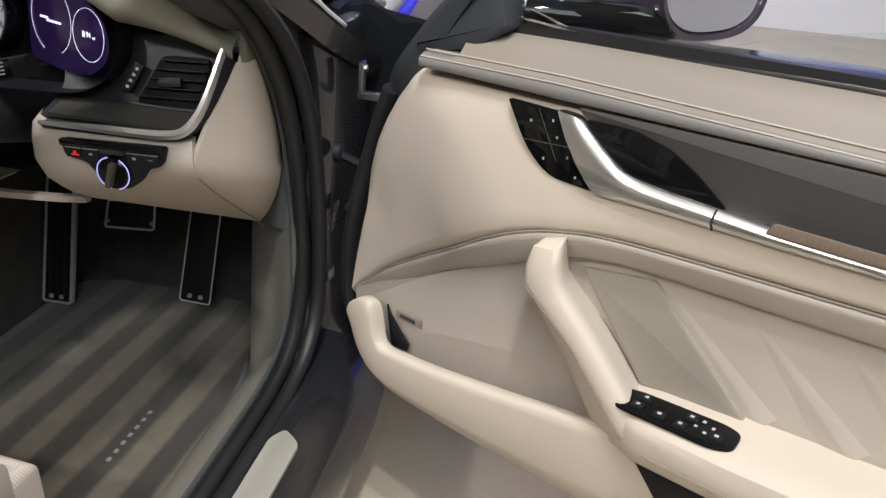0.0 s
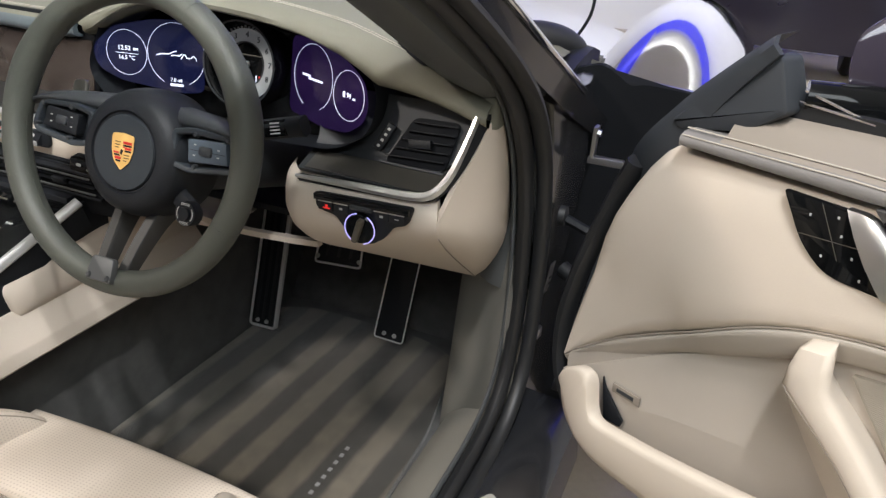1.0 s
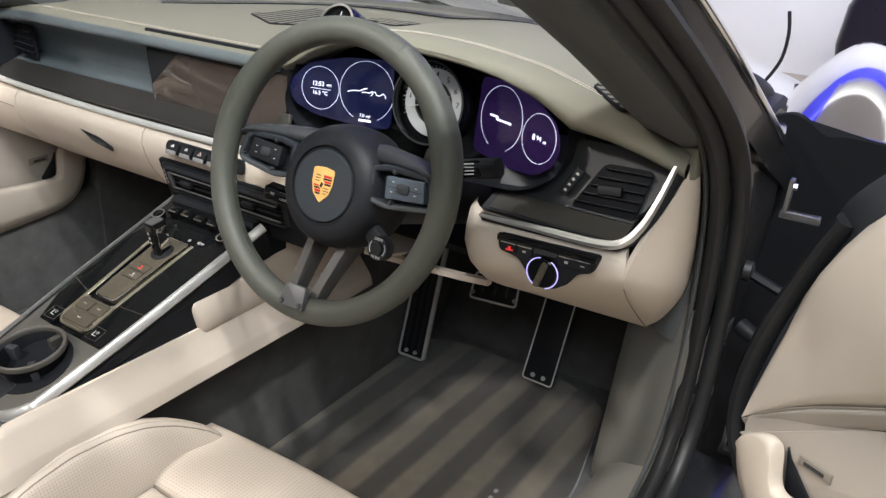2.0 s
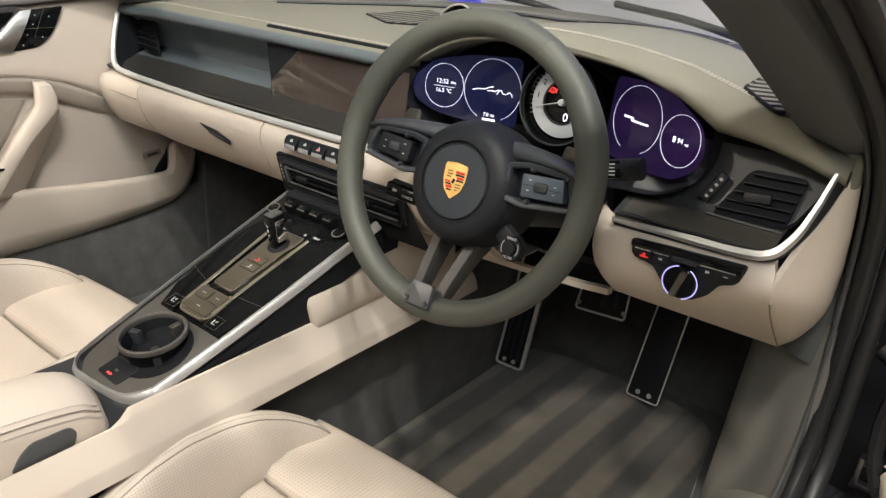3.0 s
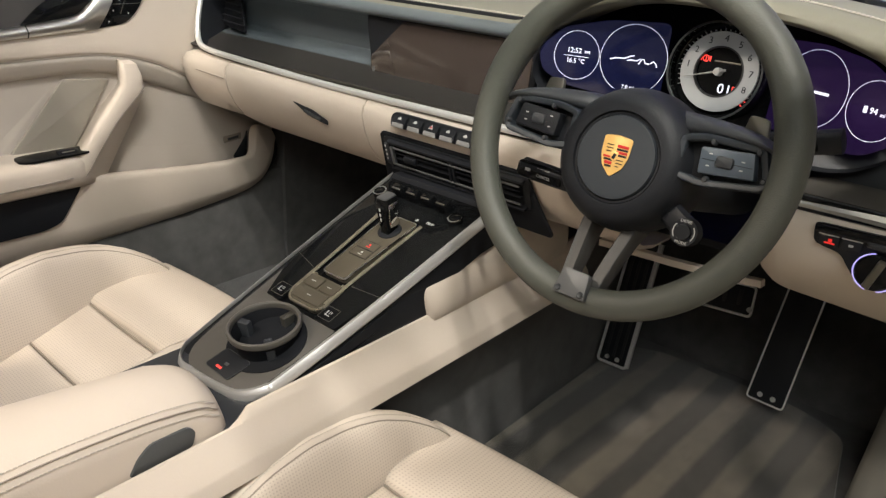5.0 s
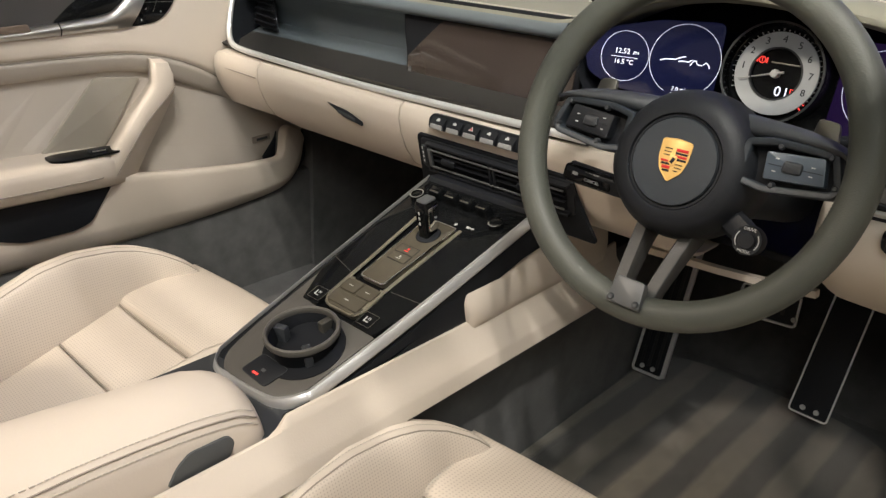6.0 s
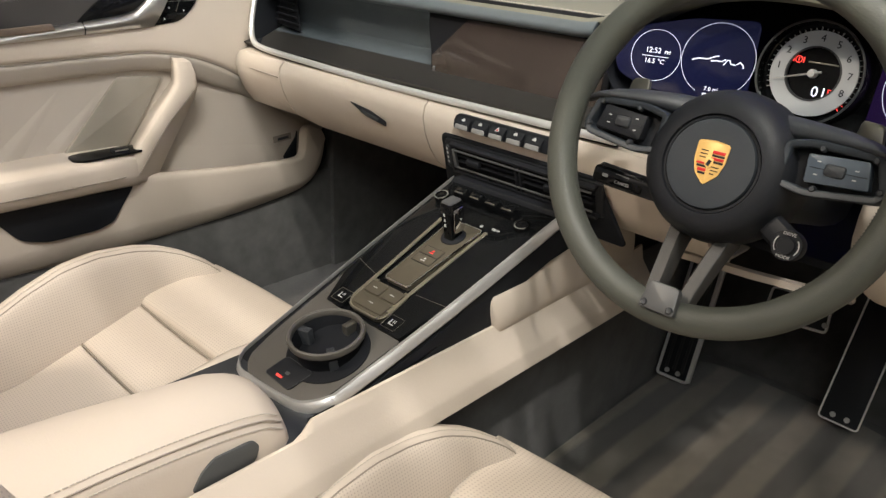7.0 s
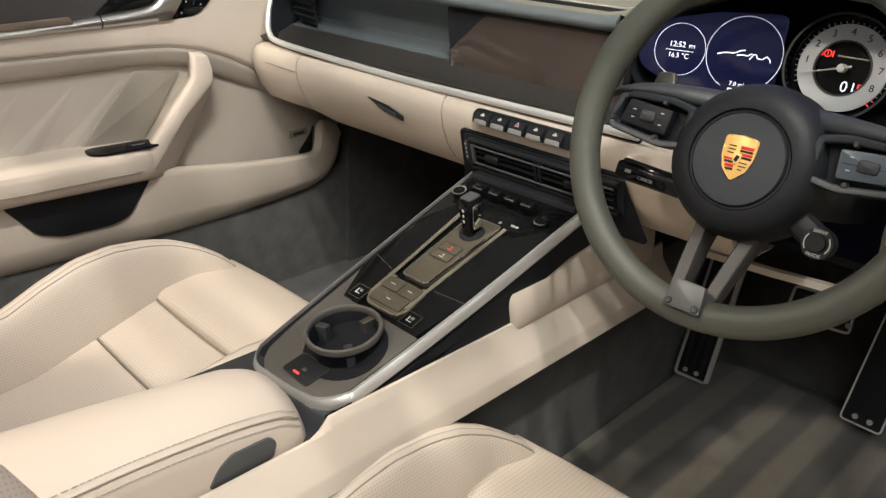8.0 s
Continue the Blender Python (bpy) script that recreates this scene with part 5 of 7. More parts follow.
    part("dial_arm", sweep([WHEEL @ V(p) for p in ((0.052, -0.034, -0.040), (0.072, -0.046, -0.034), (0.092, -0.056, -0.030))], disc(0.014, 0.008, 8), axis), BLACK, w)
    dial = part("mode_dial", lathe([(0, 0.012), (0.0105, 0.012), (0.0112, 0.010), (0.0112, 0.007), (0.0190, 0.0075), (0.0200, 0.004), (0.0200, -0.012)], 32, dm), BLACK, w, "round drive mode dial")
    letters("DRIVE", 0.0062, dm @ T((0, 0.0150, 0.0078)), MARK, dial, name="dial_word")
    letters("MODE", 0.0062, dm @ T((0, -0.0150, 0.0078)), MARK, dial, name="dial_word")
    for a0 in (-38, 142):
        arc = [dm @ V((0.0152 * math.cos(radians(a0 + 76 * i / 12)), 0.0152 * math.sin(radians(a0 + 76 * i / 12)), 0.0078)) for i in range(13)]
        part("dial_arc", sweep(arc, disc(0.0006, 0.0004, 5), axis), MARK, dial)


steering_wheel()


def column():
    c = thing("steering_column", (0.365, 0.1, 0.70), "black steering column cover with two stalks", "steering column")
    ax = [(0.365, 0.055, 0.785), (0.365, 0.12, 0.765), (0.365, 0.22, 0.735), (0.365, 0.34, 0.70)]
    part("column_cover", sweep(curve_through(ax, 10), lambda f: disc(0.052 + 0.012 * f, 0.046, 16, 3), (0, 0.3, 1)), CHARCOAL, c)
    for pts, name in (([(0.32, 0.090, 0.724), (0.262, 0.086, 0.727), (0.194, 0.084, 0.731)], "left_stalk"), ([(0.43, 0.100, 0.812), (0.50, 0.104, 0.828), (0.560, 0.106, 0.843)], "right_stalk")):
        s = part(name, sweep(curve_through(pts, 8), lambda f: disc(0.010 + 0.001 * f, 0.0115 + 0.001 * f, 14, 3.5), (0, -0.2, 1)), BLACK, c, "black control stalk")
        a, b = V(pts[1]), V(pts[2])
        mm = basis(a.lerp(b, 0.55) + V((0, -0.0095, 0.002)), b - a if b.x > a.x else a - b, (0, 0.25, 1))
        if name == "left_stalk":
            part("stalk_face", block(-0.034, 0.034, -0.0105, 0.0105, -0.004, 0.002, 0.002, mm, 0.006), GLOSS, s)
            letters("RESUME", 0.0055, mm @ Matrix.Translation((0.006, 0.004, 0.0022)), MARK, s, name="stalk_word")
            letters("CANCEL", 0.0055, mm @ Matrix.Translation((0.008, -0.004, 0.0022)), MARK, s, name="stalk_word")
            part("stalk_mark", block(-0.021, -0.013, -0.002, 0.004, 0.002, 0.0026, 0.0003, mm), MARK, s)
        else:
            part("stalk_face", block(-0.026, 0.006, -0.0105, 0.0105, -0.004, 0.002, 0.002, mm, 0.003), GLOSS, s)
            for k in range(4):
                part("stalk_mark", block(-0.016, -0.002, -0.0070 + 0.0042 * k, -0.0054 + 0.0042 * k, 0.002, 0.0026, 0.0003, mm), MARK, s)


column()

# ---- centre console ----
CON = basis((0, 0.095, 0.616), (1, 0, 0), (0, 0.939, 0.343))


def console():
    c = thing("centre_console", (0, -0.1, 0.45), "glossy black centre console edged in silver", "console")
    T = Matrix.Translation
    outer = rounded([(-0.106, 0.050), (-0.100, -0.18), (-0.088, -0.365), (-0.066, -0.412), (0.050, -0.405), (0.082, -0.365), (0.100, -0.18), (0.117, 0.050)], [0.0, 0.1, 0.04, 0.02, 0.02, 0.04, 0.1, 0.0], 6)
    outer = list(reversed(outer))
    part("console_body", plate(outer, 0.034, 0.004, CON @ T((0, 0, -0.040))), GLOSS, c, "glossy black console body")
    # silver rail along both sides and round the rear
    line = [(0.114, 0.048), (0.100, -0.18), (0.084, -0.350), (0.078, -0.378), (0.056, -0.402), (0.025, -0.410), (-0.030, -0.414), (-0.062, -0.412), (-0.083, -0.396), (-0.089, -0.360), (-0.097, -0.18), (-0.103, 0.048)]
    def prof(f):
        """The rail is broad along the driver's side and the rear, and thin along the passenger's side."""
        k = 0.86 if f < 0.56 else max(0.16, 1 - (f - 0.56) * 6)
        flat = 1.0 if f < 0.56 else max(0.45, 1 - (f - 0.56) * 6)
        return [(-a * k, b * flat) for a, b in ((-0.004, -0.008), (0.0095, -0.008), (0.0115, -0.0055), (0.0105, -0.0025), (0.0045, 0.0030), (0.0020, 0.0048), (-0.0025, 0.0048), (-0.004, 0.003))]
    part("edge_rail", sweep([CON @ V((p.x, p.y, 0.002)) for p in curve_through([(x, y, 0) for x, y in line], 96)], prof, CON.to_3x3() @ V((0, 0, 1))), RAIL, c, "satin silver edge rail", 30)
    part("rail_skirt", sweep([CON @ V((p.x, p.y, -0.027)) for p in curve_through([(x * 1.0, y, 0) for x, y in line], 72)], [(0.006, -0.022), (-0.005, -0.022), (-0.006, 0.020), (0.006, 0.020)], CON.to_3x3() @ V((0, 0, 1))), BLACK, c)
    # gloss panels
    part("gloss_panel", plate(rounded([(-0.096, 0.046), (-0.092, -0.200), (-0.066, -0.262), (-0.036, -0.262), (-0.046, 0.046)], 0.003), 0.008, 0.0015, CON @ T((0, 0, -0.007))), GLOSS, c, "piano black side panel")
    part("gloss_panel", plate(rounded([(0.040, 0.046), (0.036, -0.262), (0.078, -0.262), (0.094, -0.180), (0.106, 0.046)], 0.003), 0.008, 0.0015, CON @ T((0, 0, -0.007))), GLOSS, c, "piano black side panel")
    part("head_panel", plate(rounded([(-0.045, 0.046), (-0.047, -0.045), (0.040, -0.045), (0.039, 0.046)], 0.003), 0.006, 0.001, CON @ T((0, 0, -0.007))), GLOSS, c)
    # shifter channel and plate
    part("shift_channel", plate(rounded([(-0.048, -0.045), (-0.036, -0.245), (0.034, -0.245), (0.042, -0.045)], 0.010), 0.004, 0.001, CON @ T((0, 0, -0.007))), GLOSS, c)
    sp = part("shift_plate", plate(rounded([(-0.024, -0.042), (-0.022, -0.188), (0.023, -0.188), (0.035, -0.042)], 0.006), 0.012, 0.002, CON @ T((0.0, 0, -0.006))), SMOKED, c, "bronze-grey shift plate")
    part("plate_edge", sweep([CON @ V((p.x, p.y, 0.0045)) for p in rounded([(-0.024, -0.042), (-0.022, -0.188), (0.023, -0.188), (0.035, -0.042)], 0.006)], disc(0.0014, n=6), CON.to_3x3() @ V((0, 0, 1)), wrap=True), CHROME, sp)
    for k, (y, mk) in enumerate(((-0.116, REDLAMP), (-0.1335, MARK))):
        part("plate_button", block(-0.014, 0.020, y - 0.008, y + 0.008, 0.005, 0.0072, 0.0010, CON, 0.002), SMOKED, sp)
        part("button_gap", sweep([CON @ V((p.x, p.y, 0.0062)) for p in rounded([(-0.0145, y - 0.0085), (0.0205, y - 0.0085), (0.0205, y + 0.0085), (-0.0145, y + 0.0085)], 0.002)], disc(0.0005, n=5), CON.to_3x3() @ V((0, 0, 1)), wrap=True), BLACK, sp)
        part("button_mark", join(block(0.000, 0.008, y - 0.0040, y - 0.0026, 0.0070, 0.0076, 0.0002, CON), block(0.003, 0.0062, y - 0.0005, y + 0.0030, 0.0070, 0.0076, 0.0002, CON)), mk, sp)
    for x in (-0.0455, 0.0385):
        part("channel_trim", sweep([CON @ V(p) for p in ((x + 0.0 * 1, -0.040, 0.001), (x * 0.86, -0.16, 0.001), (x * 0.80, -0.235, 0.001))], disc(0.0034, 0.0018, 8), (0, 0, 1)), BRONZE, c)
    part("button_pad", plate(rounded([(-0.034, -0.196), (-0.036, -0.238), (-0.026, -0.252), (0.028, -0.252), (0.036, -0.238), (0.034, -0.196)], 0.008), 0.008, 0.002, CON @ T((0, 0, -0.006))), SMOKED, c, "bronze-grey button pad")
    for x0, x1, y0, y1 in ((-0.032, -0.002, -0.221, -0.200), (0.001, 0.031, -0.221, -0.200), (-0.030, 0.029, -0.246, -0.224)):
        b = part("roof_button", block(x0, x1, y0, y1, 0.001, 0.0045, 0.0012, CON, 0.003), SMOKED, c)
        part("button_mark", block((x0 + x1) / 2 - 0.004, (x0 + x1) / 2 + 0.004, (y0 + y1) / 2 - 0.0008, (y0 + y1) / 2 + 0.0006, 0.0044, 0.0050, 0.0002, CON), MARK, b)
    part("pad_edge", sweep([CON @ V((p.x, p.y, 0.0015)) for p in rounded([(-0.0345, -0.196), (-0.0365, -0.238), (-0.026, -0.2525), (0.028, -0.2525), (0.0365, -0.238), (0.0345, -0.196)], 0.008)], disc(0.0019, n=6), CON.to_3x3() @ V((0, 0, 1))), BRONZE, c, "pale bronze edge of the button pad")
    for x0, y0, x1, y1 in ((-0.0905, -0.176, -0.0445, -0.188), (0.0400, -0.190, 0.0925, -0.186)):
        part("panel_joint", sweep([CON @ V((x0, y0, 0.0011)), CON @ V((x1, y1, 0.0011))], disc(0.0005, n=5), CON.to_3x3() @ V((0, 0, 1))), GUNMETAL, c)
    # seat heater switches
    for x, y in ((-0.050, -0.245), (0.052, -0.2455)):
        b = part("seat_switch", block(x - 0.0125, x + 0.0125, y - 0.0115, y + 0.0115, -0.006, 0.0024, 0.001, CON, 0.002), GLOSS, c)
        part("switch_outline", sweep([CON @ V((p.x, p.y, 0.0024)) for p in rounded([(x - 0.0122, y - 0.0112), (x + 0.0122, y - 0.0112), (x + 0.0122, y + 0.0112), (x - 0.0122, y + 0.0112)], 0.002)], disc(0.0004, n=5), CON.to_3x3() @ V((0, 0, 1)), wrap=True), GUNMETAL, b)
        for x0, x1, y0, y1 in ((-0.005, 0.004, -0.0045, -0.003), (-0.005, -0.0032, -0.003, 0.0045), (0.000, 0.0010, 0.000, 0.0045), (0.0028, 0.0038, 0.000, 0.0045)):
            part("button_mark", block(x + x0, x + x1, y + y0, y + y1, 0.0022, 0.0028, 0.0002, CON), MARK, b)
    # selector lever
    base = CON @ V((0.006, -0.074, 0.006))
    lm = basis(base, (1, 0, 0), (0, 0.985, 0.17))
    rows = []
    for z, w, d0, d1 in ((0.0, 0.0095, -0.012, 0.013), (0.006, 0.0088, -0.0115, 0.0125), (0.020, 0.0098, -0.0125, 0.0135), (0.040, 0.0115, -0.0135, 0.0150), (0.052, 0.0118, -0.0130, 0.0150), (0.057, 0.0105, -0.0115, 0.0135)):
        rows.append([lm @ V((p.x, p.y, z)) for p in rounded([(-w, d0), (w, d0), (w, d1), (-w, d1)], 0.005)])
    lv = part("selector", loft(rows, closed=True, caps=True), GLOSS, c, "stubby black gear selector", 50)
    part("selector_cap", plate(rounded([(-0.0098, -0.0110), (0.0098, -0.0110), (0.0098, 0.0130), (-0.0098, 0.0130)], 0.004), 0.004, 0.002, lm @ T((0, 0, 0.0555))), CLIP, lv, "grey selector cap")
    part("selector_flank", block(-0.010, 0.010, 0.012, 0.050, 0, 0.0016, 0.0006, lm @ basis((0.0112, 0.001, 0), (0, 1, 0), (0.03, 0, 1)), 0.004), CHROME, lv, "chrome side plate")
    for k in range(3):
        part("selector_mark", block(-0.0016, 0.0016, 0.0225 + 0.0085 * k, 0.0270 + 0.0085 * k, 0, 0.0006, 0.0002, lm @ basis((0, -0.0137, 0), (1, 0, 0), (0, -0.03, 1))), MARK, lv)
    part("selector_boot", lathe([(0.020, 0.0), (0.018, 0.003), (0.012, 0.0045), (0.0, 0.0045)], 24, CON @ T((0.006, -0.074, 0.0045))), BLACK, c)
    # knobs and toggles
    for x in (-0.0800, 0.0790):
        k = part("round_knob", lathe([(0, 0.0085), (0.0085, 0.0085), (0.0105, 0.007), (0.0112, 0.0), (0.0145, 0.0)], 24, CON @ T((x, -0.006, 0))), GLOSS, c, "small round knob")
        part("knob_ring", ring(0.0105, 0.0022, 0.0022, 28, CON @ T((x, -0.006, 0.0074))), CHROME, k)
    part("toggle_well", block(-0.062, 0.060, -0.006, 0.046, -0.004, 0.0010, 0.001, CON, 0.004), GLOSS, c)
    for k in range(4):
        x = -0.048 + 0.031 * k
        tg = part("toggle", block(x - 0.0115, x + 0.0115, -0.009, 0.008, -0.002, 0.023, 0.004, CON @ T((0, 0.012, -0.003)) @ Matrix.Rotation(radians(12), 4, "X"), 0.004), GLOSS, c, "black toggle key")
        part("toggle_edge", block(x - 0.0085, x + 0.0085, -0.0066, -0.0040, 0.0222, 0.0234, 0.0005, CON @ T((0, 0.012, -0.003)) @ Matrix.Rotation(radians(12), 4, "X")), GUNMETAL, tg)
    letters("TEMP", 0.0062, CON @ T((0.047, -0.029, 0.0014)), MARK, c, name="key_word")
    for a in (0, 60, 120):
        part("fan_mark", block(-0.0030, 0.0030, -0.0006, 0.0006, -0.0010, -0.0004, 0.0002, CON @ T((0.020, -0.029, 0)) @ Matrix.Rotation(radians(a), 4, "Z")), MARK, c)
    # rear tray, cup holder, parking brake key
    part("tray", plate(rounded([(-0.089, -0.204), (-0.084, -0.340), (-0.076, -0.392), (-0.050, -0.412), (0.040, -0.412), (0.070, -0.380), (0.082, -0.262), (-0.056, -0.262)], [0.002, 0.02, 0.02, 0.02, 0.02, 0.02, 0.004, 0.01]), 0.008, 0.002, CON @ T((0, 0, -0.0085))), TRAY, c, "charcoal console tray")
    mc = basis((0.0095, -0.2050, 0.495), (1, 0, 0), (0, 0.985, 0.17))
    part("cup_well", plate([(x, y) for x, y in disc(0.058, 0.054, 36)], 0.003, 0.001, CON @ T((0.012, -0.325, -0.002))), VENT, c, "black well below the cup ring")
    cup = part("cup_holder", moved(lathe([(0.0435, 0.034), (0.0450, 0.0375), (0.0470, 0.0385), (0.0492, 0.0375), (0.0502, 0.034), (0.0490, 0.0295), (0.0465, 0.0280), (0.0445, 0.029), (0.0435, 0.034)], 44), mc), TRAY, c, "charcoal cup holder ring")
    part("cup_wall", lathe([(0.0445, 0.030), (0.0470, 0.029), (0.0420, 0.018), (0.0390, -0.018), (0.0370, -0.018), (0.0400, 0.018), (0.0445, 0.030)], 44, mc), VENT, cup)
    part("cup_floor", lathe([(0, -0.010), (0.039, -0.010), (0.039, -0.018), (0, -0.018)], 30, mc), VENT, cup)
    for a in (85, 195, 330):
        part("cup_finger", block(0.026, 0.044, -0.0055, 0.0055, 0.004, 0.031, 0.002, mc @ Matrix.Rotation(radians(a), 4, "Z"), 0.002), CHARCOAL if a > 90 else GUNMETAL, cup)
    pk = part("parking_key", plate(rounded([(-0.031, -0.396), (0.021, -0.398), (0.027, -0.362), (-0.026, -0.362)], 0.006), 0.006, 0.0015, CON @ T((0, 0, -0.004))), BLACK, c, "black parking brake key")
    part("key_outline", sweep([CON @ V((p.x, p.y, 0.0012)) for p in rounded([(-0.031, -0.396), (0.021, -0.398), (0.027, -0.362), (-0.026, -0.362)], 0.006)], disc(0.0005, n=5), CON.to_3x3() @ V((0, 0, 1)), wrap=True), CHARCOAL, pk)
    part("brake_light", block(-0.0125, -0.0015, -0.3915, -0.3885, 0.0018, 0.0026, 0.0003, CON), REDGLOW, pk, "lit red brake lamp")
    part("brake_mark", block(-0.0045, 0.0025, -0.3835, -0.3790, 0.0018, 0.0026, 0.0003, CON), CLIP, pk)
    # black strip under the rail, cream side panels with knee pads
    for s in (-1, 1):
        rows = []
        for y in ((-0.30, -0.25, -0.20, -0.10, 0.0, 0.10, 0.20) if s > 0 else (-0.05, 0.0, 0.10, 0.20)):
            z = 0.616 + 0.365 * (y - 0.095)
            w = 0.086 + 0.022 * min(1, (y + 0.30) / 0.22)
            rows.append([V((w * s, y, z - 0.014)), V(((w + 0.002) * s, y, z - 0.030)), V((max(w, 0.098) * s, y, 0.486)), V((max(w, 0.100) * s, y, 0.465))])
        part("black_strip", slab(rows, 0.010, (-s, 0, 0)), BLACK, c, "satin black strip below the rail")
        rows = []
        for y in ([-0.95, -0.5, -0.335, -0.322, -0.310, -0.2, 0.0, 0.2, 0.30, 0.40] if s > 0 else [-0.05, 0.0, 0.2, 0.30, 0.40]):
            t = 0.5035 + (0.012 if y > 0.35 else 0) - (0.019 if y < -0.325 else 0.012 if y < -0.32 else 0)
            rows.append([V((0.1035 * s, y, t - 0.022)), V((0.1050 * s, y, t - 0.005)), V((0.1085 * s, y, t - 0.0005)), V((0.1125 * s, y, t - 0.001)), V((0.118 * s, y, 0.489)), V((0.131 * s, y, 0.4725)), V((0.1425 * s, y, 0.4585)), V((0.1450 * s, y, 0.4540)), V((0.1500 * s, y, 0.436)), V((0.138 * s, y, 0.425))])
        part("side_panel", loft(rows), LEATHER, c, "cream leather tunnel side", 50)
        def kp(a, b, s=s):
            top = 0.556 + 0.14 * min(a * 0.38, 0.20)
            bot = 0.486
            y = -0.016 + 0.38 * a + 0.020 * b * (1 - a) ** 2
            return (0.106 + 0.010 * (1 - (2 * b - 1) ** 2) + 0.010 * b) * s, y, top + (bot - top) * b
        part("knee_pad", pillow(kp, 8, 5, 0.016, 0.012, 0.38, 0.080, 0.012, (s, 0, 0.1)), LEATHER, c, "cream leather knee pad", 60)
    part("console_nose", block(-0.10, 0.103, 0.13, 0.34, 0.52, 0.640, 0.01), BLACK, c)
    # solid block whose charcoal tone stands for the shade in the gap
    part("rear_shelf", block(-0.100, 0.098, -0.42, -0.27, 0.42, 0.474, 0.006), CHARCOAL, c, "charcoal block filling the shaded gap behind the console")


console()


def armrest():
    a = thing("armrest", (0.0, -0.55, 0.45), "cream leather centre armrest with contrast piping", "armrest")
    rows = []
    # y, far edge x and z, crown z, seam x and z
    for y, xf, zf, zc, xs, zs in ((-0.322, -0.030, 0.478, 0.482, 0.066, 0.478), (-0.327, -0.040, 0.489, 0.500, 0.080, 0.491), (-0.338, -0.046, 0.497, 0.515, 0.087, 0.504), (-0.362, -0.050, 0.502, 0.528, 0.090, 0.518), (-0.42, -0.054, 0.504, 0.540, 0.090, 0.530), (-0.51, -0.064, 0.510, 0.548, 0.090, 0.538), (-0.60, -0.074, 0.514, 0.550, 0.090, 0.540), (-0.90, -0.085, 0.518, 0.552, 0.088, 0.542)):
        r = [V((xf, y, 0.45)), V((xf - 0.004, y, zf - 0.012))]
        for k in range(9):
            f = k / 8
            x = xf + (xs - xf) * f
            z = zf + (zs - zf) * f + (zc - (zf + zs) / 2) * math.sin(math.pi * f) ** 0.8
            r.append(V((x, y + 0.010 * math.sin(math.pi * f), z)))
        r += [V((xs + 0.006, y, zs - 0.008)), V((xs + 0.010, y, zs - 0.020)), V((xs + 0.010, y, 0.45))]
        rows.append(r)
    part("lid", loft(rows, caps=True), LEATHER, a, "cream leather lid", 60)
    seam = curve_through([(0.074, -0.3255, 0.488), (0.0905, -0.340, 0.5035), (0.0935, -0.363, 0.517), (0.0935, -0.42, 0.528), (0.0935, -0.51, 0.536), (0.0935, -0.60, 0.538), (0.091, -0.88, 0.540)], 90)
    part("piping", sweep(seam, disc(0.0010, n=6)), GROOVE, a)
    for dx, dz in ((-0.006, 0.0054), (0.0042, -0.007)):
        bits = [sweep([p.lerp(q, 0.1) + V((dx, 0, dz)), p.lerp(q, 0.75) + V((dx, 0, dz))], disc(0.0007, n=5)) for p, q in zip(seam, seam[1:])]
        part("stitching", join(*bits), THREAD, a)
    latch = [(-0.372, 0.496), (-0.380, 0.506), (-0.425, 0.508), (-0.440, 0.497), (-0.452, 0.478), (-0.378, 0.478)]
    part("latch", plate(rounded(latch, 0.006), 0.003, 0.001, basis((0.0995, 0, 0), (0, 1, 0), (0, 0, 1))), PILLAR, a, "dark grey lid latch")


armrest()

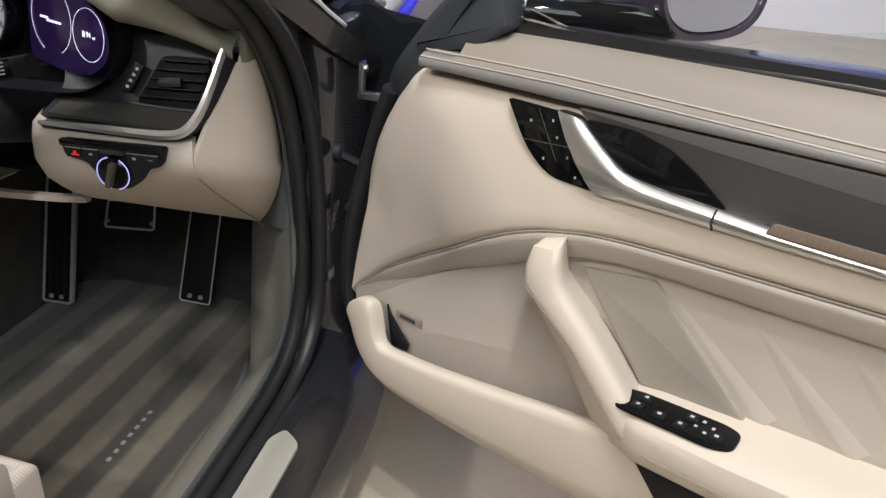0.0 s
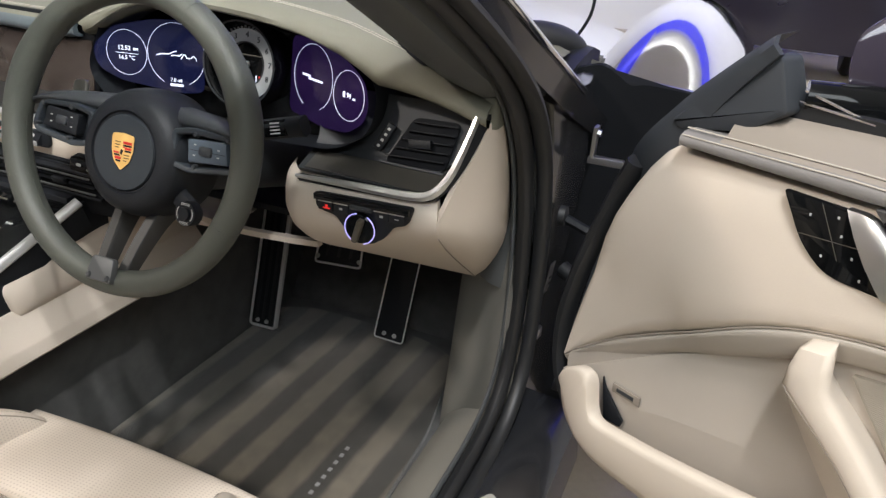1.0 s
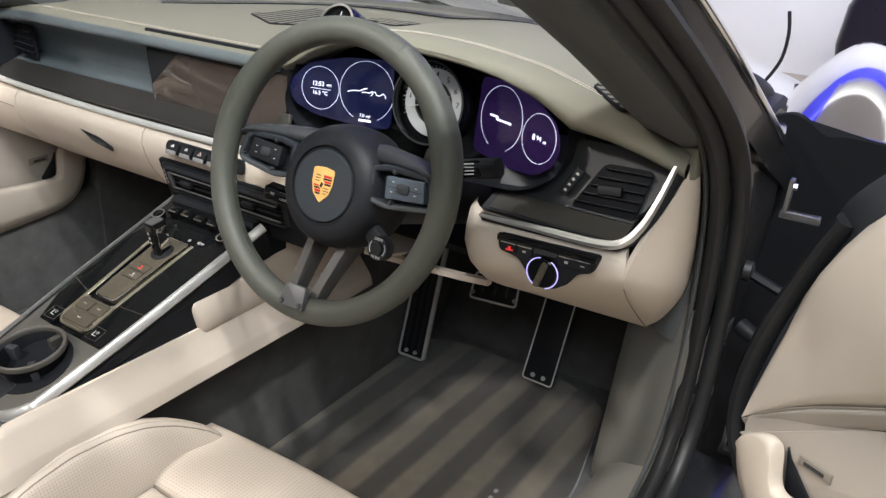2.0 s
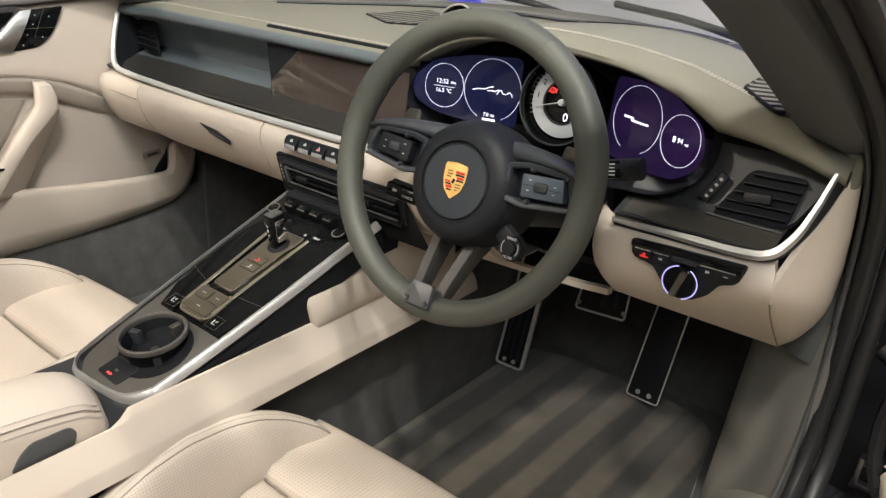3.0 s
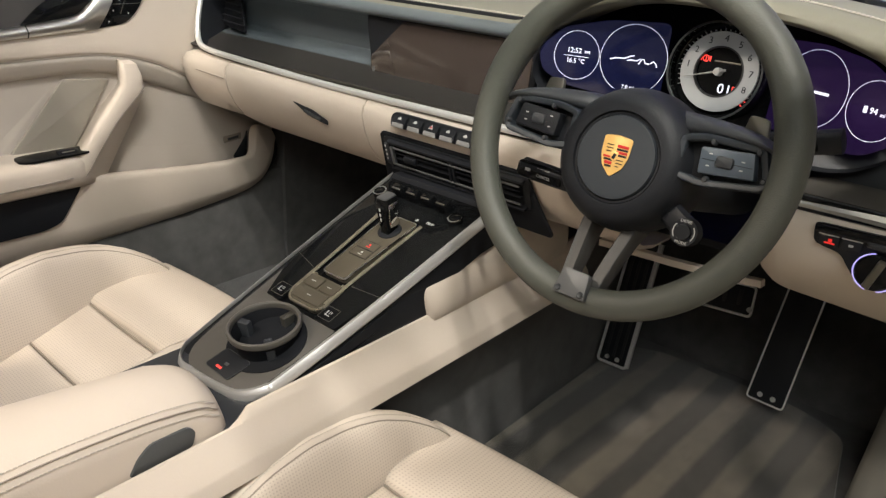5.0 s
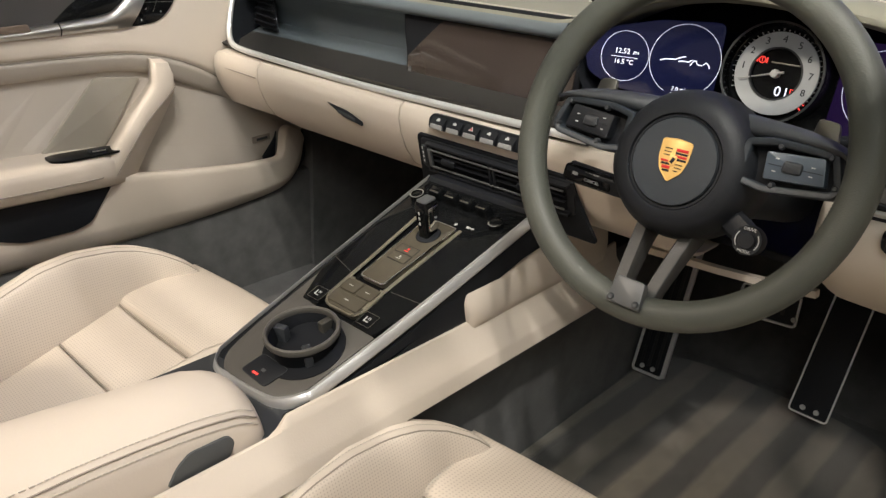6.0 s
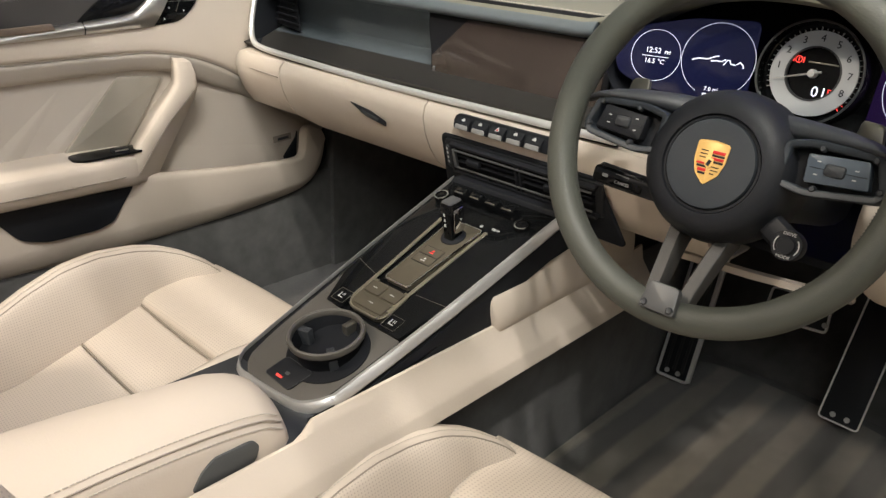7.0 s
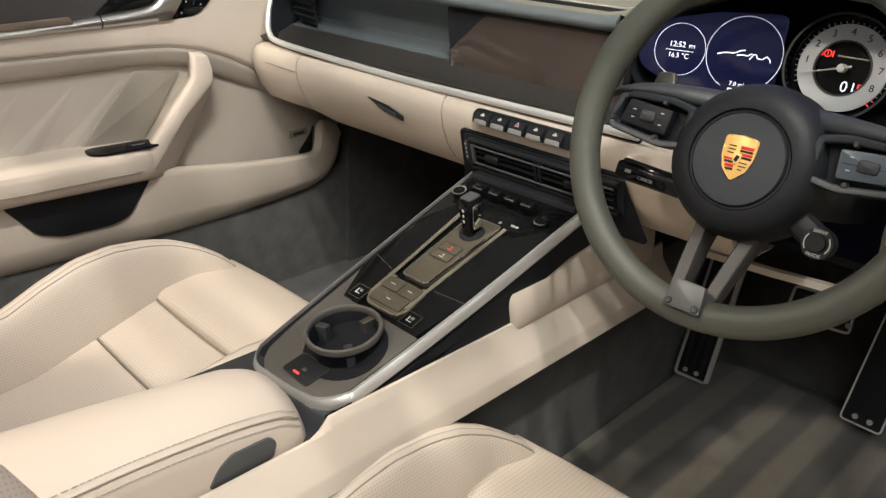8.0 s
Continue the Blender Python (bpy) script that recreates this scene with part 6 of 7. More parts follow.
# ---- seats ----
def seat(cx, fold, label):
    """A sports seat; fold is where its thigh section meets the insert."""
    s = thing("car_seat", (cx, -0.3, 0.165), label, "seat", "front seats")

    def crest(y):
        """Height of the bolster's crest along the seat."""
        pts = ((-0.040, 0.340), (-0.060, 0.372), (-0.085, 0.396), (-0.12, 0.417), (-0.16, 0.433), (-0.20, 0.442), (-0.27, 0.447), (-0.33, 0.438), (-0.39, 0.415), (-0.45, 0.385), (-0.62, 0.350))
        for (a, p), (b, q) in zip(pts, pts[1:]):
            if y >= b:
                return p + (q - p) * max(0, (a - y) / (a - b))
        return pts[-1][1]

    def base(y):
        """Height of the cushion along the seat."""
        return 0.352 - 0.34 * max(0, -y - 0.20) if y > -0.42 else 0.277 - 0.12 * (-y - 0.42)
    part("seat_base", block(cx - 0.20, cx + 0.20, -0.56, -0.10, 0.165, 0.225, 0.02), BLACK, s)
    part("seat_frame", block(cx - 0.225, cx + 0.225, -0.62, -0.075, 0.19, 0.232, 0.02), CHARCOAL, s)

    def front(a, b):
        y = -0.022 + (fold + 0.022) * b - 0.006 * (2 * a - 1) ** 2 * (1 - b)
        w = 0.208 + 0.004 * math.sin(math.pi * b) - 0.012 * b
        return cx + w * (2 * a - 1), y, 0.366 + 0.007 * math.sin(math.pi * b) - 0.010 * b + 0.004 * math.sin(math.pi * a)
    part("thigh_section", pillow(front, 10, 8, 0.016, 0.013, 0.41, 0.16, 0.10), PERFORATED, s, "perforated cream leather thigh support", 60)

    def mid1(a, b):
        y = fold - 0.0035 + (-0.312 - fold) * b
        return cx + (-0.172 + 0.344 * a), y, base(y) - 0.006 * math.sin(math.pi * a)
    part("seat_insert", pillow(mid1, 10, 6, 0.010, 0.008, 0.344, 0.108, 0.03), PERFORATED, s, "perforated cream leather seat insert", 60)

    def mid2(a, b):
        y = -0.319 - 0.30 * b
        return cx + (-0.172 + 0.344 * a), y, base(y) - 0.006 * math.sin(math.pi * a)
    part("seat_insert", pillow(mid2, 10, 10, 0.010, 0.008, 0.344, 0.30, 0.03), PERFORATED, s, "perforated cream leather insert", 60)
    for q in (-1, 1):
        rows_in, rows_out, welt = [], [], []
        for i in range(41):
            y = -0.052 - 0.57 * i / 40
            zc, zb = crest(y), min(base(y), crest(y)) - 0.012
            xc = float(np.interp(-y, (0.05, 0.083, 0.12, 0.16, 0.22, 0.30, 0.62), (0.166, 0.181, 0.199, 0.211, 0.219, 0.221, 0.221)))
            xo = xc + 0.027
            xw = xc - 0.014
            xi = min(0.172, xw - 0.012)
            zw = zc - 0.006
            rows_in.append([V((cx + q * (xi + (xw - xi) * g), y + 0.012 * g, zb + (zw - zb) * (1 - (1 - g) ** 1.75))) for g in (0, 0.12, 0.28, 0.46, 0.64, 0.82, 0.94, 1)])
            welt.append(V((cx + q * xw, y + 0.012, zw + 0.0002)))
            rows_out.append([V((cx + q * x, y + 0.012, z)) for x, z in ((xw + 0.0005, zw + 0.0002), (xw + 0.004, zw + 0.0045), (xc, zc + 0.001), (xc + 0.010, zc - 0.001), (xo - 0.010, zc - 0.012), (xo - 0.002, zc - 0.028), (xo, zc - 0.06), (xo - 0.004, 0.24), (xo - 0.03, 0.20))])
        face_in = part("bolster_face", loft(rows_in), PERFORATED, s, "perforated cream leather bolster face", 60)
        part("side_bolster", loft(rows_out, caps=False), LEATHER, s, "smooth cream leather bolster side", 60)
        part("bolster_nose", loft([rows_in[0] + rows_out[0][1:], [p + V((-q * 0.02, -0.004, -0.04)) for p in rows_in[0] + rows_out[0][1:]], [V((p.x - q * 0.01, p.y - 0.01, 0.21)) for p in rows_in[0] + rows_out[0][1:]]]), LEATHER, s, "", 60)
        part("piping", sweep(welt, disc(0.0011, n=6)), GROOVE, s)
        bits = [sweep([a.lerp(b, t) + V((q * 0.006, 0, 0.0062)) for t in (0.05 + 0.33 * k, 0.25 + 0.33 * k)], disc(0.0006, n=4)) for a, b in zip(welt[2:], welt[3:]) for k in range(3)]
        part("stitching", join(*bits), THREAD, s)
    for y in (fold - 0.0015, -0.317):
        part("seat_seam", sweep([V((cx - 0.172 + 0.344 * i / 12, y, base(y) - 0.0045 - 0.006 * math.sin(math.pi * i / 12))) for i in range(13)], disc(0.0016, n=6)), GROOVE, s)
    # backrest, leaning
    up = V((0, -0.36, 0.933))
    def bk(a, b, w=1.0):
        ww = 0.155 - 0.02 * b
        p = V((cx + (2 * a - 1) * ww, -0.575, 0.36)) + up * (0.64 * b)
        return p + V((0, -0.012 * math.sin(math.pi * a), 0))
    part("backrest_insert", pillow(bk, 8, 10, 0.02, 0.015, 0.31, 0.64, 0.05, (0, 0.933, 0.36)), PERFORATED, s, "perforated cream leather backrest", 60)
    for q in (-1, 1):
        def bb(a, b, q=q):
            k = math.sin(math.pi * min(1, 0.15 + b * 0.85))
            x = (0.150 - 0.02 * b) + 0.085 * a * (1 - 0.35 * b)
            p = V((cx + q * x, -0.585, 0.37)) + up * (0.62 * b)
            return p + V((0, 0.070 * math.sin(math.pi * (0.1 + 0.65 * a)) * k, 0))
        part("backrest_bolster", pillow(bb, 8, 12, 0.02, 0.02, 0.085, 0.62, 0.09, (0, 0.933, 0.36)), PERFORATED, s, "perforated cream leather backrest bolster", 60)
    part("backrest_shell", block(-0.19, 0.19, 0.0, 0.66, 0.03, 0.085, 0.02, basis((cx, -0.59, 0.36), (1, 0, 0), up), 0.04), SLATE, s)
    part("headrest", block(-0.10, 0.10, 0.62, 0.80, 0.0, 0.08, 0.03, basis((cx, -0.59, 0.36), (1, 0, 0), up), 0.04), LEATHER, s)
    return s


seat(0.365, -0.165, "cream leather driver's seat with perforated bolsters")
seat(-0.365, -0.204, "cream leather passenger seat with perforated bolsters")


def buckle():
    b = thing("seat_belt_buckle", (0.155, -0.43, 0.33), "black seat belt buckle with a red button", "seat belt buckle")
    m = basis((0.158, -0.43, 0.33), (1, 0, 0), (0, 1, 0))
    part("buckle_body", block(-0.022, 0.022, -0.013, 0.013, 0, 0.118, 0.005, m, 0.005), BLACK, b)
    part("release_button", block(-0.017, 0.017, -0.009, 0.006, 0.116, 0.122, 0.002, m), REDPLASTIC, b)


buckle()

# ---- floor mat and pedals ----
def floor_mat():
    f = thing("floor_mat", (0.36, 0.3, 0.166), "striped dark taupe carpet floor mat with a narrow badge", "floor mat")
    pts = [(0.112, -0.20), (0.625, -0.20), (0.640, 0.10), (0.632, 0.40), (0.610, 0.52), (0.585, 0.66), (0.49, 0.70), (0.30, 0.70), (0.20, 0.70), (0.118, 0.66), (0.112, 0.20)]
    part("mat", plate(rounded(pts, 0.03), 0.014, 0.005, Matrix.Translation((0, 0, 0.1655))), MAT, f, "brushed carpet pile in slanting bands")
    bits = []
    for k in range(7):
        y = 0.163 + 0.0205 * k
        bits.append(block(0.5165, 0.5235, y + 0.001, y + 0.0100, 0, 0.0012, 0.0004, Matrix.Translation((0, 0, 0.1797))))
    bd = part("badge_bar", join(*bits), KEYGREY, f, "narrow metal-look badge")
    part("badge_holder", lathe([(0, 0.006), (0.010, 0.006), (0.014, 0.002), (0.0145, 0)], 18, Matrix.Translation((0.635, 0.075, 0.179))), CHROME, f, "round mat fastener")


floor_mat()


def pedal(name, label, o, x, y, w, h, ribs, dots, rim):
    p = thing(name, o, label, "pedal", "pedals")
    m = basis(o, x, y)
    part("pedal_plate", plate(rounded([(-w / 2, 0), (w / 2, 0), (w / 2 * 0.95, h), (-w / 2 * 0.95, h)], 0.007), 0.010, 0.003, m), BLACK, p)
    e = 0.0015
    part("pedal_rim", sweep([m @ V((q.x, q.y, 0.010)) for q in rounded([(-w / 2 + e, e), (w / 2 - e, e), (w / 2 * 0.95 - e, h - e), (-w / 2 * 0.95 + e, h - e)], 0.007)], disc(rim, n=6), m.to_3x3() @ V((0, 0, 1)), wrap=True), TRIM, p, "bright metal rim")
    for k in range(ribs):
        xx = -w / 2 + w * (k + 1) / (ribs + 1)
        part("pedal_rib", block(xx - 0.003, xx + 0.003, 0.018, h - 0.012, 0.009, 0.013, 0.001, m), RUBBER, p)
    for xx in dots:
        part("pedal_stud", lathe([(0, 0.0140), (0.0042, 0.0140), (0.0052, 0.010)], 12, m @ Matrix.Translation((xx, 0.014, 0))), MARK, p)


def footrest_edge():
    p = bpy.data.objects["footrest"]
    m = basis((0.150, 0.559, 0.187), (1, 0.05, 0), (-0.025, 0.28, 0.9))
    part("metal_edge", block(0.033, 0.037, 0.004, 0.272, 0.004, 0.013, 0.001, m), TRIM, p, "bright metal side edge")


pedal("footrest", "black footrest with a bright metal edge", (0.150, 0.559, 0.187), (1, 0.05, 0), (-0.025, 0.28, 0.9), 0.066, 0.275, 3, (-0.013, 0.010), 0.0032)
pedal("accelerator_pedal", "long black accelerator pedal with a metal edge", (0.447, 0.604, 0.216), (1, 0.05, -0.05), (0.155, 0.34, 0.9), 0.070, 0.27, 0, (-0.012, 0.012), 0.0018)
pedal("brake_pedal", "wide black brake pedal with a metal edge", (0.343, 0.564, 0.390), (1, 0.05, 0.06), (0.03, 0.45, 0.85), 0.108, 0.058, 3, (-0.048, 0.048), 0.0024)
footrest_edge()

# ---- doors: built once in door coordinates (along the door, up, inwards) ----
A61 = radians(61.75)
DU, DN = V((math.sin(A61), -math.cos(A61), 0)), V((-math.cos(A61), -math.sin(A61), 0))


def door_frame(o, u, z, n):
    m = Matrix((u, z, n)).transposed().to_4x4()
    m.translation = V(o)
    return m @ Matrix.Translation((0, -0.52, 0))


PASSENGER = door_frame((-0.76, 0.276, 0.52), V((0, -1, 0)), V((0, 0, 1)), V((1, 0, 0)))
DRIVER = door_frame((0.978, 0.268, 0.473), DU + V((0, 0, 0.089)), V((0, 0, 1)) - DU * 0.089 + DN * 0.0195, DN)

FRONT_EDGE = [(-0.121, 0.535), (-0.106, 0.595), (-0.084, 0.668), (-0.058, 0.745), (-0.028, 0.812), (0.005, 0.864), (0.042, 0.903)]
SEAM = [(-0.121, 0.535), (-0.02, 0.607), (0.093, 0.669), (0.160, 0.706), (0.215, 0.729), (0.270, 0.743), (0.332, 0.750), (0.456, 0.750), (0.60, 0.748), (1.02, 0.745)]
SEAM2 = [(-0.117, 0.513), (-0.066, 0.543), (0.053, 0.614), (0.130, 0.650), (0.205, 0.681), (0.260, 0.704), (0.310, 0.714), (0.369, 0.717), (0.60, 0.711), (1.02, 0.708)]


def line(pts, n):
    return [(p.x, p.y) for p in curve_through([(x, y, 0) for x, y in pts], n)]


def roll(g, e=0.12):
    """0 inside, 1 at the two borders of a strip."""
    d = min(g, 1 - g)
    return 0.0 if d > e else 1 - math.sqrt(max(0, 1 - (1 - d / e) ** 2))


def door(name, m, label, with_mirror):
    d = thing(name, tuple(m @ V((0.4, 0.36, -0.05))), label, "door", "car doors")
    N = m.to_3x3() @ V((0, 0, 1))
    inward = -N
    out = [(-0.150, 0.50), (-0.165, 0.55), (-0.135, 0.66), (-0.070, 0.80), (0.0, 0.915), (0.06, 0.955), (0.5, 0.94), (1.05, 0.905), (1.08, 0.80), (1.05, 0.50), (0.98, 0.40), (0.20, 0.392), (0.0, 0.402), (-0.100, 0.432), (-0.148, 0.47)]
    part("door_shell", plate(rounded(list(reversed(out)), 0.03), 0.085, 0.012, m @ Matrix.Translation((0, 0, -0.120))), PAINT, d, "dark painted door shell")
    part("door_rubber", sweep([m @ V((x, y, -0.032)) for x, y in line([(-0.030, 0.86), (-0.06, 0.80), (-0.115, 0.67), (-0.140, 0.56), (-0.128, 0.47), (-0.06, 0.412), (0.20, 0.392), (0.9, 0.40)], 48)], disc(0.014, 0.020, 10), N), RUBBER, d, "black door edge rubber")
    part("door_backing", plate(rounded(list(reversed([(-0.118, 0.52), (-0.07, 0.66), (0.0, 0.80), (0.05, 0.90), (1.02, 0.88), (1.02, 0.39), (0.1, 0.395), (-0.08, 0.44)])), 0.02), 0.03, 0.004, m @ Matrix.Translation((0, 0, -0.042))), CARD, d)
    # upper leather panel between the belt and the curved seam
    lo = line(SEAM, 60)
    front = line(FRONT_EDGE, 30)
    top = [(0.042 + (1.02 - 0.042) * i / 60, 0.898 - 0.034 * min(1, i / 36) - 0.006 * max(0, i / 60 - 0.6)) for i in range(61)]
    # each rib runs from the seam to the front edge or the belt
    ribs_hi = []
    total = 60
    for i in range(total + 1):
        f = i / total
        if f < 0.16:
            ribs_hi.append(front[int(round(f / 0.16 * 30))])
        else:
            g = (f - 0.16) / 0.84
            ribs_hi.append(top[int(round(g * 60))])
    ribs_lo = [lo[i] for i in range(total + 1)]

    def face(x, y):
        """How far the upper panel stands inwards at a point of the door."""
        crease = max(0.0, (0.10 - x) * 0.10) + 0.20 * max(0.0, min(0.765 - 0.33 * (x + 0.03) - y, (0.14 - x) * 0.6, (y - 0.60) * 0.6))
        return 0.010 - crease + 0.010 * math.sin(max(0, min(1, (y - 0.60) / 0.28)) * math.pi)
    rows = []
    for (a, b), (c, e) in zip(ribs_lo, ribs_hi):
        row = []
        for j in range(9):
            g = (0, 0.03, 0.1, 0.25, 0.5, 0.75, 0.9, 0.97, 1)[j]
            x, y = a + (c - a) * g, b + (e - b) * g
            row.append(m @ V((x, y, face(x, y) - 0.012 * roll(g, 0.1))))
        rows.append(row)
    part("upper_panel", slab(rows, 0.012, inward), LEATHER, d, "cream leather upper door panel", 60)
    # band under the seam
    lo2 = line(SEAM2, 60)
    rows = []
    for (a, b), (c, e) in zip(lo2, lo):
        row = []
        for g in (0, 0.08, 0.25, 0.5, 0.75, 0.92, 1):
            x, y = a + (c - a) * g, b + (e - b) * g
            row.append(m @ V((x, y, face(x, y) + 0.001 - 0.016 * (1 - g) - 0.005 * roll(g, 0.25))))
        rows.append(row)
    part("seam_band", slab(rows, 0.012, inward), BAND, d, "cream leather band below the seam, its shade put into the colour", 60)
    part("seam_piping", sweep([m @ V((x, y + 0.0015, face(x, y) - 0.003)) for x, y in lo], disc(0.0013, n=6), N), GROOVE, d)
    # recessed lower panel with raised chevrons and the speaker
    low = [(-0.02, 0.470), (0.05, 0.470), (0.20, 0.475), (0.35, 0.485), (0.6, 0.52), (1.02, 0.52)]
    lo3 = line(low, 60)
    rows = []
    for (a, b), (c, e) in zip(lo3, lo2):
        rows.append([m @ V((a + (c - a) * g, b + (e - b) * g, -0.014 + 0.006 * g)) for g in (0, 0.25, 0.5, 0.75, 1)])
    part("inner_panel", slab(rows, 0.012, inward), CARD, d, "cream fabric inner door panel", 60)
    spk = rounded([(0.285, 0.698), (0.375, 0.708), (0.495, 0.572), (0.372, 0.572)], 0.006)
    mesh = part("speaker_mesh", plate(list(reversed(spk)), 0.0085, 0.002, m @ Matrix.Translation((0, 0, -0.011))), SPEAKER, d, "ribbed greige speaker mesh")
    ribs = []
    for k in range(56):
        y = 0.576 + 0.00225 * k
        xs_ = [a.x + (b.x - a.x) * (y - a.y) / (b.y - a.y) for a, b in zip(spk, spk[1:] + spk[:1]) if (a.y - y) * (b.y - y) < 0]
        if len(xs_) > 1:
            ribs.append(sweep([m @ V((min(xs_) + 0.004, y, -0.0027)), m @ V((max(xs_) - 0.004, y, -0.0027))], [(-0.0008, -0.0006), (0.0008, -0.0006), (0.0004, 0.0006), (-0.0004, 0.0006)], N))
    part("mesh_ribs", join(*ribs), SPEAKER, mesh)
    for k in range(5):
        u = 0.508 + 0.088 * k
        part("chevron_rib", sweep([m @ V((u - 0.125, 0.706, -0.008)), m @ V((u, 0.575, -0.008))], [(-0.020, -0.004), (0.020, -0.004), (0.003, -0.0008), (-0.001, -0.0004)], N), CARD, d)
    bm_ = m @ Matrix.Translation((0.004, 0.5265, -0.0085)) @ Matrix.Rotation(radians(-4), 4, "Z")
    badge = part("speaker_badge", block(-0.024, 0.024, -0.0075, 0.0075, 0, 0.003, 0.0012, bm_), BELT, d, "small raised slot plate")
    part("badge_slot", block(-0.016, 0.014, -0.0036, 0.0026, 0.0026, 0.0034, 0.0003, bm_), CHARCOAL, badge)
    # lower pocket: a thick lip that rises at the front like a horn
    hi4 = line([(-0.096, 0.522), (-0.086, 0.538), (-0.062, 0.553), (-0.044, 0.555), (-0.035, 0.544), (-0.030, 0.502), (-0.020, 0.487), (0.004, 0.484), (0.088, 0.487), (0.20, 0.498), (0.33, 0.513), (0.42, 0.517), (0.60, 0.520), (1.02, 0.520)], 84)
    lo4 = line([(-0.104, 0.514), (-0.106, 0.500), (-0.106, 0.482), (-0.102, 0.462), (-0.092, 0.438), (-0.074, 0.418), (-0.050, 0.402), (-0.012, 0.389), (0.088, 0.377), (0.20, 0.368), (0.33, 0.362), (0.42, 0.360), (0.60, 0.360), (1.02, 0.362)], 84)
    rows = []
    for i, ((a, b), (c, e)) in enumerate(zip(lo4, hi4)):
        k = 0.62 + 0.38 * min(1, i / 24)
        row = []
        for g, n_ in ((0, -0.012), (0.03, 0.004), (0.10, 0.015), (0.30, 0.028), (0.36, 0.0305), (0.65, 0.034), (0.90, 0.0355), (0.97, 0.0345), (1.0, 0.0310)):
            row.append(m @ V((a + (c - a) * g, b + (e - b) * g, n_ * k)))
        row += [m @ V((c + 0.0015, e + 0.0008, 0.026 * k)), m @ V((c + 0.003, e, 0.016 * k)), m @ V((c + 0.004, e - 0.004, 0.012 * k)), m @ V((c - 0.001, e - 0.040, 0.004 * k))]
        rows.append(row)
    part("lower_pocket", loft(rows), LEATHER, d, "cream leather door pocket", 45)
    # black plates stand in for the shade behind the lip and in the pocket
    part("pocket_shade_plate", plate(list(reversed([V(q) for q in ((-0.036, 0.538), (-0.030, 0.522), (0.004, 0.482), (0.000, 0.470), (-0.030, 0.470))])), 0.004, 0.001, m @ Matrix.Translation((0, 0, -0.007))), BLACK, d, "black plate for the shade behind the pocket lip")
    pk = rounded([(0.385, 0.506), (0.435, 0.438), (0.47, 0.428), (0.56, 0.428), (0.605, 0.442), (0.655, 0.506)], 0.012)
    part("pocket_opening_shade", plate(list(reversed(pk)), 0.008, 0.002, m @ Matrix.Translation((0, 0, 0.0305))), BLACK, d, "black plate for the shaded pocket opening")
    # armrest
    rows = []
    for u, w, zt in ((0.335, 0.010, 0.545), (0.36, 0.042, 0.566), (0.40, 0.066, 0.572), (0.50, 0.074, 0.574), (0.70, 0.076, 0.575), (1.02, 0.074, 0.575)):
        rows.append([m @ V(p) for p in ((u, zt + 0.004, -0.020), (u, zt + 0.002, w * 0.4), (u, zt - 0.001, w * 0.8), (u, zt - 0.008, w * 0.97), (u, zt - 0.020, w), (u, zt - 0.040, w * 0.98), (u, zt - 0.058, w * 0.90), (u, zt - 0.066, w * 0.70), (u, zt - 0.068, -0.02))])
    part("armrest", loft(rows, closed=True, caps=True), LEATHER, d, "cream leather door armrest", 50)
    part("armrest_seam", sweep([m @ V(p) for p in ((0.36, 0.532, 0.0405), (0.42, 0.533, 0.0685), (0.52, 0.534, 0.0745), (0.75, 0.535, 0.0765), (1.0, 0.535, 0.0745))], disc(0.0013, n=5), N), GROOVE, d)
    # grab handle
    # stations down the bar: inner edge, crease and outer edge across the door, and how far it stands out
    stations = (((0.278, 0.740), (0.256, 0.739), (0.246, 0.730), 0.62), ((0.281, 0.735), (0.250, 0.733), (0.236, 0.716), 0.90), ((0.284, 0.714), (0.244, 0.710), (0.230, 0.692), 1.0), ((0.286, 0.694), (0.243, 0.686), (0.226, 0.668), 1.0),
                ((0.296, 0.680), (0.254, 0.674), (0.232, 0.652), 1.0), ((0.335, 0.636), (0.309, 0.622), (0.264, 0.598), 1.0), ((0.364, 0.600), (0.342, 0.580), (0.292, 0.556), 1.0), ((0.394, 0.563), (0.374, 0.537), (0.318, 0.514), 1.0), ((0.402, 0.553), (0.383, 0.525), (0.326, 0.502), 0.95))
    rows, fold = [], []
    for (rx, ry), (kx, ky), (lx, ly), h in stations:
        R, K, Lf = V((rx, ry)), V((kx, ky)), V((lx, ly))
        sec = [(R.lerp(K, 0.55), -0.014), (R.lerp(K, 0.10), 0.030), (R, 0.044), (R.lerp(K, 0.06), 0.051), (R.lerp(K, 0.2), 0.055), (R.lerp(K, 0.85), 0.0565), (R.lerp(K, 0.97), 0.0545), (K.lerp(Lf, 0.06), 0.0515), (K.lerp(Lf, 0.45), 0.038), (K.lerp(Lf, 0.9), 0.020), (Lf, 0.012), (Lf, -0.014)]
        rows.append([m @ V((q.x, q.y, n_ * h)) for q, n_ in sec])
        fold.append(m @ V((K.x, K.y, 0.0545 * h)))
    part("grab_handle", loft(rows, closed=True, caps=True), LEATHER, d, "cream leather grab handle", 50)
    part("handle_seam", sweep(curve_through(fold[3:], 20), disc(0.0009, n=6), N), GROOVE, d)
    # window switches
    sw = rounded([(0.362, 0.004), (0.366, -0.030), (0.480, -0.034), (0.500, -0.026), (0.500, 0.004), (0.480, 0.010), (0.385, 0.010)], [0.010, 0.014, 0.01, 0.01, 0.01, 0.01, 0.01])
    ms = m @ basis((0, 0.5755, 0.028), (1, 0, 0), (0, 0.06, -1))
    p = part("switch_panel", plate([(q.x, q.y) for q in sw], 0.004, 0.0015, ms), GLOSS, d, "black window switch panel")
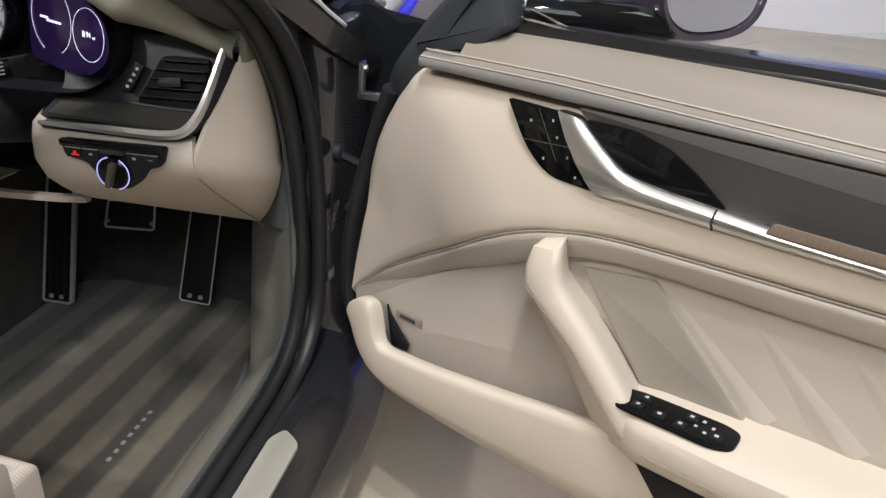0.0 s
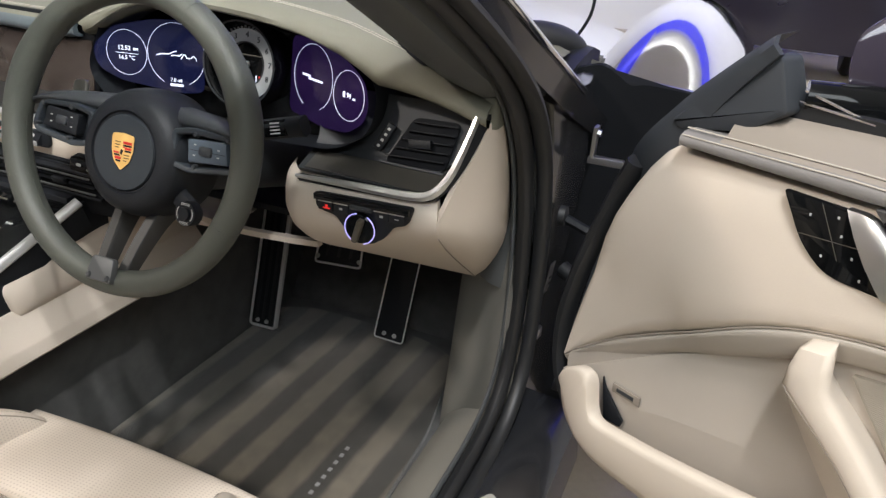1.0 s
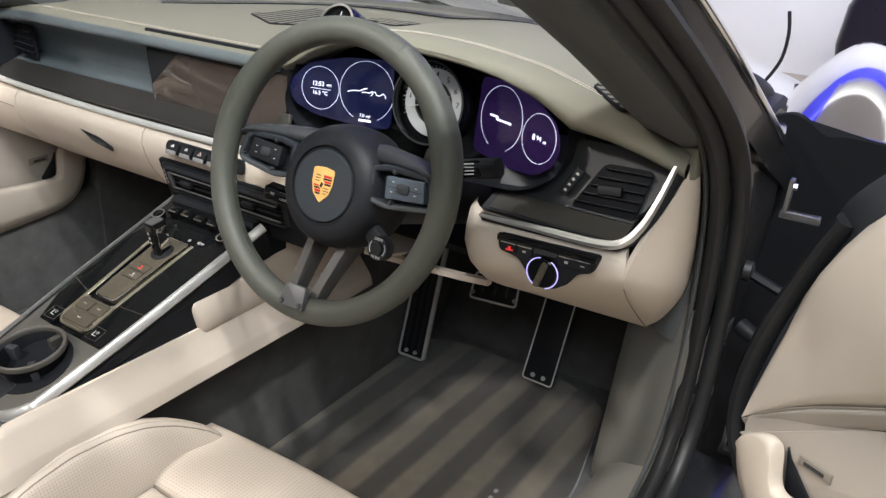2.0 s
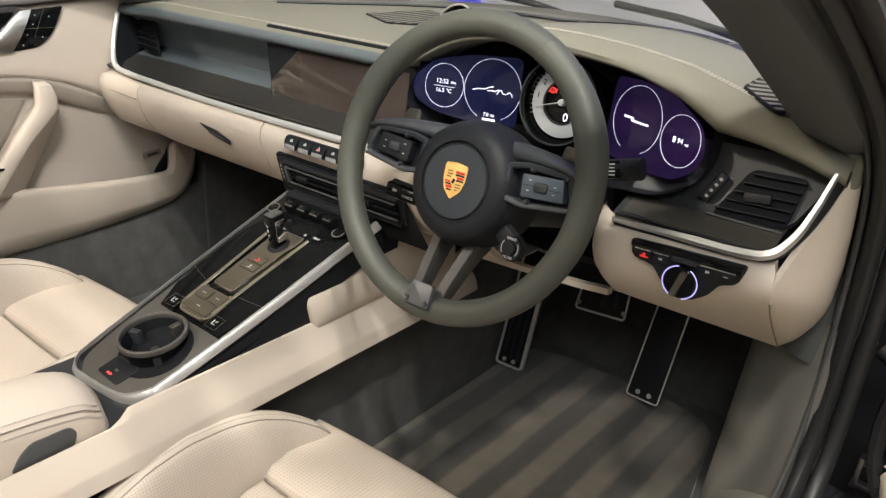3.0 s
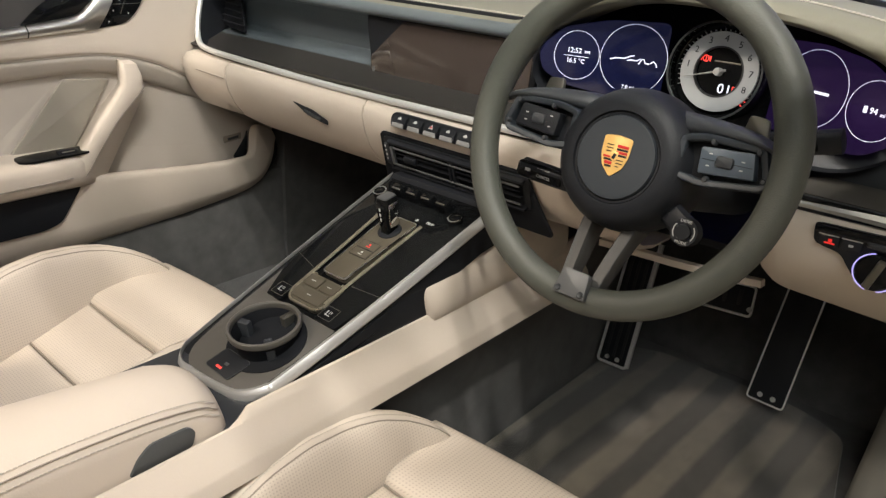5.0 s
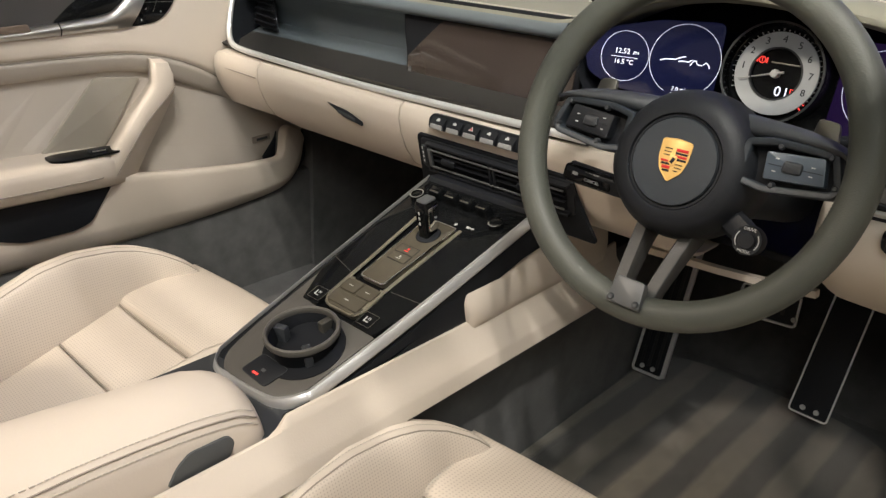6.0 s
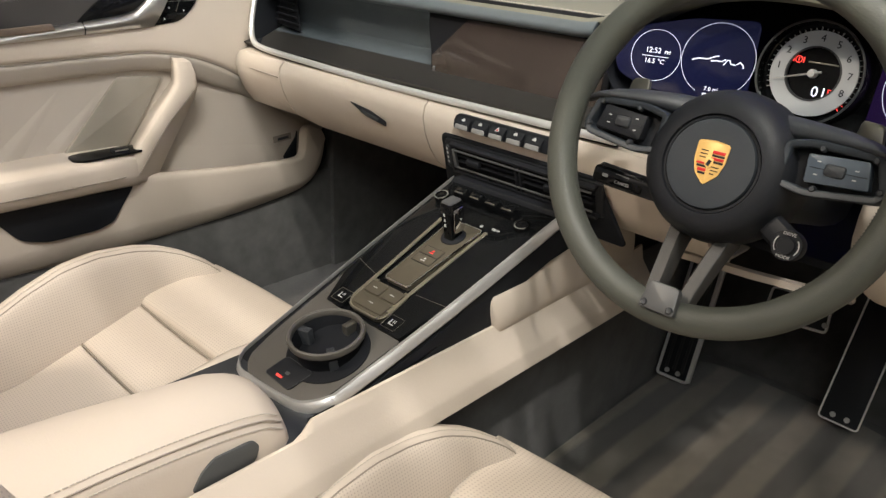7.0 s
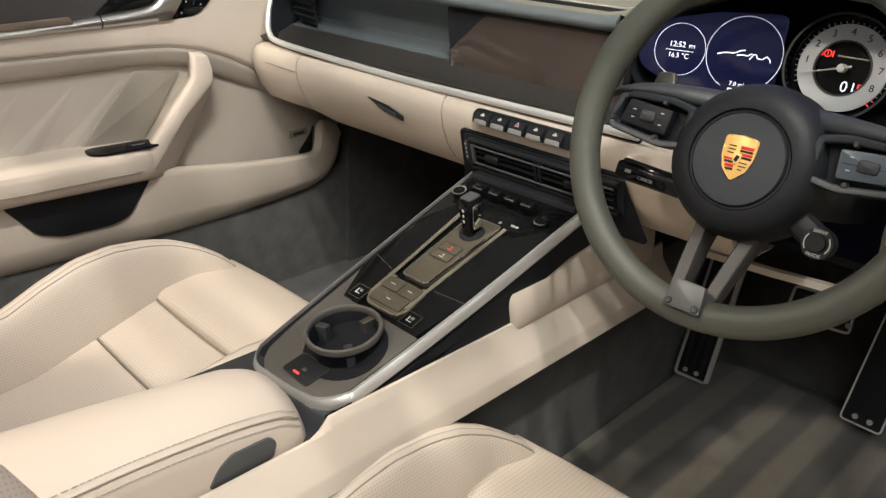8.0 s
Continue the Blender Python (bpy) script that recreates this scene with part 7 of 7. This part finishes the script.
    if with_mirror:
        for x, y in ((0.395, -0.001), (0.392, -0.017), (0.418, -0.019), (0.442, -0.021), (0.448, -0.003), (0.480, -0.018)):
            part("window_switch", block(x - 0.007, x + 0.007, y - 0.0055, y + 0.0055, 0.003, 0.007, 0.002, ms, 0.002), BLACK, p)
            part("switch_mark", block(x - 0.0022, x + 0.0022, y - 0.0018, y + 0.0018, 0.0068, 0.0074, 0.0002, ms), MARK, p)
        for k in range(4):
            a = radians(90 * k + 20)
            part("arrow_mark", block(0.464 + 0.009 * math.cos(a) - 0.0018, 0.464 + 0.009 * math.cos(a) + 0.0018, -0.009 + 0.009 * math.sin(a) - 0.0018, -0.009 + 0.009 * math.sin(a) + 0.0018, 0.0038, 0.0046, 0.0002, ms), MARK, p)
    else:
        part("window_switch", block(0.390, 0.425, -0.022, -0.006, 0.003, 0.008, 0.002, ms, 0.003), BLACK, p)
        part("switch_edge", block(0.395, 0.420, -0.0225, -0.0205, 0.0065, 0.0085, 0.0004, ms), SILVER, p)
    # memory keys, door release, dark recess
    mem = rounded([(0.190, 0.886), (0.257, 0.880), (0.305, 0.800), (0.246, 0.806), (0.216, 0.834)], [0.004, 0.004, 0.004, 0.02, 0.02])
    p = part("memory_panel", plate(list(mem), 0.006, 0.0015, m @ Matrix.Translation((0, 0, 0.014))), GLOSS, d, "black seat memory panel")
    for x, y, w in ((0.222, 0.866, 0.012), (0.250, 0.870, 0.009), (0.256, 0.852, 0.008), (0.240, 0.826, 0.012), (0.270, 0.832, 0.008), (0.281, 0.812, 0.008)):
        part("memory_mark", block(x - 0.0011, x + 0.0011, y - 0.0015, y + 0.0015, 0.0195, 0.0203, 0.0002, m), MARK, p)
    part("key_gap", join(block(-0.0004, 0.0004, -0.03, 0.03, 0.0195, 0.0202, 0.0001, m @ Matrix.Translation((0.244, 0.853, 0)) @ Matrix.Rotation(radians(24), 4, "Z")), block(0.213, 0.275, 0.8435, 0.8443, 0.0195, 0.0202, 0.0001, m)), GUNMETAL, p)
    rec = rounded([(0.278, 0.888), (0.60, 0.871), (1.0, 0.862), (1.0, 0.792), (0.60, 0.800), (0.44, 0.812), (0.345, 0.826), (0.315, 0.846)], 0.006)
    part("recess_panel", plate(list(rec), 0.007, 0.002, m @ Matrix.Translation((0, 0, 0.012))), RECESS, d, "dark grey recessed door panel")
    # flat black plate instead of a hollow: the recess's shade as a shape
    hole = rounded([(0.288, 0.878), (0.345, 0.875), (0.385, 0.862), (0.415, 0.842), (0.448, 0.813), (0.345, 0.826), (0.318, 0.846)], 0.008)
    part("release_shade_plate", plate(list(hole), 0.003, 0.001, m @ Matrix.Translation((0, 0, 0.0185))), GLOSS, d, "black plate for the shaded recess behind the door release")
    hi5 = line([(0.257, 0.882), (0.284, 0.876), (0.318, 0.846), (0.350, 0.827), (0.436, 0.815), (0.58, 0.801), (1.02, 0.780)], 50)
    lo5 = line([(0.305, 0.800), (0.318, 0.799), (0.340, 0.798), (0.370, 0.797), (0.440, 0.793), (0.58, 0.786), (1.02, 0.764)], 50)
    rows = []
    for (a, b), (c, e) in zip(lo5, hi5):
        rows.append([m @ V((a + (c - a) * g, b + (e - b) * g, 0.016 + 0.016 * math.sin(math.pi * (0.15 + 0.7 * g)))) for g in (0, 0.15, 0.4, 0.7, 0.9, 1)])
    part("door_release", slab(rows, 0.012, inward), SILVER, d, "satin silver door release and trim bar", 60)
    ins = rounded([(0.486, 0.804), (0.492, 0.816), (0.60, 0.809), (1.0, 0.787), (1.0, 0.778), (0.60, 0.797)], 0.003)
    part("trim_insert", plate(list(ins), 0.003, 0.001, m @ Matrix.Translation((0, 0, 0.0285))), WOVENBROWN, d, "brown woven insert along the trim bar")
    part("release_gap", sweep([m @ V((0.4385, 0.815, 0.026)), m @ V((0.437, 0.803, 0.0335)), m @ V((0.436, 0.793, 0.025))], disc(0.0012, n=5), N), BLACK, d)
    # belt: grey face, stitched edge, sloping taupe top, window rubber, glass
    def beltline(f):
        e = max(0, 1 - f / 0.2)
        return 0.906 - 0.034 * min(1, f / 0.6) + 0.002 * e, 0.928 - 0.046 * min(1, f / 0.6) - 0.006 * e, 0.956 - 0.034 * min(1, f / 0.6) - 0.004 * e
    face_rows, top_rows = [], []
    for i in range(41):
        f = i / 40
        u = 0.058 + 0.966 * f
        zb, zs, zt = beltline(f)
        face_rows.append([m @ V(p) for p in ((u - 0.002, zb - 0.004, 0.006), (u - 0.001, zb - 0.002, 0.0165), (u, zb, 0.019), (u, (zb + zs) / 2, 0.0185), (u, zs - 0.003, 0.015), (u, zs, 0.008), (u, zs + 0.001, -0.014))])
        if u > 0.105:
            top_rows.append([m @ V(p) for p in ((u, zs - 0.002, 0.013), (u, zs + 0.001, 0.0095), (u, zs + 0.003, 0.0), (u, (zs + zt) / 2 + 0.004, -0.016), (u, zt, -0.036), (u, zt - 0.002, -0.05))])
    part("belt_face", slab(face_rows, 0.010, inward), BELTGREY, d, "grey leather strip below the door top", 60)
    part("belt_pad", slab(top_rows, 0.010, m.to_3x3() @ V((0, -1, -0.3))), BELT, d, "taupe leather door top", 60)
    for dz, dn in ((-0.0035, 0.0165), (0.0035, 0.0065)):
        part("stitching", sweep([m @ V((0.060 + 0.958 * i / 40, beltline(i / 40)[1] + dz, dn)) for i in range(41)], disc(0.0010, n=5), N), THREAD, d)
    part("window_rubber", sweep([m @ V((0.10 + 0.93 * i / 20, beltline((0.066 + 0.93 * i / 20))[2] + 0.004, -0.046)) for i in range(21)], [(-0.010, -0.008), (0.010, -0.008), (0.010, 0.008), (-0.010, 0.008)], N), RUBBER, d)
    pane = [[m @ V((u, z, -0.052 + (z - 0.93) * 0.16)) for z in (0.86, 0.90, 0.93, zt)] for u, zt in ((0.34, 0.934), (0.38, 0.948), (0.43, 0.962), (0.50, 0.975), (0.60, 0.985), (0.80, 0.99), (1.04, 0.98))]
    g = part("window_glass", slab(pane, 0.004, inward), GLASS, d, "clear side window")
    g.visible_shadow = False
    sail = rounded([(0.034, 0.916), (0.022, 0.926), (0.060, 0.958), (0.092, 0.984), (0.138, 1.016), (0.150, 1.012), (0.158, 0.985), (0.165, 0.955), (0.119, 0.927)], 0.005)
    part("mirror_sail", plate(list(reversed(sail)), 0.042, 0.006, m @ Matrix.Translation((0, 0, -0.054))), SAIL, d, "dark cloth-covered mirror corner")
    edge_in = line([(0.150, 1.016), (0.100, 0.966), (0.052, 0.908), (-0.006, 0.815), (-0.050, 0.72), (-0.092, 0.62), (-0.122, 0.53)], 36)
    edge_out = line([(0.134, 1.036), (0.080, 0.997), (0.016, 0.945), (-0.056, 0.868), (-0.100, 0.74), (-0.128, 0.62), (-0.155, 0.52)], 36)
    part("door_edge_trim", slab([[m @ V((a[0], a[1], -0.030 + 0.026 * h)), m @ V(((a[0] + b[0]) / 2, (a[1] + b[1]) / 2, -0.032 + 0.030 * h)), m @ V((b[0] * 0.9 + a[0] * 0.1, b[1] * 0.9 + a[1] * 0.1, -0.042 + 0.024 * h)), m @ V((b[0], b[1], -0.06))] for (a, b), h in zip(zip(edge_in, edge_out), [max(0, 1 - i / 18) ** 0.5 for i in range(37)])], 0.01, inward), SAIL, d, "charcoal trim along the door's front edge", 60)
    if with_mirror:
        # glass faces rearwards; the housing bulges forwards
        no, ac = V((0.94, 0.0, 0.34)).normalized(), V((0.34, 0.0, -0.94)).normalized()
        c0 = V((0.313, 1.004, -0.237))
        hm = m @ basis(c0, ac, (0, 1, 0))
        sgn = 1 if (basis(c0, ac, (0, 1, 0)).to_3x3() @ V((0, 0, 1))).dot(no) > 0 else -1

        def oval(rx, ry, z, shift=0.0):
            return [hm @ V((x + shift, y, z * sgn)) for x, y in disc(rx, ry, 40, 2.7)]
        shell_rows = [oval(0.084, 0.062, -0.006), oval(0.087, 0.065, 0.003), oval(0.093, 0.071, 0.004), oval(0.099, 0.078, -0.012), oval(0.101, 0.081, -0.030, -0.018), oval(0.092, 0.076, -0.046, -0.055), oval(0.077, 0.064, -0.058, -0.095), oval(0.054, 0.046, -0.068, -0.130), oval(0.02, 0.018, -0.074, -0.158)]
        p = part("mirror_housing", loft(shell_rows, closed=True, caps=True), MIRRORCASE, d, "glossy door mirror housing, coloured with its dark plum reflection", 50)
        part("mirror_glass", loft([oval(0.083, 0.061, -0.001), oval(0.0835, 0.0615, -0.005)], closed=True, caps=True), MIRROR, p, "mirror glass")
        part("mirror_foot", sweep([m @ V(p_) for p_ in ((0.160, 0.970, -0.055), (0.195, 0.965, -0.075), (0.230, 0.958, -0.110), (0.265, 0.950, -0.165), (0.275, 0.955, -0.21))], lambda f: disc(0.018 + 0.014 * f, 0.024, 12), m.to_3x3() @ V((0, 0, 1))), GLOSS, p, "black mirror foot")
        for a, b in (((0.166, 0.978, -0.040), (0.248, 0.949, -0.048)), ((0.164, 0.966, -0.036), (0.300, 0.945, -0.042))):
            part("corner_chrome", sweep([m @ V(a), m @ V(b)], disc(0.0016, n=6), N), CHROME, p)


door("passenger_door", PASSENGER, "closed passenger door with cream leather trim", False)
door("driver_door", DRIVER, "open driver's door with cream leather trim", True)
